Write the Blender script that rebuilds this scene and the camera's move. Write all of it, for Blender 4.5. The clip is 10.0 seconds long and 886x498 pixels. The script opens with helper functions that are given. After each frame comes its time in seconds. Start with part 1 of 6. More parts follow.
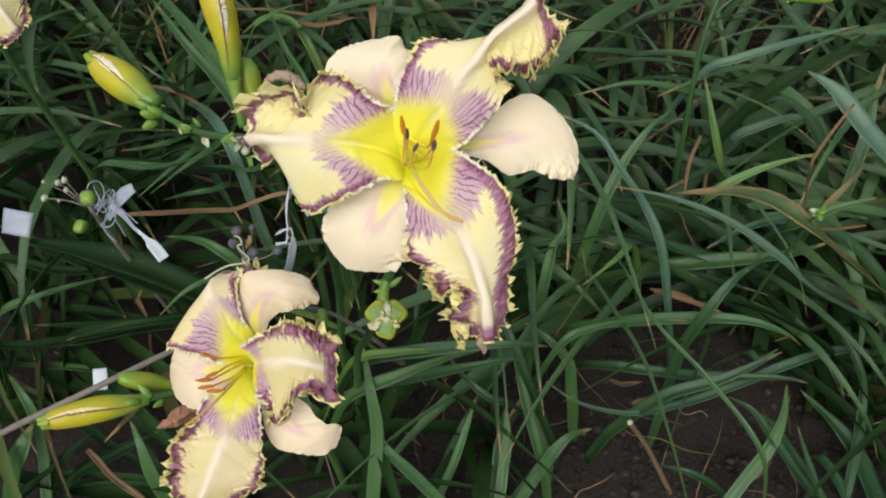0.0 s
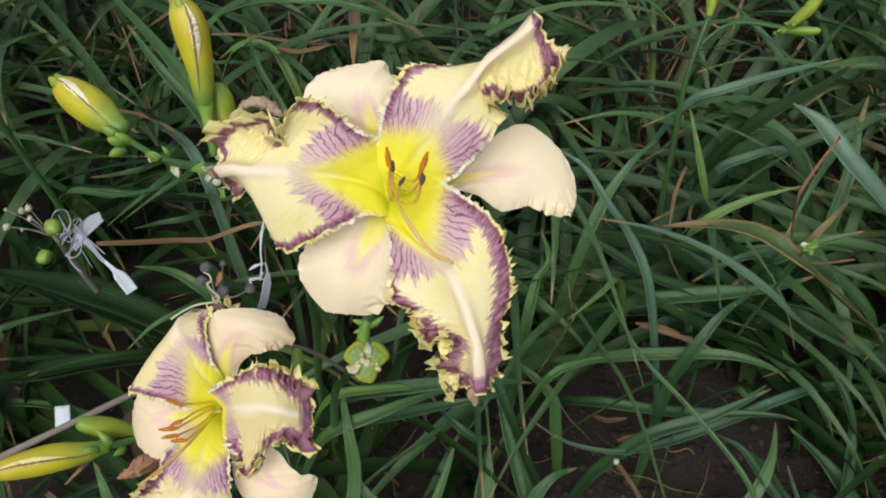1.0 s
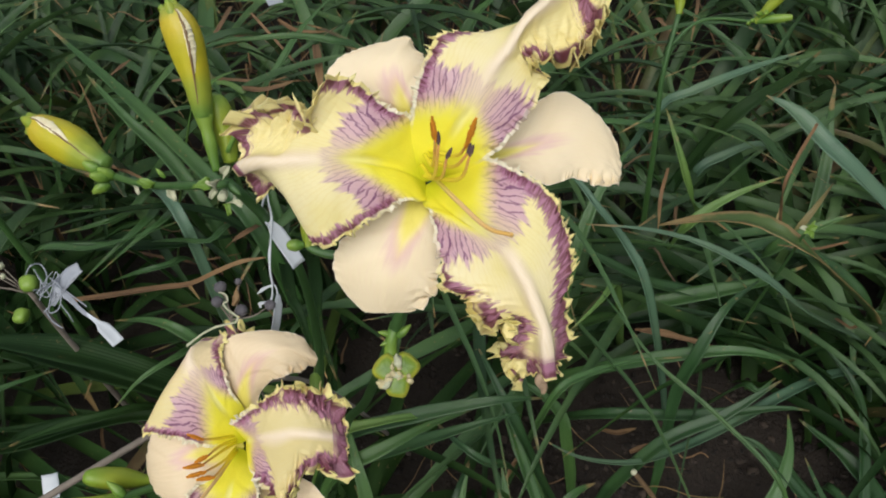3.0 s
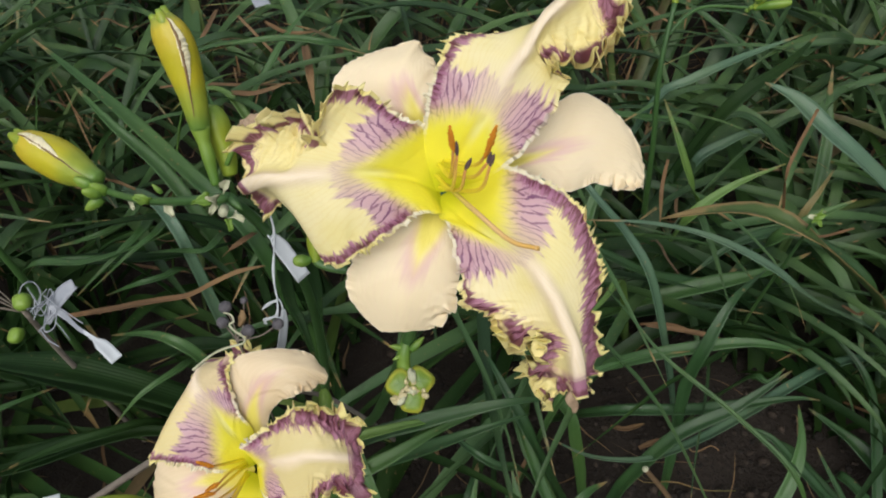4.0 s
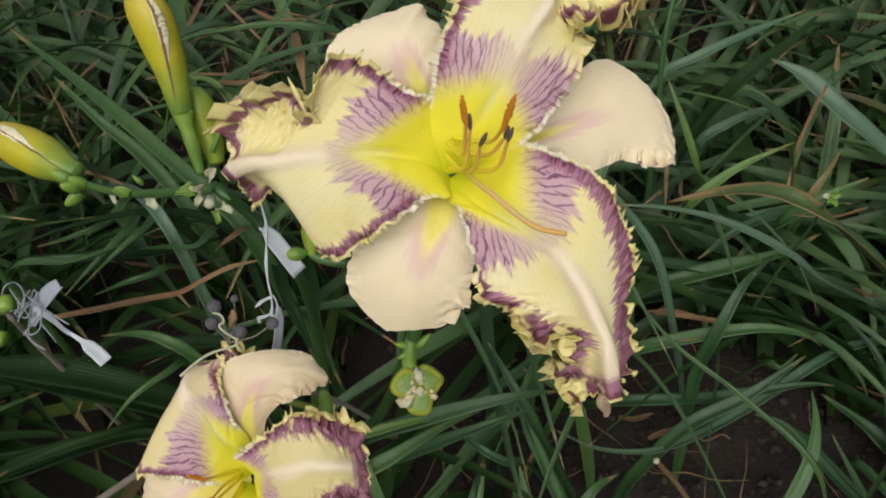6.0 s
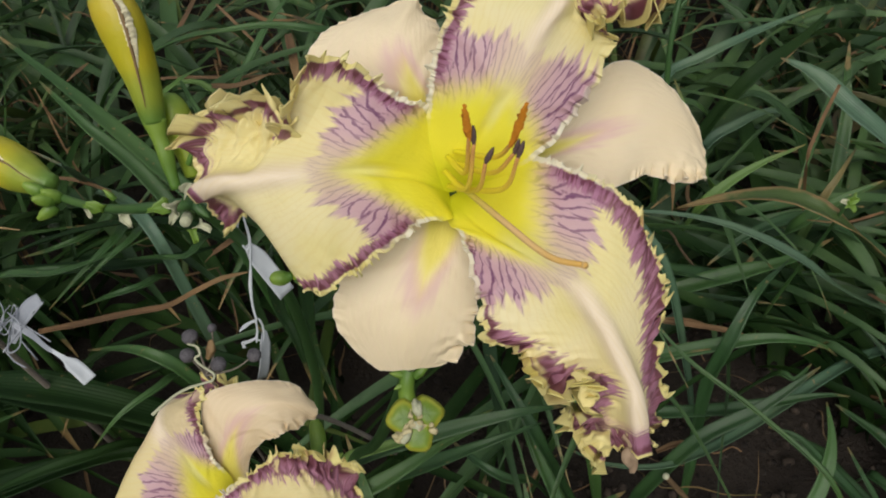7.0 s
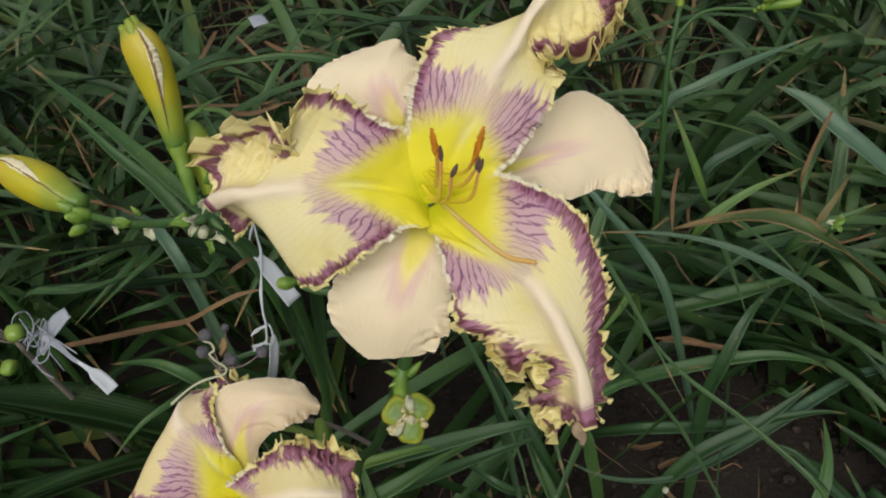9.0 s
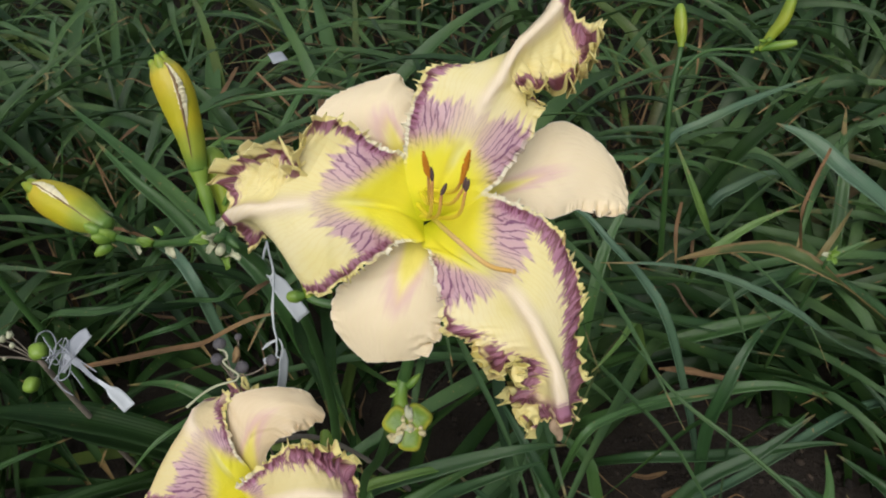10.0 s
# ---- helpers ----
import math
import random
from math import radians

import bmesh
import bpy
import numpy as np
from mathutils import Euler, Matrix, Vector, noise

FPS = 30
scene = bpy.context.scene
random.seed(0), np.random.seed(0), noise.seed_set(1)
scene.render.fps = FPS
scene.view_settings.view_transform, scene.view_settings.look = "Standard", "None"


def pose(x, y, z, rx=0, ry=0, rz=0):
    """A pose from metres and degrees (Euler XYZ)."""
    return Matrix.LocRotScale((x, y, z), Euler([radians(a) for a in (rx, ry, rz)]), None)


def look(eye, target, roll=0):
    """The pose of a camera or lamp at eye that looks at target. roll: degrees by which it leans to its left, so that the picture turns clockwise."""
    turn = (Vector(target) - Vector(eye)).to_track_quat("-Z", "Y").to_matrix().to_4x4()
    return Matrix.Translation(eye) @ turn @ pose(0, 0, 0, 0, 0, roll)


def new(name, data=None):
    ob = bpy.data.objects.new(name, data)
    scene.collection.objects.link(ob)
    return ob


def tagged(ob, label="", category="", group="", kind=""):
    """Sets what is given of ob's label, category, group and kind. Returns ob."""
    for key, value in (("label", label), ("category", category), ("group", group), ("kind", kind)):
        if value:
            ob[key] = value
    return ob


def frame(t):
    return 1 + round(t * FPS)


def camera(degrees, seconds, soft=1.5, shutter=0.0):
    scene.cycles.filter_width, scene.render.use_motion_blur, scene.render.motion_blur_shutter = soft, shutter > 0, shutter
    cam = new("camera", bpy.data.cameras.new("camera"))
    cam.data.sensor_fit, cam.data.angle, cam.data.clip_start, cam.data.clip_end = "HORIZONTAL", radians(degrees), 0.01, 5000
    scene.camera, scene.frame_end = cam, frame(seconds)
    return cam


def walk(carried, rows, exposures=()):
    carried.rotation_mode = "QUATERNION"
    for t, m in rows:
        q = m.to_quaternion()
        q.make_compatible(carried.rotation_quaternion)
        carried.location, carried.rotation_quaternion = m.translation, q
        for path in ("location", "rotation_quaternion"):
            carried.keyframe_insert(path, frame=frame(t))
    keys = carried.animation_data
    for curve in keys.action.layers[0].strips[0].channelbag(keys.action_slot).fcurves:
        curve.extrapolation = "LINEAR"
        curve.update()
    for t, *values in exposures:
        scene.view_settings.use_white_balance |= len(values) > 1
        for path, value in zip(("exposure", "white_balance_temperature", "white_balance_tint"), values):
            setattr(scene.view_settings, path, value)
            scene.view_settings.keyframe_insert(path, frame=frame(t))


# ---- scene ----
cam = camera(59.2, 10.0, 1.95)
PATH = [
    (0, (0.155, 0.136, 0.991), (0.083, 1.377, -0.576), -2.1),
    (0.5, (0.154, 0.145, 0.982), (0.11, 1.414, -0.564), -0.8),
    (1, (0.15, 0.158, 0.973), (0.134, 1.454, -0.55), 0.2),
    (1.5, (0.147, 0.159, 0.967), (0.185, 1.526, -0.492), 0.3),
    (2, (0.14, 0.161, 0.96), (0.188, 1.526, -0.502), -0.4),
    (2.5, (0.127, 0.154, 0.948), (0.193, 1.527, -0.504), -1.2),
    (4, (0.108, 0.174, 0.935), (0.208, 1.534, -0.528), -3.6),
    (4.5, (0.109, 0.182, 0.929), (0.217, 1.529, -0.546), -4.1),
    (5, (0.107, 0.187, 0.924), (0.225, 1.522, -0.56), -4.4),
    (5.5, (0.104, 0.186, 0.922), (0.214, 1.525, -0.56), -4.4),
    (7, (0.107, 0.223, 0.894), (0.218, 1.564, -0.585), -4.9),
    (7.5, (0.116, 0.224, 0.9), (0.204, 1.571, -0.577), -5.8),
    (8, (0.117, 0.216, 0.901), (0.195, 1.571, -0.569), -6.0),
    (8.5, (0.119, 0.206, 0.908), (0.2, 1.576, -0.547), -6.0),
    (9, (0.117, 0.191, 0.915), (0.192, 1.587, -0.515), -6.0),
    (9.5, (0.117, 0.173, 0.92), (0.176, 1.595, -0.485), -6.0),
    (10, (0.123, 0.165, 0.928), (0.172, 1.629, -0.434), -6.1),
]
walk(cam, [(t, look(eye, target, roll)) for t, eye, target, roll in PATH],
     [(0, 0.12, 6100, 10), (1.0, 0.11, 6150, 10), (2.5, 0.02, 6250, 10), (4.5, -0.02, 6350, 10), (7.0, -0.29, 6500, 10), (8.0, -0.33, 6550, 10), (9.0, -0.27, 6450, 10), (10.0, -0.08, 6350, 10)])


# ---- light ----
world = bpy.data.worlds.new("world")
scene.world = world
world.use_nodes = True
wn = world.node_tree.nodes
sky = wn.new("ShaderNodeTexSky")
sky.sky_type = "NISHITA"
sky.sun_disc = False
sky.sun_elevation = radians(58)
sky.sun_rotation = radians(200)
sky.air_density, sky.dust_density = 1.6, 4.0
wn["Background"].inputs["Strength"].default_value = 0.115
haze = wn.new("ShaderNodeHueSaturation")
haze.inputs["Saturation"].default_value = 0.4
world.node_tree.links.new(sky.outputs["Color"], haze.inputs["Color"])
world.node_tree.links.new(haze.outputs["Color"], wn["Background"].inputs["Color"])
lamp = bpy.data.lights.new("sun", "SUN")
lamp.energy, lamp.angle, lamp.color = 1.42, radians(50), (1.0, 0.965, 0.91)
sun = new("sun", lamp)
sun.matrix_world = look((-0.4, -1.5, 2.7), (0.1, 0.5, 0.4))


# ---- materials ----
def material(name, rough=0.5):
    m = bpy.data.materials.new(name)
    m.use_nodes = True
    t = m.node_tree
    b = t.nodes["Principled BSDF"]
    b.inputs["Roughness"].default_value = rough
    return m, t, b


class Net:
    """Short hand for wiring nodes."""

    def __init__(self, tree):
        self.t = tree

    def put(self, socket, value):
        if isinstance(value, (int, float)):
            socket.default_value = value
        elif isinstance(value, tuple):
            socket.default_value = (*value, 1.0) if len(value) == 3 and len(socket.default_value) == 4 else value
        else:
            self.t.links.new(value, socket)

    def math(self, op, a, b=0.0, c=0.0):
        n = self.t.nodes.new("ShaderNodeMath")
        n.operation = op
        for i, v in enumerate((a, b, c)):
            self.put(n.inputs[i], v)
        return n.outputs[0]

    def step(self, x, lo, hi, a=0.0, b=1.0):
        n = self.t.nodes.new("ShaderNodeMapRange")
        n.interpolation_type = "SMOOTHSTEP"
        for i, v in enumerate((x, lo, hi, a, b)):
            self.put(n.inputs[i], v)
        return n.outputs[0]

    def mix(self, f, a, b):
        n = self.t.nodes.new("ShaderNodeMix")
        n.data_type = "RGBA"
        self.put(n.inputs["Factor"], f)
        self.put(n.inputs[6], a)
        self.put(n.inputs[7], b)
        return n.outputs[2]

    def attr(self, name):
        n = self.t.nodes.new("ShaderNodeAttribute")
        n.attribute_name = name
        return n.outputs["Fac"]

    def vec(self, x, y, z=0.0):
        n = self.t.nodes.new("ShaderNodeCombineXYZ")
        for i, v in enumerate((x, y, z)):
            self.put(n.inputs[i], v)
        return n.outputs[0]

    def noise(self, vector, scale, detail=2.0, rough=0.5):
        n = self.t.nodes.new("ShaderNodeTexNoise")
        if vector is not None:
            self.put(n.inputs["Vector"], vector)
        n.inputs["Scale"].default_value, n.inputs["Detail"].default_value, n.inputs["Roughness"].default_value = scale, detail, rough
        return n.outputs["Fac"]

    def place(self):
        return self.t.nodes.new("ShaderNodeTexCoord").outputs["Object"]

    def chance(self):
        return self.t.nodes.new("ShaderNodeObjectInfo").outputs["Random"]

    def island(self):
        return self.t.nodes.new("ShaderNodeNewGeometry").outputs["Random Per Island"]

    def bump(self, height, strength, distance=0.001):
        n = self.t.nodes.new("ShaderNodeBump")
        n.inputs["Strength"].default_value, n.inputs["Distance"].default_value = strength, distance
        self.put(n.inputs["Height"], height)
        return n.outputs[0]

    def sheet(self, bsdf, colour, share):
        """Lets some light through a thin sheet."""
        t = self.t.nodes.new("ShaderNodeBsdfTranslucent")
        self.put(t.inputs["Color"], colour)
        m = self.t.nodes.new("ShaderNodeMixShader")
        m.inputs[0].default_value = share
        self.t.links.new(bsdf.outputs[0], m.inputs[1])
        self.t.links.new(t.outputs[0], m.inputs[2])
        self.t.links.new(m.outputs[0], self.t.nodes["Material Output"].inputs["Surface"])


def petal_material(name, low, high, pale):
    """Cream petal: yellow throat, lilac veined eye, purple band and yellow teeth along the margin."""
    m, t, b = material(name, 0.5)
    n = Net(t)
    u, v, edge = n.attr("across"), n.attr("along"), n.attr("margin")
    side = n.math("ABSOLUTE", u)
    fine = n.noise(n.vec(n.math("MULTIPLY", u, 15.0), n.math("MULTIPLY", v, 2.5), n.chance()), 1.0, 3.0)
    jag = n.math("MULTIPLY", n.math("SUBTRACT", fine, 0.5), 0.17)
    vs = n.math("ADD", v, jag)
    soft = n.math("ADD", v, n.math("MULTIPLY", jag, 0.45))
    inner = n.step(n.math("ADD", soft, n.math("MULTIPLY", side, 0.17)), 0.40, 0.56)
    outer = n.step(vs, 0.585, 0.620, 1.0, 0.0)
    pale_rib = n.step(n.math("ADD", side, n.math("MULTIPLY", jag, 0.9)), 0.0, 0.50, 0.32, 1.0)
    eye = n.math("MULTIPLY", n.math("MULTIPLY", inner, outer), pale_rib)
    # veins fan from the midrib to the margin
    fan = n.math("SUBTRACT", n.math("MULTIPLY", n.math("LOGARITHM", n.math("ADD", side, 0.25), 2.71828), 0.55), n.math("MULTIPLY", v, 0.9))
    wob = n.noise(n.vec(n.math("MULTIPLY", u, 5.0), n.math("MULTIPLY", v, 9.0), n.chance()), 1.0, 2.0)
    wob2 = n.noise(n.vec(n.math("MULTIPLY", u, 16.0), n.math("MULTIPLY", v, 24.0), n.chance()), 1.0, 2.0)
    bent = n.math("ADD", n.math("ADD", fan, n.math("MULTIPLY", wob, 0.12)), n.math("MULTIPLY", wob2, 0.035))
    vein = n.step(n.math("SINE", n.math("MULTIPLY", bent, 92.0)), 0.56, 1.0)
    cross = n.step(n.math("SINE", n.math("MULTIPLY", n.math("ADD", bent, n.math("MULTIPLY", v, 0.8)), 64.0)), 0.78, 1.0)
    vein = n.math("MAXIMUM", n.math("MULTIPLY", vein, n.step(wob, 0.25, 0.6, 0.45, 1.0)), n.math("MULTIPLY", cross, n.step(wob2, 0.4, 0.65)))
    cloud = n.noise(n.place(), 90.0, 3.0)
    body = n.mix(cloud, low, high)
    body = n.mix(n.step(n.noise(n.place(), 34.0, 3.0), 0.42, 0.68, 0.0, 0.8), body, pale)
    rib_pink = n.math("MULTIPLY", n.step(side, 0.0, 0.20, 0.9, 0.0), n.step(v, 0.45, 0.65))
    body = n.mix(rib_pink, body, (0.95, 0.80, 0.61))
    line = n.step(n.math("SINE", n.math("MULTIPLY", bent, 120.0)), 0.2, 1.0)
    body = n.mix(n.math("MULTIPLY", line, 0.15), body, (0.78, 0.60, 0.20))
    lilac = n.mix(cloud, (0.71, 0.47, 0.52), (0.57, 0.33, 0.41))
    lilac = n.mix(n.step(side, 0.45, 1.0, 0.0, 0.65), lilac, (0.46, 0.22, 0.34))
    colour = n.mix(n.math("MULTIPLY", eye, 0.90), body, lilac)
    colour = n.mix(n.math("MULTIPLY", n.math("MULTIPLY", eye, vein), n.step(side, 0.1, 0.8, 0.60, 0.95)), colour, (0.17, 0.045, 0.14))
    throat = n.step(n.math("ADD", soft, n.math("MULTIPLY", side, 0.13)), 0.36, 0.57, 1.0, 0.0)
    colour = n.mix(throat, colour, (0.97, 0.90, 0.065))
    stripe = n.math("MULTIPLY", n.step(n.math("ADD", side, n.math("MULTIPLY", jag, 0.5)), 0.02, 0.16, 0.55, 0.0), n.step(v, 0.22, 0.36))
    colour = n.mix(n.math("MULTIPLY", stripe, throat), colour, (0.94, 0.90, 0.50))
    colour = n.mix(n.step(v, 0.04, 0.17, 1.0, 0.0), colour, (0.72, 0.72, 0.02))
    # purple band a little inside the margin
    lush, purple = n.attr("lush"), n.attr("purple")
    wave = n.noise(n.vec(n.math("MULTIPLY", v, 40.0), n.math("MULTIPLY", u, 1.5), n.chance()), 1.0, 3.0, 0.6)
    end = n.step(v, 0.93, 0.97)
    run = n.math("ADD", n.math("MULTIPLY", n.math("MULTIPLY", v, 135.0), n.math("SUBTRACT", 1.0, end)), n.math("MULTIPLY", n.math("MULTIPLY", u, 16.0), end))
    streak = n.noise(n.vec(run, n.math("MULTIPLY", edge, 1.4), n.chance()), 1.0, 3.0)
    e = n.math("ADD", edge, n.math("MULTIPLY", n.math("SUBTRACT", wave, 0.5), 0.30))
    deep = n.math("ADD", n.step(v, 0.55, 0.9, 0.0, 0.12), n.math("ADD", n.math("MULTIPLY", lush, 0.16), n.math("MULTIPLY", n.math("SUBTRACT", streak, 0.5), n.math("ADD", n.math("MULTIPLY", lush, 0.9), 0.40))))
    lap = n.math("SUBTRACT", e, n.math("MULTIPLY", lush, 0.05))
    patch = n.step(n.noise(n.vec(n.math("MULTIPLY", v, 26.0), n.math("MULTIPLY", edge, 1.6), n.chance()), 1.0, 2.0), 0.30, 0.40)
    patch = n.math("MAXIMUM", patch, n.step(lush, 0.5, 0.8, 1.0, 0.0))
    band = n.math("MULTIPLY", n.math("MULTIPLY", n.step(lap, 0.08, 0.14), patch), n.step(n.math("SUBTRACT", n.math("DIVIDE", e, n.math("MAXIMUM", purple, 0.05)), deep), 0.28, 0.44, 1.0, 0.0))
    band = n.math("MULTIPLY", n.math("MULTIPLY", band, n.step(purple, 0.05, 0.4)), n.step(n.math("ADD", v, n.math("MULTIPLY", wave, 0.1)), 0.40, 0.52))
    dark = n.math("ADD", n.math("MULTIPLY", n.step(streak, 0.40, 0.60, 1.0, 0.0), 0.72), n.math("ADD", n.step(e, 0.14, 0.42, 0.42, 0.0), n.math("ADD", n.math("MULTIPLY", lush, 0.14), 0.14)))
    dark = n.math("MINIMUM", dark, 1.0)
    colour = n.mix(n.math("MULTIPLY", band, 0.95), colour, n.mix(dark, (0.50, 0.22, 0.34), (0.14, 0.016, 0.055)))
    lip = n.math("MULTIPLY", n.math("MULTIPLY", n.step(lap, 0.07, 0.14, 1.0, 0.0), purple), n.step(v, 0.36, 0.60))
    colour = n.mix(lip, colour, n.mix(wave, (0.80, 0.68, 0.13), (0.89, 0.82, 0.46)))
    colour = n.mix(n.math("MULTIPLY", n.math("MULTIPLY", lip, n.step(streak, 0.54, 0.68)), 0.45), colour, (0.52, 0.30, 0.14))
    pale_lip = n.math("MULTIPLY", n.step(n.math("SUBTRACT", edge, n.math("MULTIPLY", wave, 0.22)), 0.00, 0.07, 1.0, 0.0), n.math("MULTIPLY", n.step(v, 0.66, 0.46), n.step(v, 0.20, 0.34)))
    colour = n.mix(pale_lip, colour, (0.88, 0.82, 0.62))
    n.put(b.inputs["Base Color"], colour)
    rib = n.math("SINE", n.math("MULTIPLY", u, 70.0))
    n.put(b.inputs["Normal"], n.bump(n.math("ADD", n.math("MULTIPLY", n.math("ADD", rib, n.math("MULTIPLY", line, -0.9)), 0.03), n.noise(n.vec(n.math("MULTIPLY", u, 9.0), n.math("MULTIPLY", v, 30.0)), 1.0, 5.0, 0.6)), 0.26, 0.0012))
    n.sheet(b, n.mix(0.4, colour, (0.88, 0.66, 0.14)), 0.15)
    return m


def sepal_material(name, low, high):
    """Plain peach-cream sepal with a yellow base and a faint pink flame above it."""
    m, t, b = material(name, 0.5)
    n = Net(t)
    u, v, edge = n.attr("across"), n.attr("along"), n.attr("margin")
    side = n.math("ABSOLUTE", u)
    cloud = n.noise(n.place(), 60.0, 3.0)
    colour = n.mix(cloud, low, high)
    line = n.step(n.math("SINE", n.math("MULTIPLY", n.math("ADD", u, n.math("MULTIPLY", cloud, 0.12)), 46.0)), 0.3, 1.0)
    colour = n.mix(n.math("MULTIPLY", line, 0.16), colour, (0.90, 0.70, 0.52))
    vee = n.math("ADD", n.math("ADD", v, n.math("MULTIPLY", side, 0.62)), n.math("MULTIPLY", n.math("SUBTRACT", n.noise(n.vec(n.math("MULTIPLY", u, 9.0), n.math("MULTIPLY", v, 2.0), n.chance()), 1.0, 2.0), 0.5), 0.22))
    flame = n.math("MULTIPLY", n.step(vee, 0.52, 0.62), n.step(vee, 0.64, 0.84, 1.0, 0.0))
    flame = n.math("MULTIPLY", flame, n.step(side, 0.25, 0.75, 1.0, 0.0))
    colour = n.mix(n.math("MULTIPLY", flame, 0.55), colour, (0.72, 0.40, 0.46))
    yellow = n.step(n.math("ADD", v, n.math("MULTIPLY", side, 0.50)), 0.42, 0.68, 1.0, 0.0)
    colour = n.mix(n.math("MULTIPLY", yellow, 0.9), colour, (0.88, 0.77, 0.12))
    colour = n.mix(n.step(edge, 0.0, 0.10, 0.5, 0.0), colour, (0.90, 0.80, 0.66))
    n.put(b.inputs["Base Color"], colour)
    rib = n.math("SINE", n.math("MULTIPLY", u, 55.0))
    n.put(b.inputs["Normal"], n.bump(n.math("ADD", n.math("MULTIPLY", rib, 0.05), n.noise(n.vec(n.math("MULTIPLY", u, 12.0), n.math("MULTIPLY", v, 14.0)), 1.0, 4.0, 0.6)), 0.3, 0.0010))
    n.sheet(b, colour, 0.06)
    return m


def blend_material(name, stops, rough=0.5, scale=120.0, bump=0.2, sheet=0.0):
    """A colour that runs along a thing from base to tip, with mottling. stops: rows of along and two colours."""
    m, t, b = material(name, rough)
    n = Net(t)
    v = n.attr("along")
    spots = n.noise(n.place(), scale, 4.0)
    colour = n.mix(spots, stops[0][1], stops[0][2])
    for (a, *_), (c, lo, hi) in zip(stops, stops[1:]):
        colour = n.mix(n.step(v, a, c), colour, n.mix(spots, lo, hi))
    n.put(b.inputs["Base Color"], colour)
    n.put(b.inputs["Normal"], n.bump(n.noise(n.place(), scale * 4, 3.0), bump, 0.0006))
    if sheet:
        n.sheet(b, colour, sheet)
    return m


def leaf_material(name, low, high, tip, tip_share, rough=0.36, per_island=False, rim=0.0, gloss=0.5):
    """Strap leaf with fine veins along it, some yellowing and a browned tip."""
    m, t, b = material(name, rough)
    n = Net(t)
    u, v = n.attr("across"), n.attr("along")
    pick = n.island() if per_island else n.chance()
    base = n.mix(n.math("POWER", pick, 1.7) if per_island else pick, low, high)
    if per_island:
        base = n.mix(n.step(pick, 0.970, 0.975), base, (0.10, 0.062, 0.032))
        base = n.mix(n.math("MULTIPLY", n.step(pick, 0.93, 0.935), n.step(pick, 0.965, 0.97, 1.0, 0.0)), base, (0.085, 0.12, 0.026))
    warm = n.step(n.noise(n.place(), 8.0, 3.0), 0.40, 0.70, 0.0, 0.7)
    base = n.mix(warm, base, tuple(c * q for c, q in zip(high, (1.15, 1.02, 0.85))))
    vein = n.math("SINE", n.math("MULTIPLY", u, 34.0))
    base = n.mix(n.math("MULTIPLY", n.step(vein, -0.2, 1.0), 0.13), base, tuple(min(1.0, c * 1.9) for c in high))
    blot = n.noise(n.place(), 26.0, 4.0, 0.6)
    base = n.mix(n.step(blot, 0.58, 0.78, 0.0, 0.55), base, tuple(c * 0.55 for c in low))
    tan = n.mix(n.noise(n.place(), 55.0, 3.0), (0.30, 0.17, 0.065), (0.48, 0.33, 0.15))
    wither = n.step(n.math("ADD", v, n.math("MULTIPLY", n.math("SUBTRACT", blot, 0.5), 0.35)), 1.0 - tip_share, 1.03 - tip_share * 0.6)
    keen = n.math("MULTIPLY", wither, tip)
    if rim:
        ragged = n.math("ADD", n.math("SUBTRACT", n.math("ABSOLUTE", u), 0.62), n.math("MULTIPLY", n.math("SUBTRACT", blot, 0.5), 1.3))
        keen = n.math("MAXIMUM", keen, n.math("MULTIPLY", n.step(ragged, 0.0, 0.32), rim))
    speck = n.math("MULTIPLY", n.step(n.noise(n.place(), 170.0, 2.0), 0.66, 0.74), n.step(n.noise(n.place(), 14.0, 2.0), 0.45, 0.65))
    keen = n.math("MAXIMUM", keen, n.math("MULTIPLY", speck, 0.55))
    base = n.mix(keen, base, tan)
    n.put(b.inputs["Base Color"], base)
    n.put(b.inputs["Normal"], n.bump(n.math("ADD", vein, n.noise(n.place(), 300.0, 2.0)), 0.22, 0.0007))
    b.inputs["Specular IOR Level"].default_value = gloss
    n.sheet(b, base, 0.26)
    return m


def plain_material(name, low, high, rough=0.6, scale=200.0, bump=0.3, distance=0.001):
    m, t, b = material(name, rough)
    n = Net(t)
    spots = n.noise(n.place(), scale, 4.0, 0.6)
    n.put(b.inputs["Base Color"], n.mix(spots, low, high))
    n.put(b.inputs["Normal"], n.bump(n.noise(n.place(), scale * 2.5, 4.0), bump, distance))
    return m


def soil_material():
    m, t, b = material("dark_soil", 0.95)
    n = Net(t)
    big, small = n.noise(n.place(), 9.0, 5.0), n.noise(n.place(), 130.0, 5.0, 0.7)
    colour = n.mix(big, (0.018, 0.013, 0.009), (0.038, 0.027, 0.018))
    colour = n.mix(n.step(small, 0.5, 0.8), colour, (0.060, 0.042, 0.027))
    n.put(b.inputs["Base Color"], colour)
    n.put(b.inputs["Normal"], n.bump(n.math("ADD", big, small), 0.9, 0.012))
    return m


def crumb_material():
    m, t, b = material("soil_crumb", 0.95)
    n = Net(t)
    colour = n.mix(n.math("POWER", n.island(), 2.5), (0.015, 0.011, 0.0078), (0.060, 0.043, 0.030))
    n.put(b.inputs["Base Color"], colour)
    n.put(b.inputs["Normal"], n.bump(n.noise(n.place(), 700.0, 4.0), 0.6, 0.002))
    return m


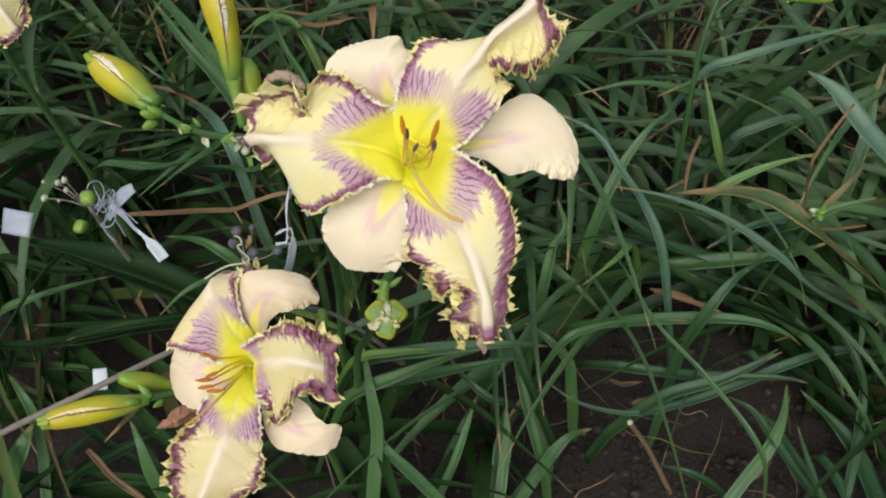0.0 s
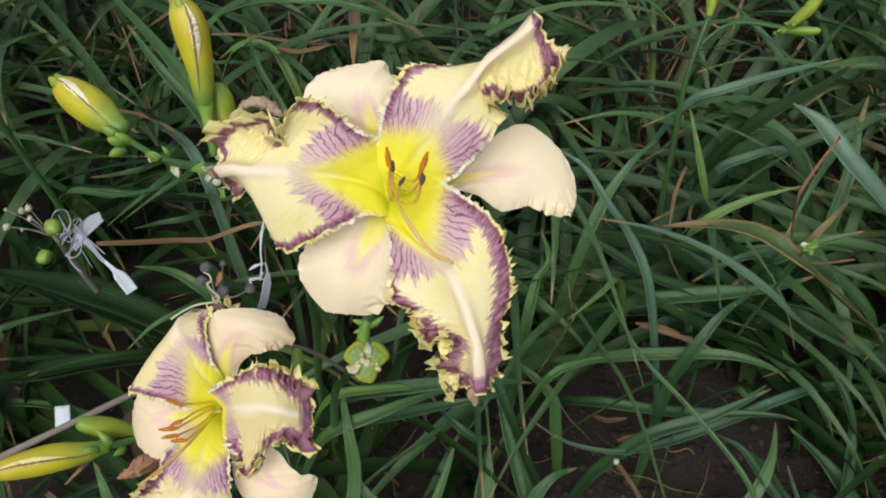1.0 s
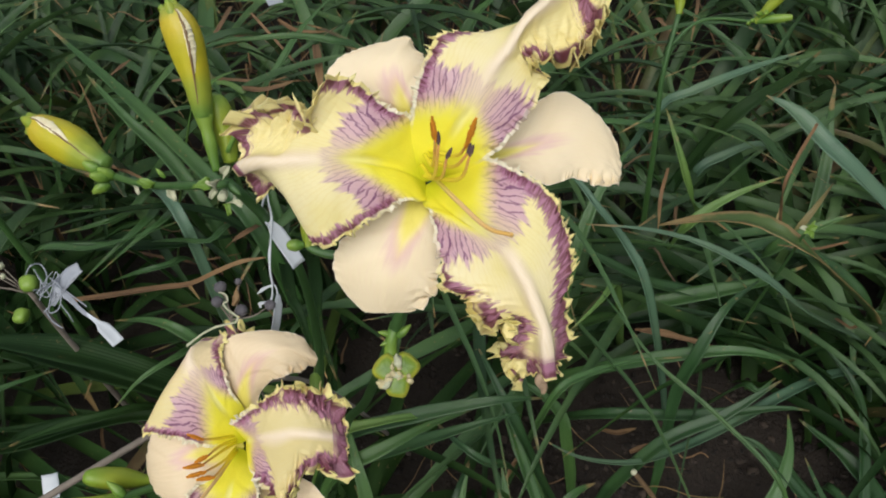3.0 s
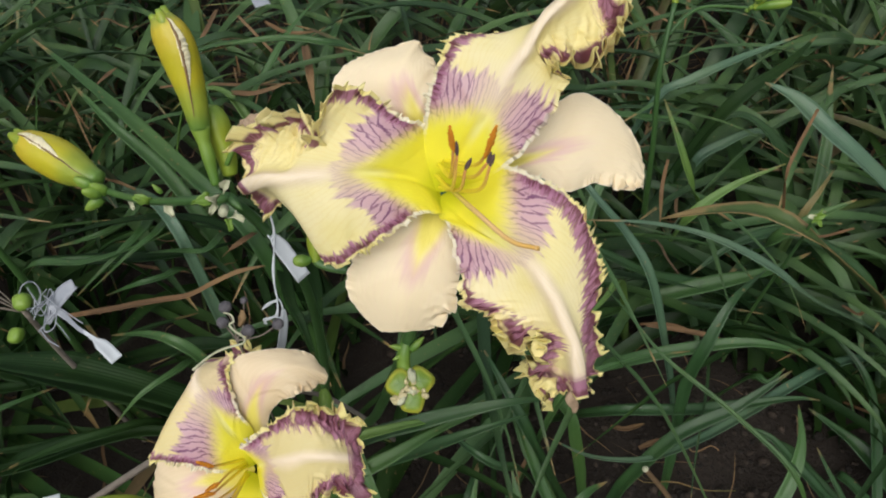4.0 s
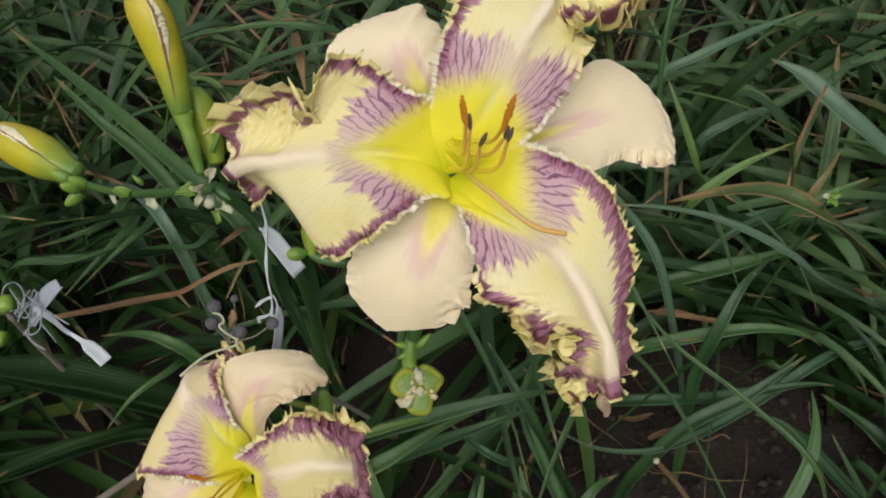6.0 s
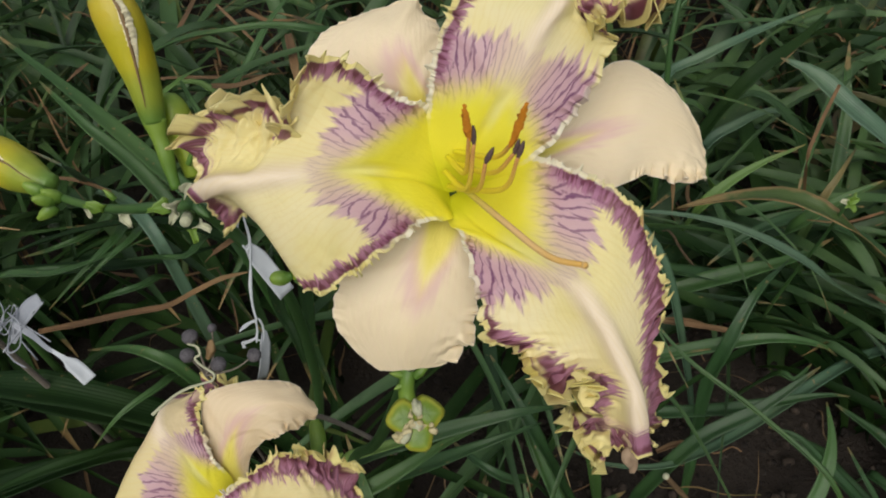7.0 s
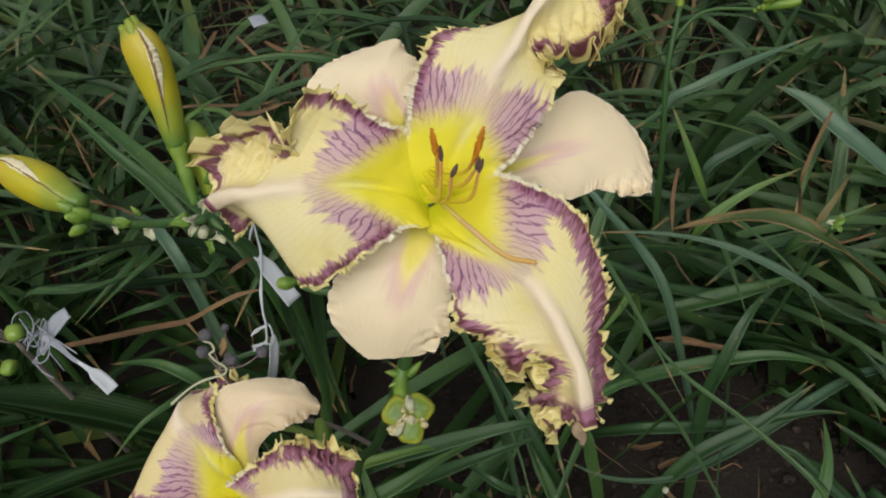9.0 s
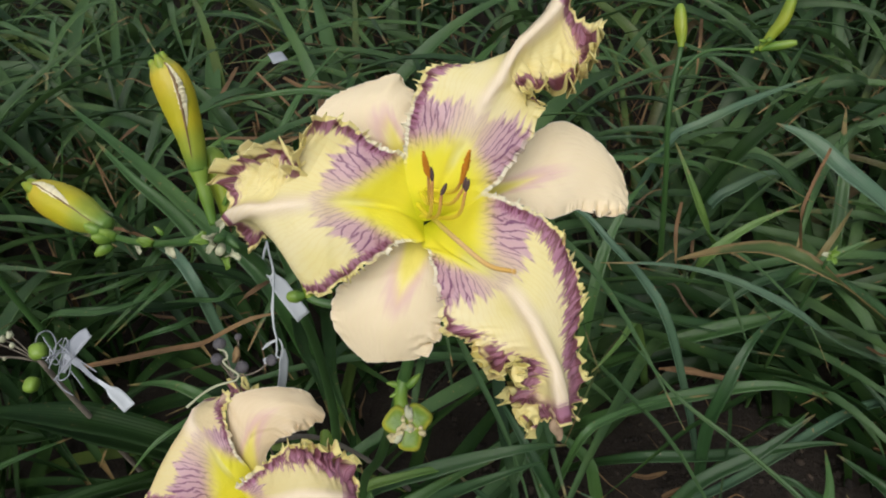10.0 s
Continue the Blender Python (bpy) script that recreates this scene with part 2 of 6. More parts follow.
CRUMB = crumb_material()
PETAL = petal_material("petal_skin", (0.85, 0.735, 0.29), (0.89, 0.795, 0.41), (0.90, 0.80, 0.49))
PETAL_WARM = petal_material("warm_petal_skin", (0.76, 0.63, 0.27), (0.80, 0.69, 0.36), (0.82, 0.66, 0.40))
SEPAL = sepal_material("sepal_skin", (0.865, 0.705, 0.43), (0.89, 0.765, 0.54))
SEPAL_WARM = sepal_material("peach_sepal_skin", (0.78, 0.60, 0.36), (0.82, 0.68, 0.46))
LEAF = {
    "green": leaf_material("green_leaf", (0.038, 0.096, 0.024), (0.076, 0.164, 0.048), 0.7, 0.06, 0.30),
    "dark": leaf_material("dark_leaf", (0.025, 0.068, 0.022), (0.046, 0.108, 0.036), 0.5, 0.05, 0.30),
    "pale": leaf_material("pale_leaf", (0.0770, 0.1519, 0.0854), (0.1210, 0.2107, 0.1281), 0.7, 0.05, 0.26),
    "bright": leaf_material("bright_leaf", (0.0990, 0.2009, 0.0390), (0.1430, 0.2499, 0.0610), 0.5, 0.06),
    "tan": leaf_material("withered_leaf", (0.0484, 0.0980, 0.0244), (0.0770, 0.1323, 0.0390), 0.7, 0.10, rim=0.8),
    "brownmid": leaf_material("yellowing_leaf", (0.0528, 0.1058, 0.0268), (0.0770, 0.1372, 0.0366), 0.5, 0.35),
    "brown": leaf_material("dry_leaf", (0.12, 0.066, 0.028), (0.27, 0.165, 0.080), 0.5, 0.4, 0.7),
    "fill": leaf_material("foliage", (0.020, 0.048, 0.017), (0.088, 0.172, 0.060), 0.85, 0.07, 0.36, True, gloss=0.36),
    # dark leaf darkened further: holds the left clump's shade, and one very dark leaf
    "deep": leaf_material("dark_shaded_leaf", (0.010, 0.029, 0.008), (0.020, 0.050, 0.012), 0.5, 0.05, 0.50, gloss=0.16),
    # darkened copy of the foliage green: shade low in the bed is in its colour
    "fill_shaded": leaf_material("shaded_foliage", (0.011, 0.032, 0.008), (0.036, 0.084, 0.020), 0.85, 0.07, 0.50, True, gloss=0.14),
}
LEAF["litter"] = leaf_material("dry_litter", (0.075, 0.050, 0.026), (0.30, 0.19, 0.10), 0.4, 0.4, 0.8, True)
SOIL = soil_material()
STEM = blend_material("green_stem", [(0.0, (0.030, 0.080, 0.022), (0.05, 0.12, 0.03)), (1.0, (0.055, 0.13, 0.030), (0.09, 0.18, 0.045))], 0.45, 90.0)
BUD = blend_material("yellow_bud", [(0.0, (0.10, 0.20, 0.03), (0.14, 0.25, 0.04)), (0.25, (0.26, 0.33, 0.03), (0.34, 0.38, 0.04)), (0.50, (0.44, 0.44, 0.02), (0.56, 0.46, 0.02)), (0.88, (0.46, 0.41, 0.025), (0.62, 0.45, 0.03)), (1.0, (0.20, 0.27, 0.03), (0.36, 0.38, 0.05))], 0.42, 70.0, 0.6)
SMALL_BUD = blend_material("yellow_green_bud", [(0.0, (0.19, 0.28, 0.02), (0.26, 0.33, 0.03)), (0.6, (0.22, 0.30, 0.02), (0.33, 0.36, 0.03)), (1.0, (0.12, 0.24, 0.02), (0.26, 0.36, 0.04))], 0.42, 90.0)
GREEN_BUD = blend_material("green_bud", [(0.0, (0.07, 0.16, 0.02), (0.10, 0.21, 0.03)), (1.0, (0.16, 0.28, 0.03), (0.24, 0.34, 0.05))], 0.42, 90.0)
POD_SKIN = blend_material("pod_skin", [(0.0, (0.10, 0.20, 0.02), (0.20, 0.30, 0.03)), (0.45, (0.26, 0.33, 0.03), (0.46, 0.44, 0.05)), (0.72, (0.28, 0.34, 0.03), (0.44, 0.42, 0.05)), (0.88, (0.10, 0.19, 0.015), (0.20, 0.28, 0.02)), (1.0, (0.07, 0.15, 0.012), (0.12, 0.21, 0.018))], 0.4, 160.0)
SHRED = plain_material("papery_shred", (0.30, 0.33, 0.18), (0.62, 0.60, 0.44), 0.7, 260.0, 0.5)
FRILL = plain_material("cream_frill", (0.78, 0.68, 0.36), (0.88, 0.84, 0.66), 0.6, 300.0)
CURL = plain_material("curled_lobe", (0.74, 0.60, 0.16), (0.86, 0.76, 0.40), 0.5, 160.0, 0.2)
SEAM = plain_material("dark_seam", (0.12, 0.06, 0.03), (0.30, 0.20, 0.08), 0.7, 300.0)
FILAMENT = blend_material("filament", [(0.0, (0.78, 0.70, 0.02), (0.84, 0.74, 0.04)), (0.55, (0.80, 0.64, 0.03), (0.84, 0.68, 0.05)), (1.0, (0.58, 0.26, 0.08), (0.66, 0.34, 0.10))], 0.5, 200.0)
STYLE = blend_material("style", [(0.0, (0.62, 0.56, 0.06), (0.70, 0.62, 0.10)), (0.6, (0.66, 0.42, 0.16), (0.74, 0.50, 0.22)), (1.0, (0.62, 0.34, 0.06), (0.70, 0.42, 0.10))], 0.5, 200.0)
ANTHER = plain_material("dark_anther", (0.055, 0.032, 0.032), (0.16, 0.10, 0.09), 0.7, 900.0)
POLLEN = plain_material("orange_pollen", (0.80, 0.22, 0.005), (0.95, 0.42, 0.02), 0.85, 1500.0, 0.8)
CUT = plain_material("cut_flesh", (0.42, 0.36, 0.16), (0.66, 0.58, 0.36), 0.7, 400.0)
TAPE = plain_material("white_tape", (0.42, 0.45, 0.47), (0.60, 0.63, 0.65), 0.5, 60.0)
# greyer and darker than white_tape
GREY_TAPE = plain_material("grey_tape", (0.22, 0.24, 0.27), (0.40, 0.42, 0.46), 0.5, 60.0)
TWIG = plain_material("grey_twig", (0.13, 0.105, 0.082), (0.28, 0.24, 0.195), 0.85, 160.0, 0.6)
TWIG_BROWN = plain_material("old_brown_stalk", (0.070, 0.042, 0.018), (0.16, 0.10, 0.045), 0.8, 120.0, 0.6)
SEED = plain_material("grey_seed_head", (0.05, 0.045, 0.05), (0.15, 0.14, 0.15), 0.8, 400.0, 0.8)
SPENT_PALE = plain_material("papery_petal", (0.24, 0.15, 0.09), (0.48, 0.36, 0.24), 0.7, 150.0, 0.5)
SPENT = plain_material("spent_petal", (0.22, 0.10, 0.05), (0.42, 0.22, 0.12), 0.7, 120.0)


# ---- shaping helpers ----
def smooth(rows, count):
    """Points along a smooth curve through the rows, evenly stepped."""
    p = np.array(rows, float)
    ext = np.vstack([2 * p[0] - p[1], p, 2 * p[-1] - p[-2]])
    gap = np.linalg.norm(np.diff(p[:, :3], axis=0), axis=1)
    s = np.concatenate([[0], np.cumsum(gap)])
    out = []
    for x in np.linspace(0, s[-1], count):
        i = min(int(np.searchsorted(s, x, "right")) - 1, len(gap) - 1)
        t = (x - s[i]) / max(gap[i], 1e-9)
        a, b, c, d = ext[i:i + 4]
        out.append(0.5 * (2 * b + (c - a) * t + (2 * a - 5 * b + 4 * c - d) * t * t + (3 * b - a - 3 * c + d) * t ** 3))
    return np.array(out)


def unit(a):
    return a / np.maximum(np.linalg.norm(a, axis=-1, keepdims=True), 1e-9)


def wave1(x, seed):
    """Smooth noise along one axis, about -1 to 1."""
    r = np.random.RandomState(seed)
    table = r.uniform(-1, 1, 512)
    i = np.floor(x).astype(int)
    f = x - i
    f = f * f * (3 - 2 * f)
    return table[i % 512] * (1 - f) + table[(i + 1) % 512] * f


def mesh_of(name, points, faces, fields, mat):
    me = bpy.data.meshes.new(name)
    me.from_pydata([tuple(p) for p in points], [], faces)
    for key, values in fields.items():
        a = me.attributes.new(key, "FLOAT", "POINT")
        a.data.foreach_set("value", np.asarray(values, np.float32))
    me.polygons.foreach_set("use_smooth", [True] * len(me.polygons))
    me.materials.append(mat)
    me.update()
    return me


def grid_faces(rows, cols, start=0, closed=False):
    out = []
    for i in range(rows - 1):
        for j in range(cols if closed else cols - 1):
            k = (j + 1) % cols
            out.append((start + i * cols + j, start + i * cols + k, start + (i + 1) * cols + k, start + (i + 1) * cols + j))
    return out


def part(name, me, parent, label=""):
    """Links a mesh as one part under a thing or a part."""
    ob = new(name, me)
    ob.parent = parent
    return tagged(ob, label)


def empty(name, at):
    ob = new(name)
    ob.empty_display_size = 0.02
    ob.matrix_world = at if isinstance(at, Matrix) else Matrix.Translation(at)
    return ob


def tube(name, points, radii, mat, sides=10, count=24, lobes=0.0, number=6, cap=True):
    """A round or lobed rod along a curve; radii run from the first point to the last."""
    c = smooth(points, count)
    r = np.interp(np.linspace(0, 1, count), np.linspace(0, 1, len(radii)), radii)
    tan = unit(np.gradient(c, axis=0))
    ref = np.array([0.31, 0.22, 0.92]) if abs(tan[:, 2]).mean() < 0.8 else np.array([0.9, 0.3, 0.1])
    side = unit(np.cross(tan, ref))
    up = np.cross(side, tan)
    pts, along = [], []
    for i in range(count):
        for j in range(sides):
            a = 2 * math.pi * j / sides
            k = r[i] * (1 + lobes * math.cos(number * a))
            pts.append(c[i] + k * (math.cos(a) * side[i] + math.sin(a) * up[i]))
            along.append(i / (count - 1))
    faces = grid_faces(count, sides, 0, True)
    if cap:
        for i, order in ((0, -1), (count - 1, 1)):
            k = len(pts)
            pts.append(c[i])
            along.append(i / (count - 1))
            for j in range(sides):
                a, b = i * sides + j, i * sides + (j + 1) % sides
                faces.append((a, b, k) if order > 0 else (b, a, k))
    return mesh_of(name, pts, faces, {"along": along}, mat)


def ball(name, centre, radius, mat, stretch=(1, 1, 1), rough=0.0, seed=0, rings=10, sides=14):
    pts, along = [], []
    r = np.random.RandomState(seed)
    for i in range(rings + 1):
        th = math.pi * i / rings
        for j in range(sides):
            ph = 2 * math.pi * j / sides
            k = radius * (1 + rough * r.uniform(-1, 1))
            pts.append((centre[0] + k * stretch[0] * math.sin(th) * math.cos(ph), centre[1] + k * stretch[1] * math.sin(th) * math.sin(ph), centre[2] + k * stretch[2] * math.cos(th)))
            along.append(1 - i / rings)
    return mesh_of(name, pts, grid_faces(rings + 1, sides, 0, True), {"along": along}, mat)


def blade(points, width, rng, across=7, count=22, keel=0.55, taper=2.2, turn=1.0):
    """Vertices, faces and fields of one strap leaf, keeled along its middle and tapering to its tip (the last point)."""
    c = smooth(points, count)
    tan = unit(np.gradient(c, axis=0))
    flat = unit(np.cross(tan, np.array([0, 0, 1.0])) + 1e-4)
    twist = turn * (rng.uniform(-0.5, 0.5) + np.linspace(0, rng.uniform(-0.7, 0.7), count))
    nor = np.cross(flat, tan)
    side = np.cos(twist)[:, None] * flat + np.sin(twist)[:, None] * nor
    nor = np.cross(side, tan)
    v = np.linspace(0, 1, count)
    w = width * 0.5 * np.minimum(1.0, (1 - v) * taper + 0.03) ** 0.8 * (0.75 + 0.25 * np.minimum(1, v * 5))
    u = np.linspace(-1, 1, across)
    w = w * (1 + 0.06 * wave1(v * 9 + rng.uniform(0, 50), 5))
    ripple = 0.16 * np.stack([wave1(v * 7 + rng.uniform(0, 50), 6), wave1(v * 8 + rng.uniform(0, 50), 8)], 1)
    pts = c[:, None] + (w[:, None] * u)[..., None] * side[:, None] + (w[:, None] * (keel * np.abs(u) + np.where(u < 0, ripple[:, :1], ripple[:, 1:]) * np.abs(u)))[..., None] * nor[:, None]
    return pts.reshape(-1, 3), grid_faces(count, across), np.tile(u, count), np.repeat(v, across)


# ---- ground ----
def ground():
    n = 150
    xs = np.concatenate([[-400, -40, -8], np.linspace(-2.2, 3.0, n), [9, 40, 400]])
    ys = np.concatenate([[-400, -40, -6], np.linspace(-0.6, 4.2, n), [9, 40, 400]])
    pts = []
    for y in ys:
        for x in xs:
            q = Vector((x, y, 0))
            h = 0.030 * noise.noise(q * 5) + 0.014 * noise.noise(q * 22) + 0.007 * noise.noise(q * 70)
            pts.append((x, y, h - 0.005))
    me = mesh_of("ground", pts, grid_faces(len(ys), len(xs)), {}, SOIL)
    tagged(new("ground", me), "dark crumbly garden soil", "ground", kind="structure")


ground()


# ---- flowers ----
# waves that cross in a crumpled frill: turns per centimetre along and in from the margin, and a shift
CRUMPLE = (
    ((0.9, 0.7, 0.3), (-1.3, 1.0, 2.1), (2.1, -0.8, 4.0), (1.7, 2.2, 1.2)),
    ((0.7, -0.9, 1.3), (1.5, 0.8, 0.1), (-2.3, 1.1, 2.7), (1.1, 2.4, 5.0)),
    ((1.1, 0.5, 2.3), (-0.8, 1.2, 3.1), (2.5, 0.9, 0.7), (-1.9, 2.0, 4.4)),
)
# shares of the way from throat to tip at which the rows of a tepal stand
STATIONS = {
    7: (0.0, 0.30, 0.50, 0.65, 0.80, 0.92, 1.0),
    9: (0.0, 0.18, 0.36, 0.50, 0.60, 0.70, 0.80, 0.90, 1.0),
    10: (0.0, 0.20, 0.36, 0.50, 0.60, 0.69, 0.78, 0.86, 0.93, 1.0),
    11: (0.0, 0.18, 0.36, 0.51, 0.60, 0.67, 0.74, 0.81, 0.88, 0.94, 1.0),
}


def tepal(name, rows, mat, parent, seed, ruffle, tooth=0.2, nv=460, nu=65, ridge=0.1, label=""):
    """One petal or sepal in centimetres, lofted over its midrib and its two margins. rows: places of midrib, first and second
    margin from throat to tip. ruffle: for each half how full its frill is, how purple its band, and how far the half bellies out
    near the base, in the middle and near the tip."""
    n = len(rows)
    at = np.interp(np.linspace(0, 1, nv), np.linspace(0, 1, n), np.arange(n))
    knots = np.array(rows, float)
    ext = np.vstack([2 * knots[0] - knots[1], knots, 2 * knots[-1] - knots[-2]])
    i = np.minimum(at.astype(int), n - 2)
    t = (at - i)[:, None]
    a, b, c, d = ext[i], ext[i + 1], ext[i + 2], ext[i + 3]
    curve = 0.5 * (2 * b + (c - a) * t + (2 * a - 5 * b + 4 * c - d) * t * t + (3 * b - a - 3 * c + d) * t ** 3)
    zone = np.interp(at, np.arange(n), STATIONS[n])
    mid = curve[:, :3]
    tan = unit(np.gradient(mid, axis=0))
    s = np.concatenate([[0], np.cumsum(np.linalg.norm(np.diff(mid, axis=0), axis=1))])
    half = 1 - (1 - np.linspace(0, 1, nu // 2 + 1)) ** 1.6
    columns = {}
    for sign, first in ((1, 3), (-1, 6)):
        full, purple, belly = (np.interp(at, np.linspace(0, n - 1, len(q)), q) for q in ruffle[0 if sign > 0 else 1])
        edge = curve[:, first:first + 3]
        reach = edge - mid
        w = np.linalg.norm(reach, axis=1)
        nor = np.cross(tan, reach)
        nor *= np.sign(nor[:, 2:3] + 1e-6)
        for _ in range(12):
            nor[1:-1] = (nor[:-2] + nor[1:-1] + nor[2:]) / 3
        nor = unit(nor)
        out = unit(reach)
        run = np.gradient(edge, axis=0)
        m = np.concatenate([[0], np.cumsum(np.linalg.norm(np.diff(edge, axis=0), axis=1))])
        run = unit(run)
        sd = seed * 7 + (0 if sign > 0 else 3)
        phi = 2 * math.pi * (m * 1.4 + 0.7 * wave1(m * 0.8 + 9, sd + 2))
        phi2 = 2 * math.pi * (m * 2.7 + 1.5 * wave1(m * 1.3 + 5, sd + 8) + 0.5 * wave1(m * 3.1 + 50, sd + 19))
        phi3 = 2 * math.pi * (m * 6.1 + 1.1 * wave1(m * 2.1 + 25, sd + 18))
        loud, loud2 = 0.75 + 0.5 * wave1(m * 1.1 + 60, sd + 12), np.clip(0.8 + 0.6 * wave1(m * 1.4 + 30, sd + 13), 0, 1.4)
        big = wave1(m * 0.7 + 11, sd) + 0.7 * wave1(m * 1.5 + 40, sd + 1)
        # teeth: thin points of uneven length that lean one way or the other
        beat = m * 4.2 + 1.3 * wave1(m * 1.7, sd + 20)
        saw = np.abs((beat % 1.0) - 0.5 - 0.25 * wave1(np.floor(beat) + 3, sd + 21))
        size = np.clip(0.55 + 0.75 * wave1(np.floor(beat) * 1.37, sd + 22), 0.05, 1.3)
        spike = np.clip(1 - saw / 0.24, 0, 1) ** 1.2 * size + 0.16 * wave1(m * 14, sd + 23)
        grow = np.clip((zone - 0.16) / 0.25, 0, 1)
        mild = grow * np.minimum(full, 1.3)
        keen = grow * np.minimum(full, 1.3) ** 2.0
        rise, fall, before = np.zeros(nv), np.zeros(nv), 0.0
        for k in half:
            inside = (1 - k) * w
            # the strip along the margin rolls up here and under there
            g = np.clip(1 - inside / (0.38 + 0.36 * full), 0, 1) ** 0.7
            th = keen * g * (0.25 + 0.75 * loud * np.sin(phi + 0.9 * k) + 1.2 * loud2 * np.sin(phi2 + 0.5))
            rise, fall, before = rise + (k - before) * w * np.sin(th), fall + (k - before) * w * (np.cos(th) - 1) + (k - before) * w * 0.22 * keen * (g > 0), k
            fall = np.where(g > 0, fall, 0.0)
            base = mid * (1 - k) ** 2 + (mid + 0.5 * reach + nor * (belly * w)[:, None]) * (2 * k * (1 - k)) + edge * k * k
            r0 = np.clip(1 - inside / (0.7 + 0.9 * full), 0, 1) ** 1.5 * min(1.0, k * 1.6)
            r1 = np.clip(1 - inside / (0.45 + 0.45 * full), 0, 1) ** 1.3 * min(1.0, k * 1.4)
            r2 = np.clip(1 - inside / 0.42, 0, 1) ** 1.2
            r3 = np.clip(1 - inside / 0.26, 0, 1)
            up = mild * (0.20 * r0 * big + 0.22 * r1 * loud * np.sin(phi) + (0.12 + 0.08 * keen) * r2 * loud2 * np.sin(phi2)) + 0.02 * grow * purple * r3 * np.sin(phi3)
            up = up + 0.05 * grow * k * wave1(s * 1.1 + k * 2.1 + 17, sd + 5) + 0.03 * grow * wave1(s * 2.4 - k * 4.0 + 33, sd + 6)
            along = mild * (0.20 * r1 * loud * np.sin(2 * phi + 0.5) + (0.08 + 0.05 * keen) * r2 * loud2 * np.sin(2 * phi2 + 1.0) + 0.22 * r1 * wave1(m * 1.8 + 70, sd + 7))
            # crumpled all over where the frill is full
            near = mild * mild * np.clip(1 - inside / (0.8 + 1.0 * full), 0, 1) ** 0.8 * min(1.0, k * 1.5)
            c1, c2, c3 = (sum(np.sin(6.28 * (fa * m + fb * inside) + ph + sd) / (1 + 0.35 * q) for q, (fa, fb, ph) in enumerate(rows2)) for rows2 in CRUMPLE)
            up, along = up + 0.085 * near * c1, along + 0.06 * near * c2
            away = 0.05 * near * c3 + mild * (0.12 * r1 * np.cos(phi + 0.8 * big) - 0.08 * r1) + tooth * purple * grow * spike * np.clip(1 - inside / 0.20, 0, 1) ** 1.2 * (0.6 + 0.5 * np.minimum(full, 1))
            lean = tooth * 0.6 * purple * grow * np.clip(1 - inside / 0.16, 0, 1) ** 2 * wave1(np.floor(beat) * 1.9, sd + 24) * size
            up = up + lean * 0.7 + rise + ridge * (-0.35 + 1.9 * np.clip(zone - 0.35, 0, 0.6)) * np.exp(-(k * w / (0.16 + 0.14 * zone)) ** 2) * np.clip(zone * 4, 0, 1)
            p = base + nor * up[:, None] + run * (along + lean)[:, None] + out * (away + fall)[:, None]
            tip = (s[-1] - s) * 1.1 + 0.05
            columns[sign * k] = (p, np.full(nv, sign * k), zone, np.minimum(inside, tip), np.minimum(full, 0.75), purple)
    order = [columns[u] for u in sorted(columns)]
    pts = np.stack([o[0] for o in order], 1)
    # the far end of the tepal is frilled like its margins
    end = np.clip(1 - (s[-1] - s) / 0.5, 0, 1)[:, None] ** 1.3
    u = np.linspace(-1, 1, pts.shape[1])
    last = np.linalg.norm(np.diff(pts[-1], axis=0), axis=1).sum()
    ends = np.interp(u, [-1, 0, 1], [ruffle[1][0][-1], 0.5 * (ruffle[0][0][-1] + ruffle[1][0][-1]), ruffle[0][0][-1]])
    swing = ends * (wave1(u * last * 2.1 + 9, seed + 40) + 0.6 * wave1(u * last * 4.7, seed + 41))
    fringe = 0.6 * tooth * np.clip(wave1(u * last * 5.0 + 4, seed + 42) + 0.3, -0.2, 1.2)
    pts = pts + end[..., None] * (0.16 * swing[None, :, None] * np.array([0, 0, 1.0]) + (0.10 * swing + fringe)[None, :, None] * tan[-1])
    pts = pts.reshape(-1, 3) * 0.01
    f = [np.stack([o[i] for o in order], 1).reshape(-1) for i in (1, 2, 3, 4, 5)]
    me = mesh_of(name, pts, grid_faces(nv, len(order)), {"across": f[0], "along": f[1], "margin": f[2], "lush": f[3], "purple": f[4]}, mat)
    ob = part(name, me, parent, label)
    thick = ob.modifiers.new("thickness", "SOLIDIFY")
    thick.thickness, thick.offset = 0.00035, 0.0
    return ob


def stamen(parent, rows, pollen):
    """A curved filament through the first three places and an anther from the third to the last, in centimetres."""
    rows = [tuple(0.01 * q for q in p) for p in rows]
    ob = part("stamen", tube("stamen", rows[:3], [0.0009, 0.0008, 0.0005], FILAMENT, 8, 24), parent)
    a, e = Vector(rows[2]), Vector(rows[3])
    p = [tuple(a.lerp(e, k)) for k in (-0.08, 0.3, 0.7, 1.0)]
    r = 0.0010 if pollen else 0.0007
    me = tube("anther", p, [r * 0.5, r, r * 0.9, r * 0.35], POLLEN if pollen else ANTHER, 10, 22, 0.22, 4)
    if pollen:
        for q in me.vertices:
            q.co += Vector((noise.noise(q.co * 1500), noise.noise(q.co * 1500 + Vector((7, 0, 0))), noise.noise(q.co * 1500 + Vector((0, 7, 0))))) * 0.0006
    part("anther", me, ob, "orange pollen-covered anther" if pollen else "dark ripe anther")


def pistil(parent, rows):
    rows = [tuple(0.01 * q for q in p) for p in rows]
    ob = part("pistil", tube("pistil", rows, [0.0008, 0.0009, 0.0009, 0.0008], STYLE, 8, 30), parent, "long curved cream pistil")
    part("stigma", ball("stigma", rows[-1], 0.0010, STYLE, rough=0.1, rings=6, sides=8), ob)


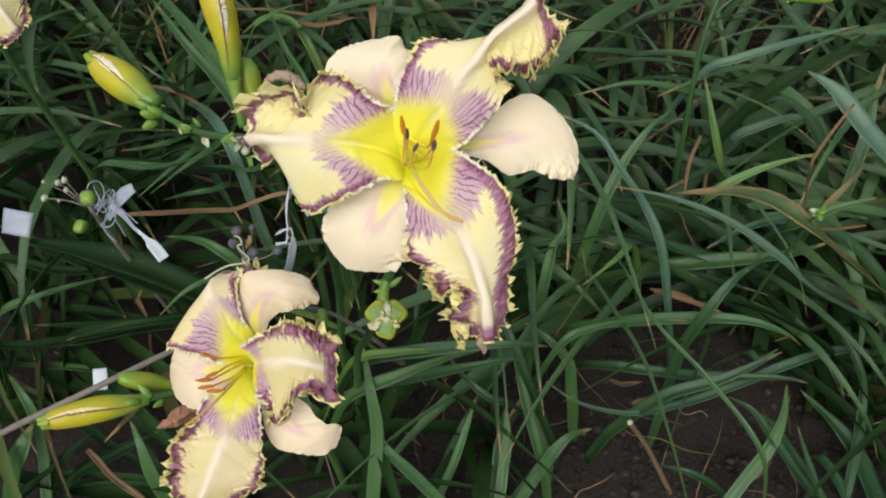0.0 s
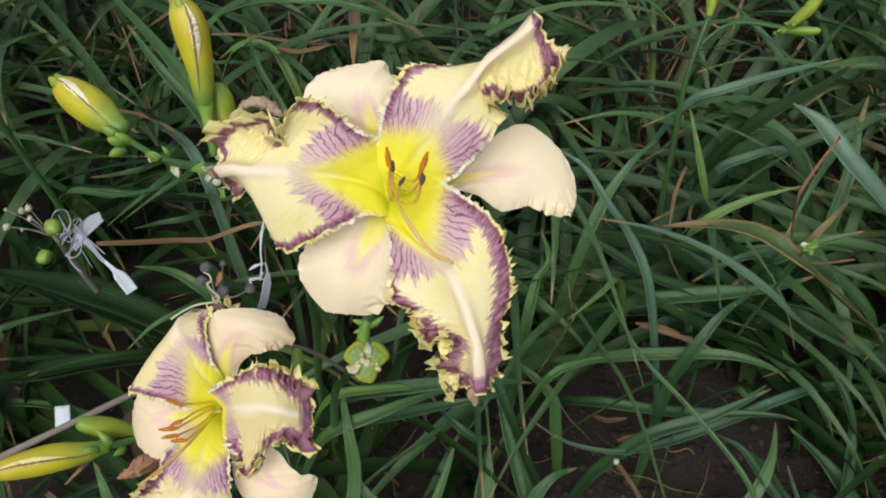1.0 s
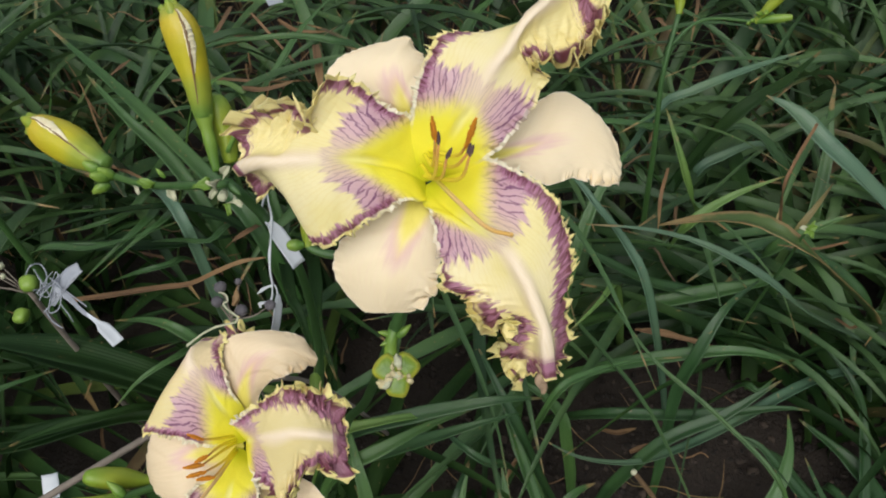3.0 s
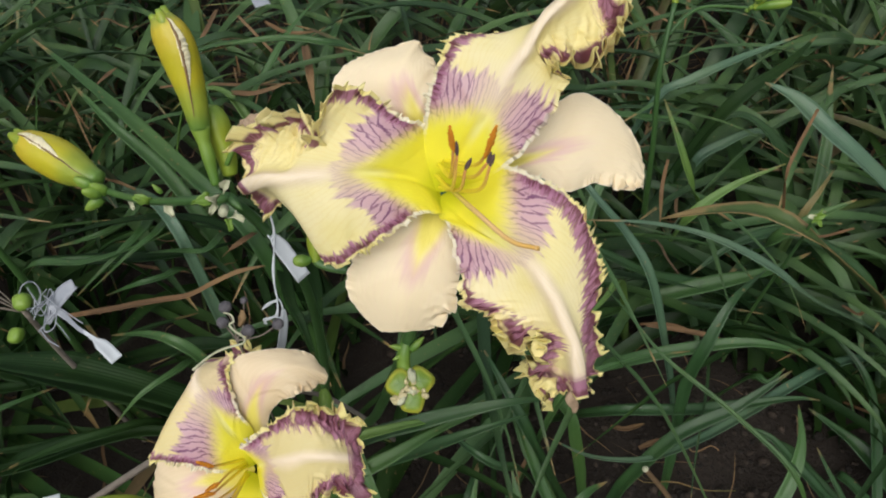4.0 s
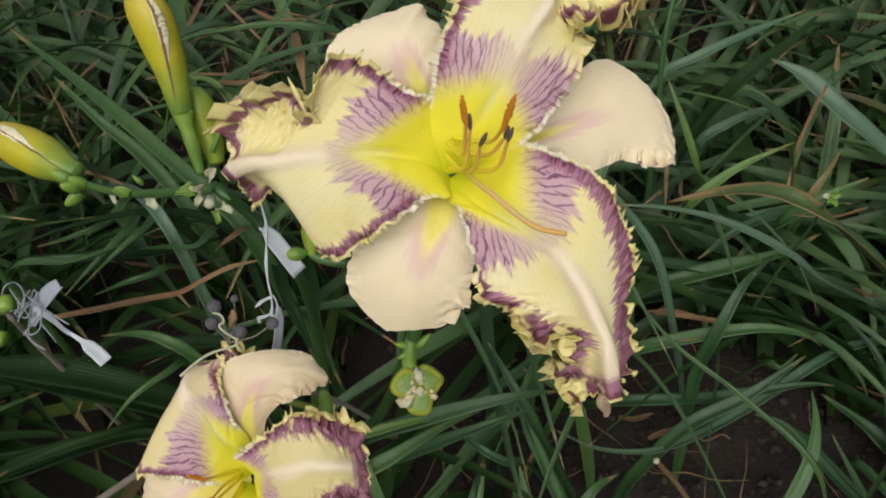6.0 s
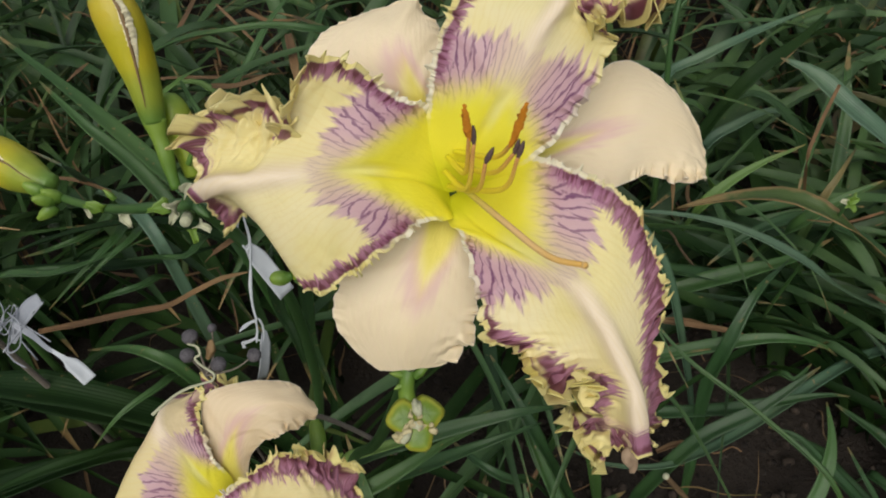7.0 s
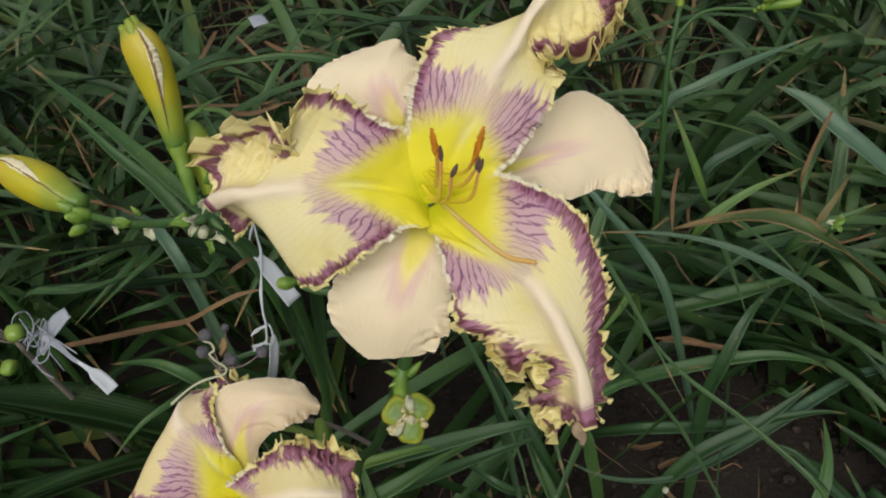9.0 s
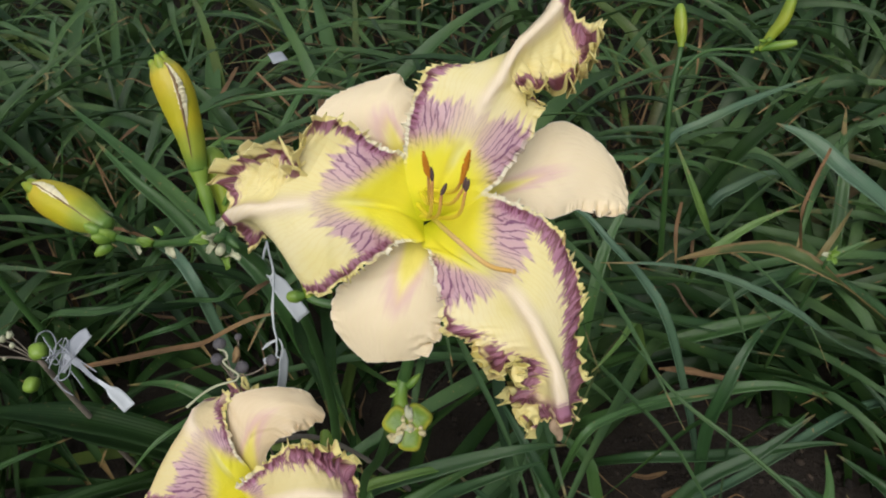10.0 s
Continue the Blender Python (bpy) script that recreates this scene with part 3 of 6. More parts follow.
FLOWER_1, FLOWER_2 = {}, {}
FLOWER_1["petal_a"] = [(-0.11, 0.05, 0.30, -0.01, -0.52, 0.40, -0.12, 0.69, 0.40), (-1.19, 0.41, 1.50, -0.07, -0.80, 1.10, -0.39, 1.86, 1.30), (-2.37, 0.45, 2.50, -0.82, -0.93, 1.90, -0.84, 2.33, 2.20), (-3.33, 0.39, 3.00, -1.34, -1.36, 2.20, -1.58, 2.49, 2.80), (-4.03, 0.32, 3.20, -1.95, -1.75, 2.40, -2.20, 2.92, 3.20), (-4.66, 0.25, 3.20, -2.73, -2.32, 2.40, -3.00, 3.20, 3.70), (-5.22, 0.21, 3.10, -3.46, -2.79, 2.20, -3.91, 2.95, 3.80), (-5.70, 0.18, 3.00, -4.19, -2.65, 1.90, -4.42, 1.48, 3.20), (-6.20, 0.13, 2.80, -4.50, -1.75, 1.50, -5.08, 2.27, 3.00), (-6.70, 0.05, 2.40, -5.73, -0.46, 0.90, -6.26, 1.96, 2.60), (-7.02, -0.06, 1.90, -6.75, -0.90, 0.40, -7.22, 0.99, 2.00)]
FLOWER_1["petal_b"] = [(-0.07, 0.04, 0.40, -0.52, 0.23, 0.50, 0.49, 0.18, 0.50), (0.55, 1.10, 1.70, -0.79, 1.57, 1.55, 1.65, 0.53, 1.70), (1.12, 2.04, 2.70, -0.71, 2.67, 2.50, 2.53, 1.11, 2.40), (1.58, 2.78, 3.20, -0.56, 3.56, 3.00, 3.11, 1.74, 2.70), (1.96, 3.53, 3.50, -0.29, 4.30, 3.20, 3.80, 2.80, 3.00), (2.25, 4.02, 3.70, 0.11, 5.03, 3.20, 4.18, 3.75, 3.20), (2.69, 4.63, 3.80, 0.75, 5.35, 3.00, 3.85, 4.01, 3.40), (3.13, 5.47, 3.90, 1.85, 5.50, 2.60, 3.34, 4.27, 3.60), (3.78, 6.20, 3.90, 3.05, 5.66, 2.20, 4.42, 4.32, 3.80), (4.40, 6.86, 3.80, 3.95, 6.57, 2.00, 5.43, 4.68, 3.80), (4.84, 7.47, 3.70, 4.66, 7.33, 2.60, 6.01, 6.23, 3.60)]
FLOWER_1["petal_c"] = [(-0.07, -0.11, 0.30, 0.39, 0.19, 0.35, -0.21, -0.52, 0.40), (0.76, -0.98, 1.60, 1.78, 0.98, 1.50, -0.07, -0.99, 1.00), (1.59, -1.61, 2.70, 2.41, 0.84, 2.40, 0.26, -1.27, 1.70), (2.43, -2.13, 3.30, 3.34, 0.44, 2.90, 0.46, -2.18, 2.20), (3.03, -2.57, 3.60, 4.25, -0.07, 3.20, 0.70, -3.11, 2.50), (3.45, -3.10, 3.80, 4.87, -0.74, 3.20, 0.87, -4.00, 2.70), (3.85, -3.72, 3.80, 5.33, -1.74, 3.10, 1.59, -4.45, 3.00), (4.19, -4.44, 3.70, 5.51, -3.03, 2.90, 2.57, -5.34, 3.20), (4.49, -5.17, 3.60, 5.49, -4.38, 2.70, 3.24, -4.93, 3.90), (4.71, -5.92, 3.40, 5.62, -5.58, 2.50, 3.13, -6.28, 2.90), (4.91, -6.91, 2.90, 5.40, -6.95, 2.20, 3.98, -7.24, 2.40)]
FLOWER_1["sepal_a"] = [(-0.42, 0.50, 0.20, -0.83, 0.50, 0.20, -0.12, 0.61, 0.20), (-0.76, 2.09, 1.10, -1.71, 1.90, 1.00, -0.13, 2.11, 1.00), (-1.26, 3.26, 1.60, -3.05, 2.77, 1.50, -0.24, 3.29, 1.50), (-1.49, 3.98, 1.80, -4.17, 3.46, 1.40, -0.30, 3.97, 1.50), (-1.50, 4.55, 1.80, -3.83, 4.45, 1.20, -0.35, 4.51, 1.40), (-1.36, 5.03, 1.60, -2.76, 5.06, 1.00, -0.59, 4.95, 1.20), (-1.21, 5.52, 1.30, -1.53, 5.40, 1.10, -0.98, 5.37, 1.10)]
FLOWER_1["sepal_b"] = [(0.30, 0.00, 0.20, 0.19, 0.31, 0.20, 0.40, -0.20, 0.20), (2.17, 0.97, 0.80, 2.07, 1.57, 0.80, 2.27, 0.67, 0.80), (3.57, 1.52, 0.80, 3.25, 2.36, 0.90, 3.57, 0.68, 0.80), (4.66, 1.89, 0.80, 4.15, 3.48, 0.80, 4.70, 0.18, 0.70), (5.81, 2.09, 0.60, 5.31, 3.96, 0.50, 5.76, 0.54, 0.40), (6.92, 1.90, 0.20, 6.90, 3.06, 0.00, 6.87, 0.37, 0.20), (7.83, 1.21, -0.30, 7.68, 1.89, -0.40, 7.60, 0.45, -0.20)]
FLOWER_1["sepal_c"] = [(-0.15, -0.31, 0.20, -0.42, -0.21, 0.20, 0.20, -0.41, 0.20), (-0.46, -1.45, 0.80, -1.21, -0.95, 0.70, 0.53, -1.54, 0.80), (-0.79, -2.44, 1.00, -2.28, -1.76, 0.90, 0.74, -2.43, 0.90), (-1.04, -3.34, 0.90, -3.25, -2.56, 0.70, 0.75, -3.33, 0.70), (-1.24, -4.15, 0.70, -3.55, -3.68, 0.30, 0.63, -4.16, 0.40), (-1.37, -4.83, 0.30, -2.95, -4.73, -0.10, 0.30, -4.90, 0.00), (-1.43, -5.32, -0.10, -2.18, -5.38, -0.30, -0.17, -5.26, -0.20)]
FLOWER_2["petal_a"] = [(1.03, -0.15, 0.50, 0.49, -0.33, 0.50, 1.21, 0.39, 0.50), (0.54, 1.04, 1.40, -0.19, -0.21, 1.30, 1.05, 1.74, 1.30), (-0.06, 2.18, 2.20, -0.88, -0.11, 2.00, 0.70, 2.50, 1.90), (-0.51, 3.26, 2.70, -1.94, 0.42, 2.50, 0.50, 3.22, 2.20), (-1.03, 4.13, 2.90, -3.19, 0.84, 2.60, 0.39, 3.92, 2.30), (-1.27, 4.64, 2.80, -3.95, 1.08, 2.30, 0.32, 4.62, 2.30), (-1.28, 5.04, 2.40, -3.11, 2.16, 2.00, 0.36, 5.13, 2.20), (-1.11, 5.29, 1.80, -2.32, 3.70, 1.50, 0.67, 5.51, 1.90), (-0.81, 5.55, 1.00, -1.59, 4.91, 1.00, 1.76, 5.76, 1.00)]
FLOWER_2["sepal_a"] = [(1.09, 0.00, 0.30, 0.73, 0.11, 0.30, 1.53, 0.11, 0.30), (1.02, 1.90, 1.20, 0.38, 2.26, 1.20, 1.86, 2.06, 1.00), (1.47, 3.37, 1.90, 0.33, 3.54, 1.80, 2.53, 2.89, 1.60), (2.28, 4.28, 2.40, 0.52, 5.37, 2.00, 3.29, 3.20, 1.90), (3.41, 4.70, 2.50, 2.26, 5.72, 2.00, 3.99, 3.27, 1.90), (4.44, 4.43, 2.10, 4.18, 5.36, 1.60, 4.64, 3.49, 1.60), (5.22, 3.87, 1.50, 5.01, 4.28, 1.30, 5.04, 3.54, 1.30)]
FLOWER_2["petal_b"] = [(1.14, -0.33, 0.50, 0.85, 0.21, 0.50, 1.28, -0.87, 0.50), (1.14, -0.05, 1.70, 0.59, 0.89, 1.60, 1.21, -1.20, 1.70), (1.43, 0.08, 2.60, 0.65, 1.11, 2.50, 1.59, -1.67, 2.40), (1.83, 0.27, 3.40, 1.12, 1.44, 3.00, 2.05, -2.06, 2.90), (2.32, 0.37, 4.10, 1.78, 1.77, 3.50, 2.89, -2.32, 3.30), (3.14, 0.47, 4.80, 2.72, 2.37, 4.10, 3.20, -3.45, 3.30), (4.14, 0.53, 5.20, 3.80, 2.78, 4.50, 4.34, -1.68, 4.20), (5.12, 0.37, 5.20, 4.98, 2.57, 4.40, 5.31, -1.48, 4.40), (5.95, 0.13, 4.70, 6.03, 1.68, 3.90, 6.03, -1.87, 3.90), (6.58, -0.25, 4.00, 6.55, 0.79, 3.50, 6.50, -1.83, 3.40)]
FLOWER_2["sepal_b"] = [(1.16, -0.72, 0.30, 1.53, -0.36, 0.30, 0.88, -0.97, 0.30), (2.04, -2.21, 1.00, 3.11, -1.86, 1.00, 1.48, -2.77, 0.90), (3.03, -3.53, 1.50, 4.44, -2.65, 1.50, 1.85, -4.26, 1.40), (4.14, -4.34, 1.80, 5.00, -3.31, 1.70, 2.53, -5.34, 1.60), (5.21, -4.67, 1.90, 5.72, -3.81, 1.80, 3.93, -5.72, 1.60), (5.97, -4.74, 1.60, 6.30, -3.90, 1.40, 5.36, -5.87, 1.30), (6.47, -4.75, 1.10, 6.53, -4.24, 1.00, 6.10, -5.49, 1.00)]
FLOWER_2["petal_c"] = [(0.85, -0.69, 0.50, 0.49, -0.51, 0.50, 1.21, -0.94, 0.50), (0.47, -1.71, 1.80, -0.41, -1.64, 1.80, 1.40, -1.75, 1.60), (0.26, -2.60, 2.60, -1.39, -1.95, 2.40, 1.74, -2.49, 2.30), (0.08, -3.50, 3.20, -1.95, -2.63, 2.80, 1.87, -3.44, 2.70), (-0.08, -4.25, 3.60, -1.89, -3.38, 3.00, 1.98, -4.42, 2.90), (-0.33, -5.02, 3.90, -2.44, -3.93, 3.10, 2.04, -5.42, 3.00), (-0.64, -5.83, 4.00, -3.12, -4.81, 3.00, 2.07, -6.35, 3.00), (-1.01, -6.69, 3.90, -3.22, -6.14, 2.90, 1.84, -7.27, 2.90), (-1.50, -7.80, 3.60, -3.60, -7.25, 2.60, 0.84, -7.84, 2.60), (-2.13, -9.08, 3.00, -3.22, -8.73, 2.30, -0.97, -8.90, 2.30)]
FLOWER_2["sepal_c"] = [(0.80, -0.47, 0.30, 0.62, 0.00, 0.30, 0.62, -0.90, 0.30), (-0.60, -0.60, 1.10, -0.81, 0.46, 1.00, -0.60, -1.66, 1.10), (-1.73, -0.53, 1.50, -1.96, 1.03, 1.30, -1.44, -2.30, 1.50), (-2.61, -0.71, 1.50, -3.06, 1.19, 1.20, -2.18, -2.92, 1.40), (-3.44, -0.84, 1.10, -3.97, 0.79, 0.80, -3.01, -3.00, 1.00), (-4.15, -1.05, 0.50, -4.40, 0.00, 0.30, -3.93, -2.61, 0.40), (-4.57, -1.26, -0.10, -4.64, -0.69, -0.20, -4.50, -2.07, -0.20)]

# how full the frill, how purple the band and how bellied each half of a petal is, from throat to tip
RUFFLE_1 = {}
RUFFLE_1["petal_a"] = (
    ((0, 0.1, 0.3, 0.4, 0.4, 0.45, 0.5, 0.3, 0, 0.4, 0.8), (1, 1, 1, 1, 1, 1, 1, 0.7, 0, 0.7, 1), (0.0, 0.1, 0.12)),
    ((0, 0.1, 0.3, 0.3, 0.35, 0.5, 0.7, 1.0, 1.2, 1.1, 0.9), (1, 1, 1, 1, 1, 1, 0.9, 0.6, 0.6, 0.6, 0.75), (0.0, 0.06, -0.3, -0.34, -0.2)))
RUFFLE_1["petal_b"] = (
    ((0, 0.1, 0.2, 0.25, 0.35, 0.5, 0.5, 0.4, 0.2, 0.1, 0.3), (1, 1, 1, 1, 1, 1, 1, 1, 0.2, 0.1, 0.5), (0.0, 0.06, 0.1)),
    ((0, 0.1, 0.3, 0.35, 0.35, 0.5, 0.9, 1.1, 1.1, 1.1, 1.0), (1, 1, 0.3, 0.15, 0.1, 0.2, 0.8, 0.95, 0.85, 0.85, 0.75), (0.0, 0.05, -0.1, -0.45, -0.35)))
RUFFLE_1["petal_c"] = (
    ((0, 0.1, 0.2, 0.25, 0.3, 0.35, 0.4, 0.5, 0.5, 0.5, 0.5), (1, 1, 1, 1.2, 1.6, 1.9, 2.0, 2.0, 1.9, 1.6, 1.2), (0.0, 0.08, 0.1)),
    ((0, 0.1, 0.35, 0.4, 0.45, 0.6, 0.8, 1.0, 1.1, 1.0, 0.9), (1, 1, 0.7, 0.4, 0.3, 1.0, 1.5, 1.6, 1.6, 1.5, 1.3), (0.0, 0.05, -0.14, -0.25, -0.2)))
RUFFLE_2 = {}
RUFFLE_2["petal_a"] = (
    ((0, 0.1, 0.2, 0.3, 0.4, 0.4, 0.0, 0.0, 0.5), (1, 1, 1, 1, 1, 1, 0, 0, 1), (0.0, 0.08, 0.08)),
    ((0, 0.1, 0.3, 0.35, 0.4, 0.45, 0.5, 0.8, 1.0), (1, 1, 0.5, 0.5, 0.7, 1, 1, 1, 1), (0.0, 0.06, 0.0)))
RUFFLE_2["petal_b"] = (
    ((0, 0.2, 0.4, 0.5, 0.5, 0.6, 0.9, 1.1, 1.1, 1.1), (1, 1, 1, 1, 1, 1.2, 1.7, 1.9, 1.9, 1.8), (0.0, 0.05, 0.0)),
    ((0, 0.2, 0.4, 0.8, 1.0, 1.1, 1.0, 1.1, 1.1, 1.1), (1, 1, 0.9, 1.0, 1.0, 1.1, 1.2, 1.6, 1.9, 1.8), (0.0, 0.05, 0.0)))
RUFFLE_2["petal_c"] = (
    ((0, 0.1, 0.3, 0.4, 0.6, 0.9, 1.2, 1.2, 1.1, 0.9), (1, 1, 1, 0.8, 0.8, 1, 1, 1, 1, 1), (0.0, 0.05, -0.12)),
    ((0, 0.1, 0.3, 0.35, 0.4, 0.45, 0.6, 0.9, 1.0, 0.9), (1, 1, 1, 0.7, 0.3, 0.5, 1, 1, 1, 1), (0.0, 0.06, 0.0)))
RUFFLE_1["sepal_b"] = (((0, 0, 0.05, 0.08, 0.10, 0.12, 0.15), (0, 0), (0.03, 0.08, 0.10)), ((0, 0, 0.05, 0.10, 0.25, 0.6, 0.7), (0, 0), (0.03, 0.08, 0.06)))
RUFFLE_1["sepal_c"] = (((0, 0, 0.05, 0.3, 0.2, 0.1, 0.1), (0, 0), (0.03, 0.08, 0.10)), ((0, 0, 0.05, 0.25, 0.7, 0.6, 0.2), (0, 0), (0.03, 0.06, 0.06)))
RUFFLE_2["sepal_a"] = (((0, 0, 0.05, 0.1, 0.1, 0.1, 0.1), (0, 0), (0.03, 0.10, 0.12)), ((0, 0, 0.1, 0.5, 0.7, 0.4, 0.1), (0, 0), (0.03, 0.06, 0.06)))
SMOOTH_EDGE = ((0, 0, 0.05, 0.10, 0.16, 0.22, 0.2), (0, 0, 0, 0, 0, 0, 0), (0.03, 0.07, 0.10))


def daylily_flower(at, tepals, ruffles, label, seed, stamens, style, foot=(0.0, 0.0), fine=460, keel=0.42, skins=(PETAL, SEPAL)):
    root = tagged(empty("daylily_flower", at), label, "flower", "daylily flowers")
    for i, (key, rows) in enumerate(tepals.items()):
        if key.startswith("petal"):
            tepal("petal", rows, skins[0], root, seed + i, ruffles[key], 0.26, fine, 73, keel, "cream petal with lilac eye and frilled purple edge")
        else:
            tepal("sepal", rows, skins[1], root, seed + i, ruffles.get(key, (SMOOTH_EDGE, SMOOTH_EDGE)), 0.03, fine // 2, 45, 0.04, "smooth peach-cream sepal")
    x, y = foot
    part("throat_tube", tube("throat_tube", [(x, y, 0.006), (x, y + 0.001, -0.012), (0.5 * x, 0.5 * y + 0.002, -0.03), (0.0, 0.002, -0.045)], [0.0062, 0.0045, 0.0036, 0.0042], GREEN_BUD, 14, 18, 0.06, 6, False), root, "green flower tube")
    for rows, pollen in stamens:
        stamen(root, rows, pollen)
    pistil(root, style)
    return root


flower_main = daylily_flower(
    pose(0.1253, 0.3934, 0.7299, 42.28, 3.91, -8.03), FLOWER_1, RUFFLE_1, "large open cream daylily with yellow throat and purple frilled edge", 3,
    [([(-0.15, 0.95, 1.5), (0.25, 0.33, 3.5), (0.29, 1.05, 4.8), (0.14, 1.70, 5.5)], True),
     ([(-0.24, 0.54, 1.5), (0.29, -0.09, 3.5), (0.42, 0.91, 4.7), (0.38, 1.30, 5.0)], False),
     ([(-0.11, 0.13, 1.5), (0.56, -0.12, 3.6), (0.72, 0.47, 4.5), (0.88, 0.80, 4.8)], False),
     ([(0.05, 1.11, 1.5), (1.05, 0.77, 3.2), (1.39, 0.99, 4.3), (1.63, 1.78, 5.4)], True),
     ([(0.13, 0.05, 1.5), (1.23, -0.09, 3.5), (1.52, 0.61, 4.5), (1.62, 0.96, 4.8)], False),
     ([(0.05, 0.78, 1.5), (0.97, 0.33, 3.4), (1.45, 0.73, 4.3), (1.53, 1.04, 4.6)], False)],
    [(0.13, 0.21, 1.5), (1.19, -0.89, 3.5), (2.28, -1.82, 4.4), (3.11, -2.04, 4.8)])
# withered tip and curled lobes at the end of its hanging petal
part("petal_tip", tube("petal_tip", [(0.0458, -0.0653, 0.0290), (0.0479, -0.0668, 0.0300), (0.0487, -0.0693, 0.0290), (0.0473, -0.0721, 0.0270), (0.0488, -0.0752, 0.0250), (0.0489, -0.0775, 0.0240)], [0.0016, 0.0022, 0.0017, 0.0020, 0.0013, 0.0006], SPENT_PALE, 14, 40, 0.30, 3), flower_main, "withered brown petal tip")
for rows, radii in (
        ([(0.0303, -0.0485, 0.0350), (0.0324, -0.0494, 0.0390), (0.0339, -0.0518, 0.0400), (0.0341, -0.0553, 0.0380)], [0.0005, 0.0015, 0.0022, 0.0019]),
        ([(0.0337, -0.0699, 0.0280), (0.0362, -0.0664, 0.0320), (0.0389, -0.0665, 0.0330), (0.0403, -0.0705, 0.0300)], [0.0006, 0.0014, 0.0020, 0.0014])):
    me = tube("petal_curl", rows, radii, CURL, 18, 30, 0.20, 4, False)
    for q in me.vertices:
        q.co += Vector((noise.noise(q.co * 380), noise.noise(q.co * 380 + Vector((9, 0, 0))), noise.noise(q.co * 380 + Vector((0, 9, 0))))) * 0.0012
    part("petal_curl", me, flower_main, "pale yellow curled petal lobe")
daylily_flower(
    pose(0.0082, 0.3884, 0.5576, 38.41, 1.30, 1.67), FLOWER_2, RUFFLE_2, "cream daylily turned aside with purple frilled petals", 31,
    [([(0.44, 0.20, 0.87), (-0.19, 0.38, 2.73), (-0.50, 0.61, 4.36), (-0.97, 1.02, 5.23)], True),
     ([(0.44, -0.16, 0.87), (0.13, -0.26, 3.27), (-0.33, -0.50, 5.23), (-1.07, -0.45, 6.00)], True),
     ([(0.44, -0.45, 0.87), (0.31, -0.70, 3.27), (-0.26, -0.86, 5.23), (-1.04, -0.95, 5.67)], True),
     ([(0.50, -0.63, 0.87), (0.43, -0.81, 3.05), (0.08, -1.22, 4.91), (-0.59, -1.12, 5.45)], True),
     ([(0.44, -0.02, 0.87), (0.13, 0.05, 3.27), (-0.15, -0.16, 4.91), (-0.65, -0.34, 5.45)], True)],
    [(0.44, -0.63, 0.87), (0.11, -1.35, 3.82), (-0.59, -2.19, 5.45), (-1.37, -2.82, 6.54)], (0.0095, -0.003), 460, 0.12, (PETAL_WARM, SEPAL_WARM))


# ---- stalks, buds and seed pods ----
PLUMP = (0.50, 0.55, 0.68, 0.80, 0.90, 0.97, 1.0, 1.0, 0.98, 0.93, 0.86, 0.74, 0.50)
TALL = (0.52, 0.60, 0.66, 0.71, 0.76, 0.82, 0.88, 0.95, 1.0, 1.0, 0.95, 0.82, 0.55)
TWIST = (0.10, -0.66, 0.75)


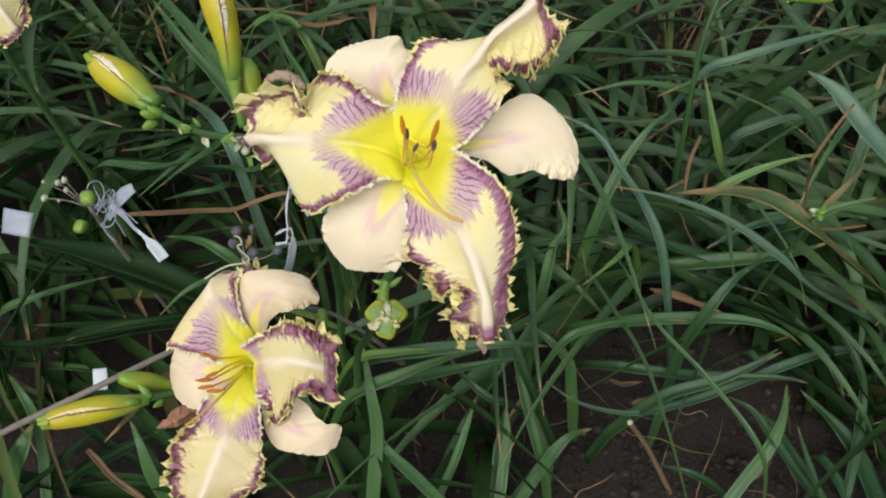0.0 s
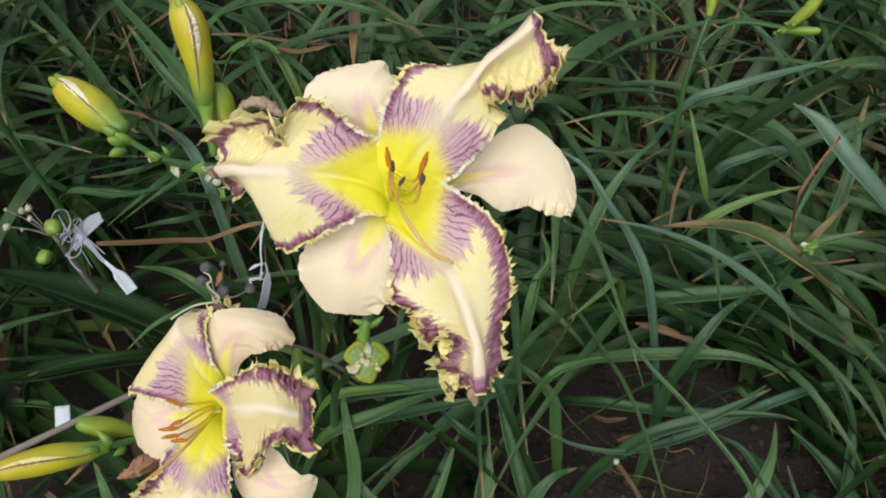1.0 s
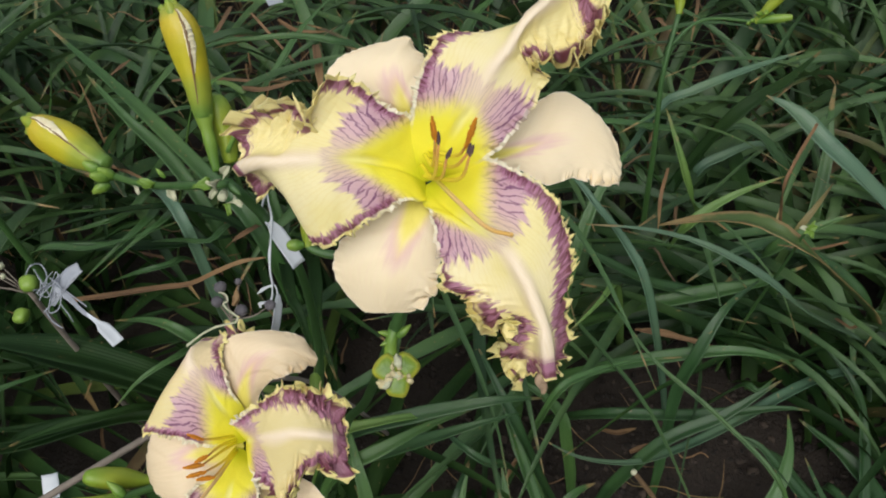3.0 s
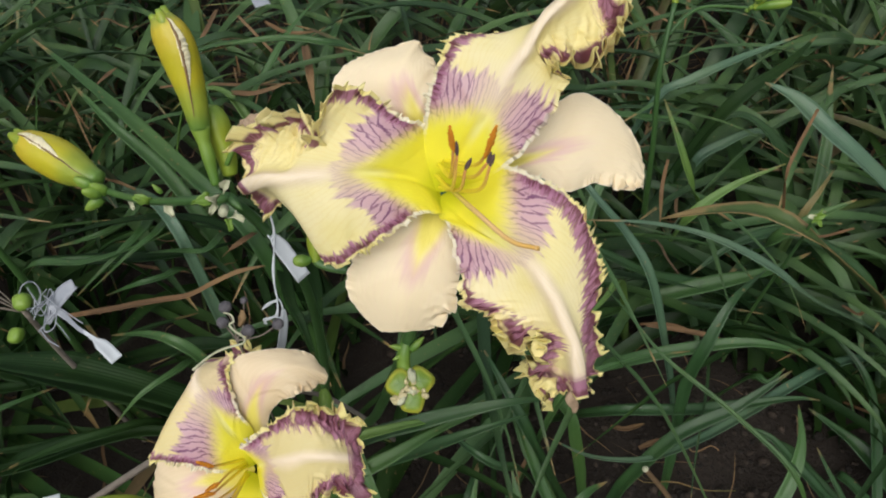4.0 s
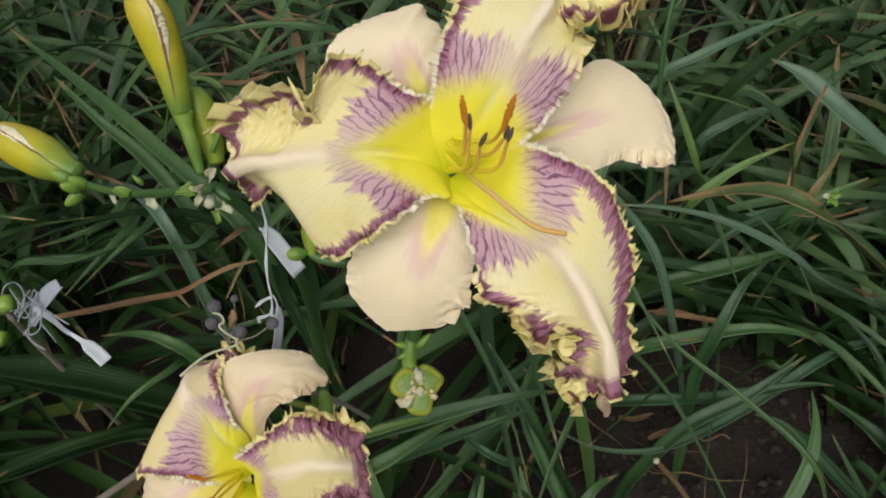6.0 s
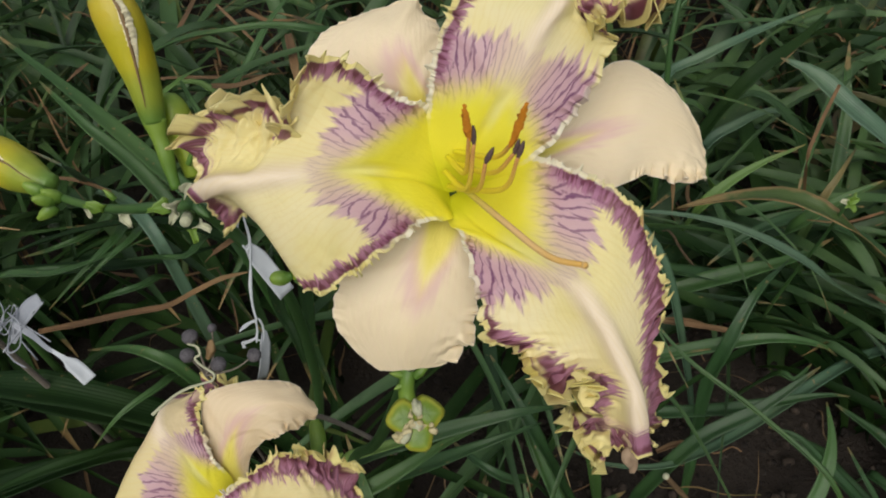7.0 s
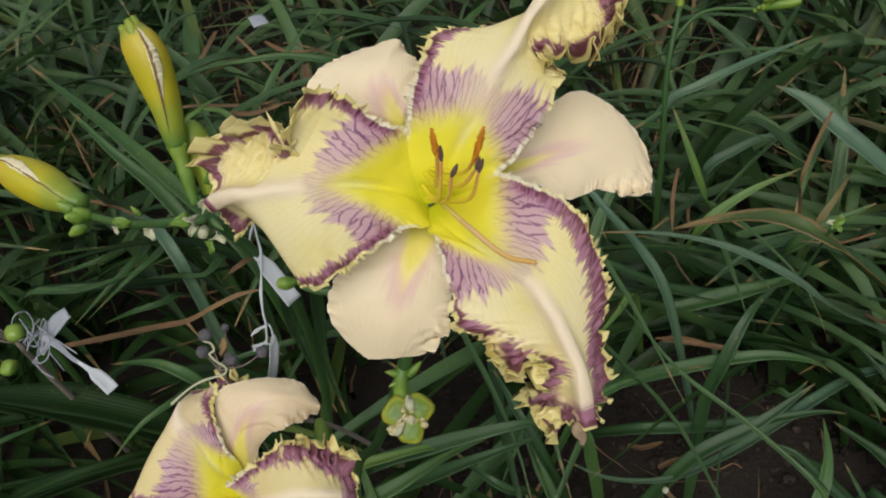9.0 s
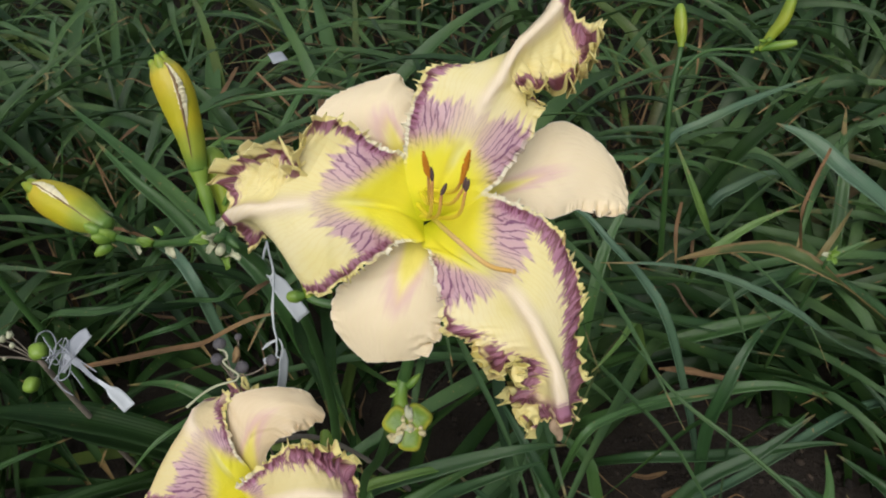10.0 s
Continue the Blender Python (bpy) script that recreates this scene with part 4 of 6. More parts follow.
def bud(parent, points, radius, mat, label, open_seam=True, seed=0, prof=PLUMP, frill=FRILL):
    """A closed flower bud along a curve from its neck to its tip: folded tepals that lap over one another at a ledge, with a
    frilled seam where it begins to open."""
    n, sides = 48, 36
    c = smooth(points, n)
    tan = unit(np.gradient(c, axis=0))
    side = unit(np.cross(tan, np.tile(np.array(TWIST), (n, 1))))
    out = np.cross(side, tan)
    out *= np.sign(out[:, 2:3])
    lean = 0.30 * np.sin(np.linspace(-0.6, 1.6, n)) if open_seam else np.zeros(n)
    r = np.interp(np.linspace(0, 1, n), np.linspace(0, 1, len(prof)), prof) * radius
    pts, along = [], []
    for i in range(n):
        swell = np.interp(i / (n - 1), (0.0, 0.12, 0.5, 1.0), (0.0, 0.4, 1.0, 0.7))
        for j in range(sides):
            q = (j + 0.02) / sides
            lap = 0.085 * (1 - q) ** 1.5 - 0.045 * q ** 3 if open_seam else 0.0
            k = r[i] * (1 + swell * (lap + 0.05 * math.cos(3 * 2 * math.pi * q) + 0.012 * math.sin(9 * q + 0.3 * i + seed)))
            an = lean[i] + 2 * math.pi * q
            pts.append(c[i] + k * (out[i] * math.cos(an) + side[i] * math.sin(an)))
            along.append(i / (n - 1))
    faces = grid_faces(n, sides, 0, True)
    for i, order in ((0, -1), (n - 1, 1)):
        pts.append(c[i] + tan[i] * order * r[i] * 0.35)
        along.append(i / (n - 1))
        for j in range(sides):
            e, g = i * sides + j, i * sides + (j + 1) % sides
            faces.append((e, g, len(pts) - 1) if order > 0 else (g, e, len(pts) - 1))
    ob = part("bud", mesh_of("bud", pts, faces, {"along": along}, mat), parent, label)
    if open_seam:
        end, way = Vector(points[-1]), (Vector(points[-1]) - Vector(points[-2])).normalized()
        off = way.cross(Vector((0.1, -0.66, 0.75))).normalized()
        for k, lean2 in ((-0.34, -0.25), (0.22, 0.12), (0.02, 0.42)):
            foot = end - way * radius * 0.42 + off * radius * k + off.cross(way) * radius * lean2
            part("tepal_tip", tube("tepal_tip", [tuple(foot), tuple(foot + way * radius * 0.42 + off * radius * 0.15 * k), tuple(foot + way * radius * (0.78 + 0.3 * k) + off * radius * 0.5 * k)], [radius * 0.36, radius * 0.30, radius * 0.14], SMALL_BUD, 10, 12), ob, "greenish folded petal tip")
        n = 60
        c = smooth(points, n)
        tan = unit(np.gradient(c, axis=0))
        side = unit(np.cross(tan, np.tile(np.array(TWIST), (n, 1))))
        out = np.cross(side, tan)
        out *= np.sign(out[:, 2:3])
        r = np.interp(np.linspace(0, 1, n), np.linspace(0, 1, len(prof)), prof) * radius
        r = r * (1 + 0.125 * np.interp(np.linspace(0, 1, n), (0.0, 0.12, 0.5, 1.0), (0.0, 0.4, 1.0, 0.7)))
        lean = 0.30 * np.sin(np.linspace(-0.6, 1.6, n)) + 0.03 * wave1(np.linspace(0, 14, n), seed)
        line = [c[i] + out[i] * r[i] * math.cos(lean[i]) * 1.03 + side[i] * r[i] * math.sin(lean[i]) * 1.03 for i in range(8, n - 2)]
        part("seam", tube("seam", line, [0.0002, 0.0005, 0.0008, 0.0009, 0.0003], SEAM, 6, 60), ob, "dark seam between closed petals")
        pts = []
        rows = range(24, n - 3)
        rng = np.random.RandomState(seed)
        for i in rows:
            for f2 in (0.0, 0.5):
                w = r[i] * 0.16 * math.sin(math.pi * (i - 24) / (n - 27)) + 0.0001
                a, b2, h = rng.uniform(-1, 0.2), rng.uniform(0.0, 1.2), rng.uniform(0.3, 1.1)
                base = c[i] + tan[i] * f2 * 0.0006
                for k, up2 in ((-1 + 0.4 * a, 0.0), (-0.4 + 0.4 * b2, h), (0.5 + 0.3 * a, 0.2 * h), (1.0 + 0.5 * b2, 0.9 * h), (1.5, 0.0)):
                    an = lean[i] + k * w / r[i] + 0.08
                    pts.append(base + (out[i] * math.cos(an) + side[i] * math.sin(an)) * (r[i] * 1.02 + up2 * w * 0.7))
        part("petal_frill", mesh_of("petal_frill", pts, grid_faces(2 * len(rows), 5), {}, frill), ob, "pale frilled petal edge peeping out")
    return ob


def bract(parent, at, way, size, mat=GREEN_BUD):
    w = Vector(way).normalized()
    p = [tuple(Vector(at) + w * k * size) for k in (0, 0.35, 0.7, 1.0)]
    return part("bract", tube("bract", p, [size * 0.16, size * 0.24, size * 0.17, size * 0.03], mat, 8, 12), parent)


def stalk(base, label):
    """A flower stalk rooted in the soil; its parts are given in world metres."""
    root = tagged(empty("flower_stalk", base), label, "flower stalk", "flower stalks")
    back = Matrix.Translation(base).inverted()

    def add(name, me, note=""):
        ob = part(name, me, root, note)
        ob.matrix_parent_inverse = back
        return ob
    return root, add, back


def rooted(base):
    return Matrix.Translation(base).inverted()


# stalk with the two large yellow buds
root, add, back = stalk((-0.014, 0.664, 0.0), "branched green daylily stalk with yellow buds")
fork = (0.023, 0.475, 0.668)
add("scape", tube("scape", [fork, (0.034, 0.490, 0.625), (0.042, 0.513, 0.548), (0.030, 0.561, 0.388), (-0.005, 0.64, 0.15), (-0.014, 0.664, -0.02)], [0.0028, 0.0032, 0.0036, 0.0042, 0.005, 0.0055], STEM, 10, 40))
add("branch", tube("branch", [fork, (-0.0133, 0.5012, 0.6462), (-0.0517, 0.5473, 0.6105), (-0.0903, 0.5950, 0.5800), (-0.1010, 0.6012, 0.5822)], [0.0028, 0.0024, 0.0023, 0.0024], STEM, 10, 20))
add("bud_neck", tube("bud_neck", [(0.0174, 0.4798, 0.6729), (0.0167, 0.4843, 0.6807), (0.0164, 0.4874, 0.6868), (0.0155, 0.4909, 0.6933), (0.0151, 0.4943, 0.6987)], [0.0021, 0.0026, 0.0034, 0.0031, 0.0049], GREEN_BUD, 14, 20, 0.05, 3))
bud(root, [(0.0150, 0.4939, 0.6983), (0.0143, 0.5019, 0.7153), (0.0117, 0.5111, 0.7344), (0.0076, 0.5180, 0.7471)], 0.0090, BUD, "long yellow bud about to open", True, 1, TALL).matrix_parent_inverse = back
bud(root, [(0.0235, 0.4893, 0.6707), (0.0230, 0.4950, 0.6785), (0.0208, 0.5025, 0.6880), (0.0185, 0.5095, 0.6995)], 0.0072, SMALL_BUD, "small yellow-green bud", False, 2, TALL).matrix_parent_inverse = back
bud(root, [(-0.0951, 0.6022, 0.5837), (-0.1079, 0.6091, 0.5874), (-0.1268, 0.6205, 0.5947), (-0.1486, 0.6340, 0.6010)], 0.0140, BUD, "plump yellow bud showing a pale frill", True, 3).matrix_parent_inverse = back
for at, way, size in [((-0.020, 0.505, 0.650), (-0.5, 0.2, 0.8), 0.007)]:
    bract(root, at, way, size).matrix_parent_inverse = back
add("cut_end", tube("cut_end", [(0.020, 0.472, 0.664), (0.0205, 0.4665, 0.6665), (0.0205, 0.4645, 0.6675)], [0.0022, 0.0025, 0.0023], SHRED, 12, 6), "round pale cut stub")


def shred(at, way, size, seed, mat=SHRED):
    """A torn papery scrap of an old bract."""
    rng = np.random.RandomState(seed)
    w = np.array(Vector(way).normalized())
    s = unit(np.cross(w, np.array([0.1, -0.66, 0.75])))
    n2 = np.cross(s, w)
    pts = []
    for i in range(6):
        k = i / 5
        wide = size * (0.30 + 0.10 * math.sin(5 * k + seed)) * (1 - 0.6 * k)
        for j in range(5):
            q = (j - 2) / 2
            pts.append(np.array(at) + w * size * (k + 0.12 * rng.uniform(-1, 1) * k) + s * wide * q * (1 + 0.3 * rng.uniform(-1, 1)) + n2 * size * (0.22 * q * q + 0.12 * math.sin(3.5 * k + q)))
    ob = part("bract_shred", mesh_of("bract_shred", pts, grid_faces(6, 5), {"along": [0.5] * 30}, mat), root)
    ob.matrix_parent_inverse = back
    m = ob.modifiers.new("thickness", "SOLIDIFY")
    m.thickness = 0.0004


add("flower_neck", tube("flower_neck", [(0.0240, 0.4860, 0.6800), (0.0300, 0.4900, 0.6890), (0.0335, 0.4963, 0.6935)], [0.0013, 0.0014, 0.0022], GREEN_BUD, 8, 14))
wilt = tube("spent_flower", [(0.0325, 0.4960, 0.6930), (0.0375, 0.4985, 0.6955), (0.0435, 0.4985, 0.6965), (0.0500, 0.4960, 0.6955), (0.0560, 0.4930, 0.6920)], [0.0014, 0.0024, 0.0032, 0.0028, 0.0012], SPENT_PALE, 22, 60, 0.20, 5)
for q in wilt.vertices:
    q.co += Vector((noise.noise(q.co * 420), noise.noise(q.co * 420 + Vector((9, 0, 0))), noise.noise(q.co * 420 + Vector((0, 9, 0))))) * 0.0016
add("spent_flower", wilt, "withered papery tan bloom")

rng = random.Random(5)
for k, (dx, dy, dz, way, size) in enumerate([(-0.008, -0.004, 0.004, (-1, -0.3, 0.1), 0.011), (-0.004, -0.008, 0.006, (-0.5, -0.6, 0.8), 0.010), (0.002, -0.009, -0.004, (0.7, -0.6, 0.1), 0.010), (-0.001, -0.009, -0.006, (0.1, -0.6, -0.7), 0.008), (0.000, -0.005, 0.010, (0.5, -0.2, 0.8), 0.010), (-0.006, -0.004, 0.000, (-0.6, -0.5, -0.6), 0.007)]):
    shred((fork[0] + dx, fork[1] + dy, fork[2] + dz), way, 0.8 * size, k, SHRED if k % 3 else GREEN_BUD)
for way, size in [((-0.6, -0.5, 0.3), 0.010), ((0.5, -0.5, -0.3), 0.010)]:
    bract(root, fork, way, size, STEM).matrix_parent_inverse = back
shred((-0.036, 0.524, 0.628), (-0.8, -0.1, 0.6), 0.010, 11, GREEN_BUD)
shred((-0.020, 0.506, 0.640), (0.3, -0.6, -0.5), 0.008, 12)
for k, (dx, dy, dz, way) in enumerate([(-0.006, 0.0, 0.004, (-0.7, 0.1, 0.6)), (-0.001, -0.004, 0.001, (-0.6, -0.4, 0.6)), (-0.002, -0.004, -0.003, (-0.8, -0.4, -0.3)), (0.002, -0.002, 0.000, (-0.5, -0.3, 0.9))]):
    p = [tuple(Vector((-0.091 + dx, 0.594 + dy, 0.5815 + dz)) + Vector(way).normalized() * q) for q in (0.0, 0.004, 0.009, 0.013)]
    add("bract", tube("bract", p, [0.0034, 0.0044, 0.0036, 0.0014], GREEN_BUD, 10, 14, 0.12, 3))
shred((-0.066, 0.570, 0.592), (0.2, -0.6, -0.3), 0.008, 15)

# stalk of the large flower, with three-lobed seed pod
root, add, back = stalk((0.000, 0.620, 0.0), "green daylily stalk carrying a three-lobed pod")
add("scape", tube("scape", [(0.1255, 0.430, 0.694), (0.1170, 0.4240, 0.6480), (0.1038, 0.4181, 0.6038), (0.0784, 0.4476, 0.4920), (0.045, 0.520, 0.330), (0.000, 0.620, -0.02)], [0.0034, 0.0031, 0.0033, 0.0037, 0.0044, 0.0052], STEM, 10, 44))
add("pod_stalk", tube("pod_stalk", [(0.1051, 0.4208, 0.6064), (0.1024, 0.4150, 0.6020), (0.1008, 0.4113, 0.5954), (0.1016, 0.4057, 0.5891)], [0.0032, 0.0034, 0.0037, 0.0044], GREEN_BUD, 12, 14))
POD = (0.1033, 0.3998, 0.5895)
face = Vector((0.02, -0.60, 0.80)).normalized()
right = Vector((1, 0, 0))
right = (right - face * right.dot(face)).normalized()
up = face.cross(right)


def blob(name, centre, axes, mat, rough=0.0, seed=0, rings=12, sides=18, square=1.0):
    """A rounded or squarish lump with its own three half axes, a little uneven."""
    rng = np.random.RandomState(seed)
    pts, along = [], []

    def p(x):
        return math.copysign(abs(x) ** square, x)
    for i in range(rings + 1):
        th = math.pi * i / rings
        for j in range(sides):
            ph = 2 * math.pi * j / sides
            k = 1 + rough * (rng.uniform(-1, 1) if 0 < i < rings else 0)
            s = abs(math.sin(th)) ** square
            pts.append(Vector(centre) + k * (axes[0] * s * p(math.cos(ph)) + axes[1] * s * p(math.sin(ph)) + axes[2] * p(math.cos(th))))
            along.append(1 - i / rings)
    return mesh_of(name, pts, grid_faces(rings + 1, sides, 0, True), {"along": along}, mat)


for k, (a, turn, long, wide) in enumerate(((32, -14, 0.0064, 0.0072), (150, 14, 0.0066, 0.0074), (272, 20, 0.0068, 0.0064))):
    d = right * math.cos(radians(a)) + up * math.sin(radians(a))
    t = d.cross(face)
    c = Vector(POD)
    e1 = d * math.cos(radians(turn)) + t * math.sin(radians(turn))
    e2 = e1.cross(face)
    add("pod_lobe", blob("pod_lobe", c + d * 0.0062 - face * 0.001, (e1 * long, e2 * wide, face * 0.0062), POD_SKIN, 0.045, k, 14, 24, 0.62), "green lobe of a seed pod")
    rng = np.random.RandomState(40 + k)
    for j in range(10):
        s = c - d * rng.uniform(-0.001, 0.0115) + t * rng.uniform(-0.0022, 0.0022) + face * rng.uniform(0.0032, 0.0062)
        q = rng.uniform(0.0007, 0.0019)
        add("dry_scale", blob("dry_scale", s, (d * q * rng.uniform(0.9, 2.0), t * q * rng.uniform(0.7, 1.3), face * q * 0.8), SHRED if j % 3 == 2 else CUT, 0.30, k * 9 + j, 7, 9), "dried pale centre of the pod" if j == 0 else "")
for at, way, size in [((0.1030, 0.4160, 0.6020), (-0.9, 0.0, 0.45), 0.009), ((0.1020, 0.4140, 0.6000), (-0.7, -0.3, 0.0), 0.007), ((0.1056, 0.4135, 0.6035), (0.75, 0.3, 0.6), 0.010)]:
    bract(root, at, way, size).matrix_parent_inverse = back
add("side_branch", tube("side_branch", [(0.0804, 0.4229, 0.6608), (0.0743, 0.4236, 0.6621), (0.0687, 0.4255, 0.6635), (0.0660, 0.4273, 0.6648)], [0.0024, 0.0022, 0.0020], STEM, 8, 16))
bud(root, [(0.0661, 0.4267, 0.6643), (0.0668, 0.4300, 0.6673), (0.0674, 0.4347, 0.6716), (0.0677, 0.4403, 0.6767)], 0.0043, SMALL_BUD, "yellow-green bud", False).matrix_parent_inverse = back
bud(root, [(0.0643, 0.4270, 0.6666), (0.0619, 0.4268, 0.6662), (0.0591, 0.4270, 0.6662), (0.0561, 0.4275, 0.6663)], 0.0030, GREEN_BUD, "small green bud", False).matrix_parent_inverse = back

# stalk of the lower flower
root, add, back = stalk((-0.008, 0.529, 0.0), "green stalk below the lower daylily flower")
add("scape", tube("scape", [(0.0039, 0.4149, 0.5235), (0.0148, 0.4073, 0.4832), (0.0180, 0.4291, 0.3676), (-0.0005, 0.4956, 0.1703), (-0.008, 0.529, -0.02)], [0.0039, 0.0037, 0.0041, 0.0049, 0.0060], STEM, 10, 36))
add("branch", tube("branch", [(0.0126, 0.4084, 0.4941), (-0.0234, 0.3997, 0.5017), (-0.0670, 0.3735, 0.5246)], [0.0026, 0.0023, 0.0024], STEM, 8, 18))
bud(root, [(-0.0615, 0.3768, 0.5224), (-0.0724, 0.3691, 0.5278), (-0.0899, 0.3604, 0.5355), (-0.1150, 0.3495, 0.5409)], 0.0084, BUD, "slender yellow bud with a split seam", True, 5, PLUMP, CURL).matrix_parent_inverse = back
bud(root, [(-0.0506, 0.3920, 0.5115), (-0.0594, 0.3909, 0.5169), (-0.0681, 0.3888, 0.5235), (-0.0801, 0.3866, 0.5322)], 0.0066, SMALL_BUD, "short yellow-green bud", False).matrix_parent_inverse = back
add("branch", tube("branch", [(0.0148, 0.4106, 0.4886), (0.0366, 0.4106, 0.5082), (0.0502, 0.4215, 0.5257)], [0.0024, 0.0021, 0.0019], STEM, 8, 16))
bud(root, [(0.0502, 0.4215, 0.5257), (0.0507, 0.4258, 0.5300), (0.0513, 0.4313, 0.5344), (0.0507, 0.4389, 0.5398)], 0.0042, GREEN_BUD, "short green bud", False).matrix_parent_inverse = back
for at, way, size in [((-0.0572, 0.3757, 0.5268), (-0.6719, 0.4236, 0.6739), 0.013), ((-0.0506, 0.3757, 0.5213), (-0.2, -0.6, 0.5), 0.011), ((-0.0637, 0.3713, 0.5278), (-0.8, -0.3, 0.5), 0.014), ((0.0540, 0.4171, 0.5278), (0.7451, 0.3146, 0.4559), 0.012)]:
    bract(root, at, way, size).matrix_parent_inverse = back
spent = tube("spent_flower", [(-0.0223, 0.3822, 0.5137), (-0.0332, 0.3670, 0.5224), (-0.0419, 0.3593, 0.5235), (-0.0485, 0.3561, 0.5213)], [0.0028, 0.0056, 0.0046, 0.0009], SPENT, 22, 50, 0.26, 5)
for q in spent.vertices:
    q.co += Vector((noise.noise(q.co * 330), noise.noise(q.co * 330 + Vector((9, 0, 0))), noise.noise(q.co * 330 + Vector((0, 9, 0))))) * 0.0022
add("spent_flower", spent, "withered brown spent bloom")

# far stalk with small buds
root, add, back = stalk((0.50, 1.02, 0.0), "tall green stalk with small yellow-green buds")
add("scape", tube("scape", [(0.4377, 0.9277, 0.4789), (0.4232, 0.9008, 0.4117), (0.4288, 0.8930, 0.3075), (0.4556, 0.9322, 0.1126), (0.50, 1.02, -0.02)], [0.0028, 0.0032, 0.0038, 0.0048, 0.0055], STEM, 8, 30))
add("branch", tube("branch", [(0.4254, 0.9120, 0.4430), (0.4691, 0.9333, 0.4643), (0.5352, 0.9378, 0.4554)], [0.0022, 0.0019, 0.0018], STEM, 8, 18))
bud(root, [(0.4377, 0.9277, 0.4778), (0.4394, 0.9344, 0.4867), (0.4400, 0.9434, 0.4990), (0.4411, 0.9557, 0.5147)], 0.0070, SMALL_BUD, "short yellow-green bud", False).matrix_parent_inverse = back
bud(root, [(0.491, 0.855, 0.506), (0.503, 0.857, 0.522), (0.512, 0.858, 0.536), (0.521, 0.865, 0.562)], 0.0062, SMALL_BUD, "slim yellow-green bud", False).matrix_parent_inverse = back
bud(root, [(0.491, 0.855, 0.506), (0.501, 0.850, 0.511), (0.512, 0.846, 0.514), (0.522, 0.842, 0.517)], 0.0046, GREEN_BUD, "small green bud", False).matrix_parent_inverse = back
random.seed(4)
for k in range(5):
    bract(root, (0.484 + 0.004 * k, 0.854, 0.506 + 0.003 * k), (random.uniform(-1, 1), random.uniform(-1, 0.5), random.uniform(0, 1)), 0.011).matrix_parent_inverse = back

# short stalk with a torn green tip among the leaves
root, add, back = stalk((0.540, 0.770, 0.0), "thin green stalk with a torn pale-edged tip")
add("scape", tube("scape", [(0.4964, 0.6544, 0.3990), (0.5020, 0.6700, 0.340), (0.5200, 0.7200, 0.180), (0.540, 0.770, -0.02)], [0.0016, 0.0018, 0.0022, 0.0028], STEM, 8, 24))
for k, way in enumerate([(-0.8, -0.2, 0.5), (0.7, -0.3, 0.6), (0.1, -0.8, -0.1), (0.4, 0.1, 0.9), (-0.5, -0.6, 0.2)]):
    shred((0.4964, 0.6544, 0.4010), way, 0.0105, 60 + k, SHRED if k == 0 else GREEN_BUD)

# old cut stalk over the bare soil
root, add, back = stalk((0.4263, 0.5098, 0.0), "short brown cut stalk leaning over soil")
add("scape", tube("scape", [(0.3504, 0.5666, 0.11), (0.3814, 0.5514, 0.06), (0.4263, 0.5098, -0.02)], [0.0030, 0.0034, 0.0040], TWIG_BROWN, 10, 20))
add("cut_end", ball("cut_end", (0.3504, 0.5666, 0.11), 0.0036, SHRED, (1, 1, 0.7), 0.15, 3, 8, 10), "whitish dried cut end")

# third flower, at the edge of the bed
daylily_flower(
    pose(-0.282, 0.695, 0.658, 40, -25, 60), FLOWER_2, RUFFLE_2, "pale cream daylily with a brownish lilac frill", 57,
    [([(0.40, 0.18, 0.8), (-0.17, 0.35, 2.5), (-0.46, 0.56, 4.0), (-0.89, 0.94, 4.8)], True)],
    [(0.40, -0.58, 0.8), (0.10, -1.24, 3.5), (-0.54, -2.01, 5.0), (-1.26, -2.59, 6.0)], (0.0095, -0.003), 240, 0.22)
root, add, back = stalk((-0.30, 0.80, 0.0), "green stalk of the pale daylily")
add("scape", tube("scape", [(-0.2816, 0.713, 0.620), (-0.285, 0.73, 0.50), (-0.292, 0.77, 0.25), (-0.30, 0.80, -0.02)], [0.0036, 0.0036, 0.0044, 0.0055], STEM, 8, 26))


# ---- tags, ties and dry stalks ----
def string(points, radius, seed, mat=GREY_TAPE, count=60):
    """Thin white cord, a little uneven."""
    rng = np.random.RandomState(seed)
    return tube("string", points, [radius * rng.uniform(0.8, 1.2) for _ in range(9)], mat, 6, count)


def swing_tag(top, end, width, turn, seed):
    """A white card tag with its corners cut at the string's end, hanging from top to end and turned about its length."""
    top, end = np.array(top), np.array(end)
    w = unit(end - top)
    s = unit(np.cross(w, np.array([0.05, -0.66, 0.75])))
    n2 = np.cross(s, w)
    a = radians(turn)
    s, n2 = math.cos(a) * s + math.sin(a) * n2, math.cos(a) * n2 - math.sin(a) * s
    rng = np.random.RandomState(seed)
    bend, cup = rng.uniform(-0.12, 0.12), rng.uniform(0.03, 0.09)
    length = np.linalg.norm(end - top)
    pts = []
    for i in range(13):
        k = i / 12
        half = 0.5 * width * min(1.0, 0.40 + 0.60 * k / 0.24)
        for j in range(7):
            q = (j - 3) / 3
            pts.append(top + w * length * k + s * half * q + n2 * (bend * length * k * (1 - k) * 2 + cup * width * (q * q - 0.5) + rng.uniform(-1, 1) * 0.00012))
    return mesh_of("card", pts, grid_faces(13, 7), {}, TAPE)


def thicken(ob, t=0.0003):
    m = ob.modifiers.new("thickness", "SOLIDIFY")
    m.thickness = t
    return ob


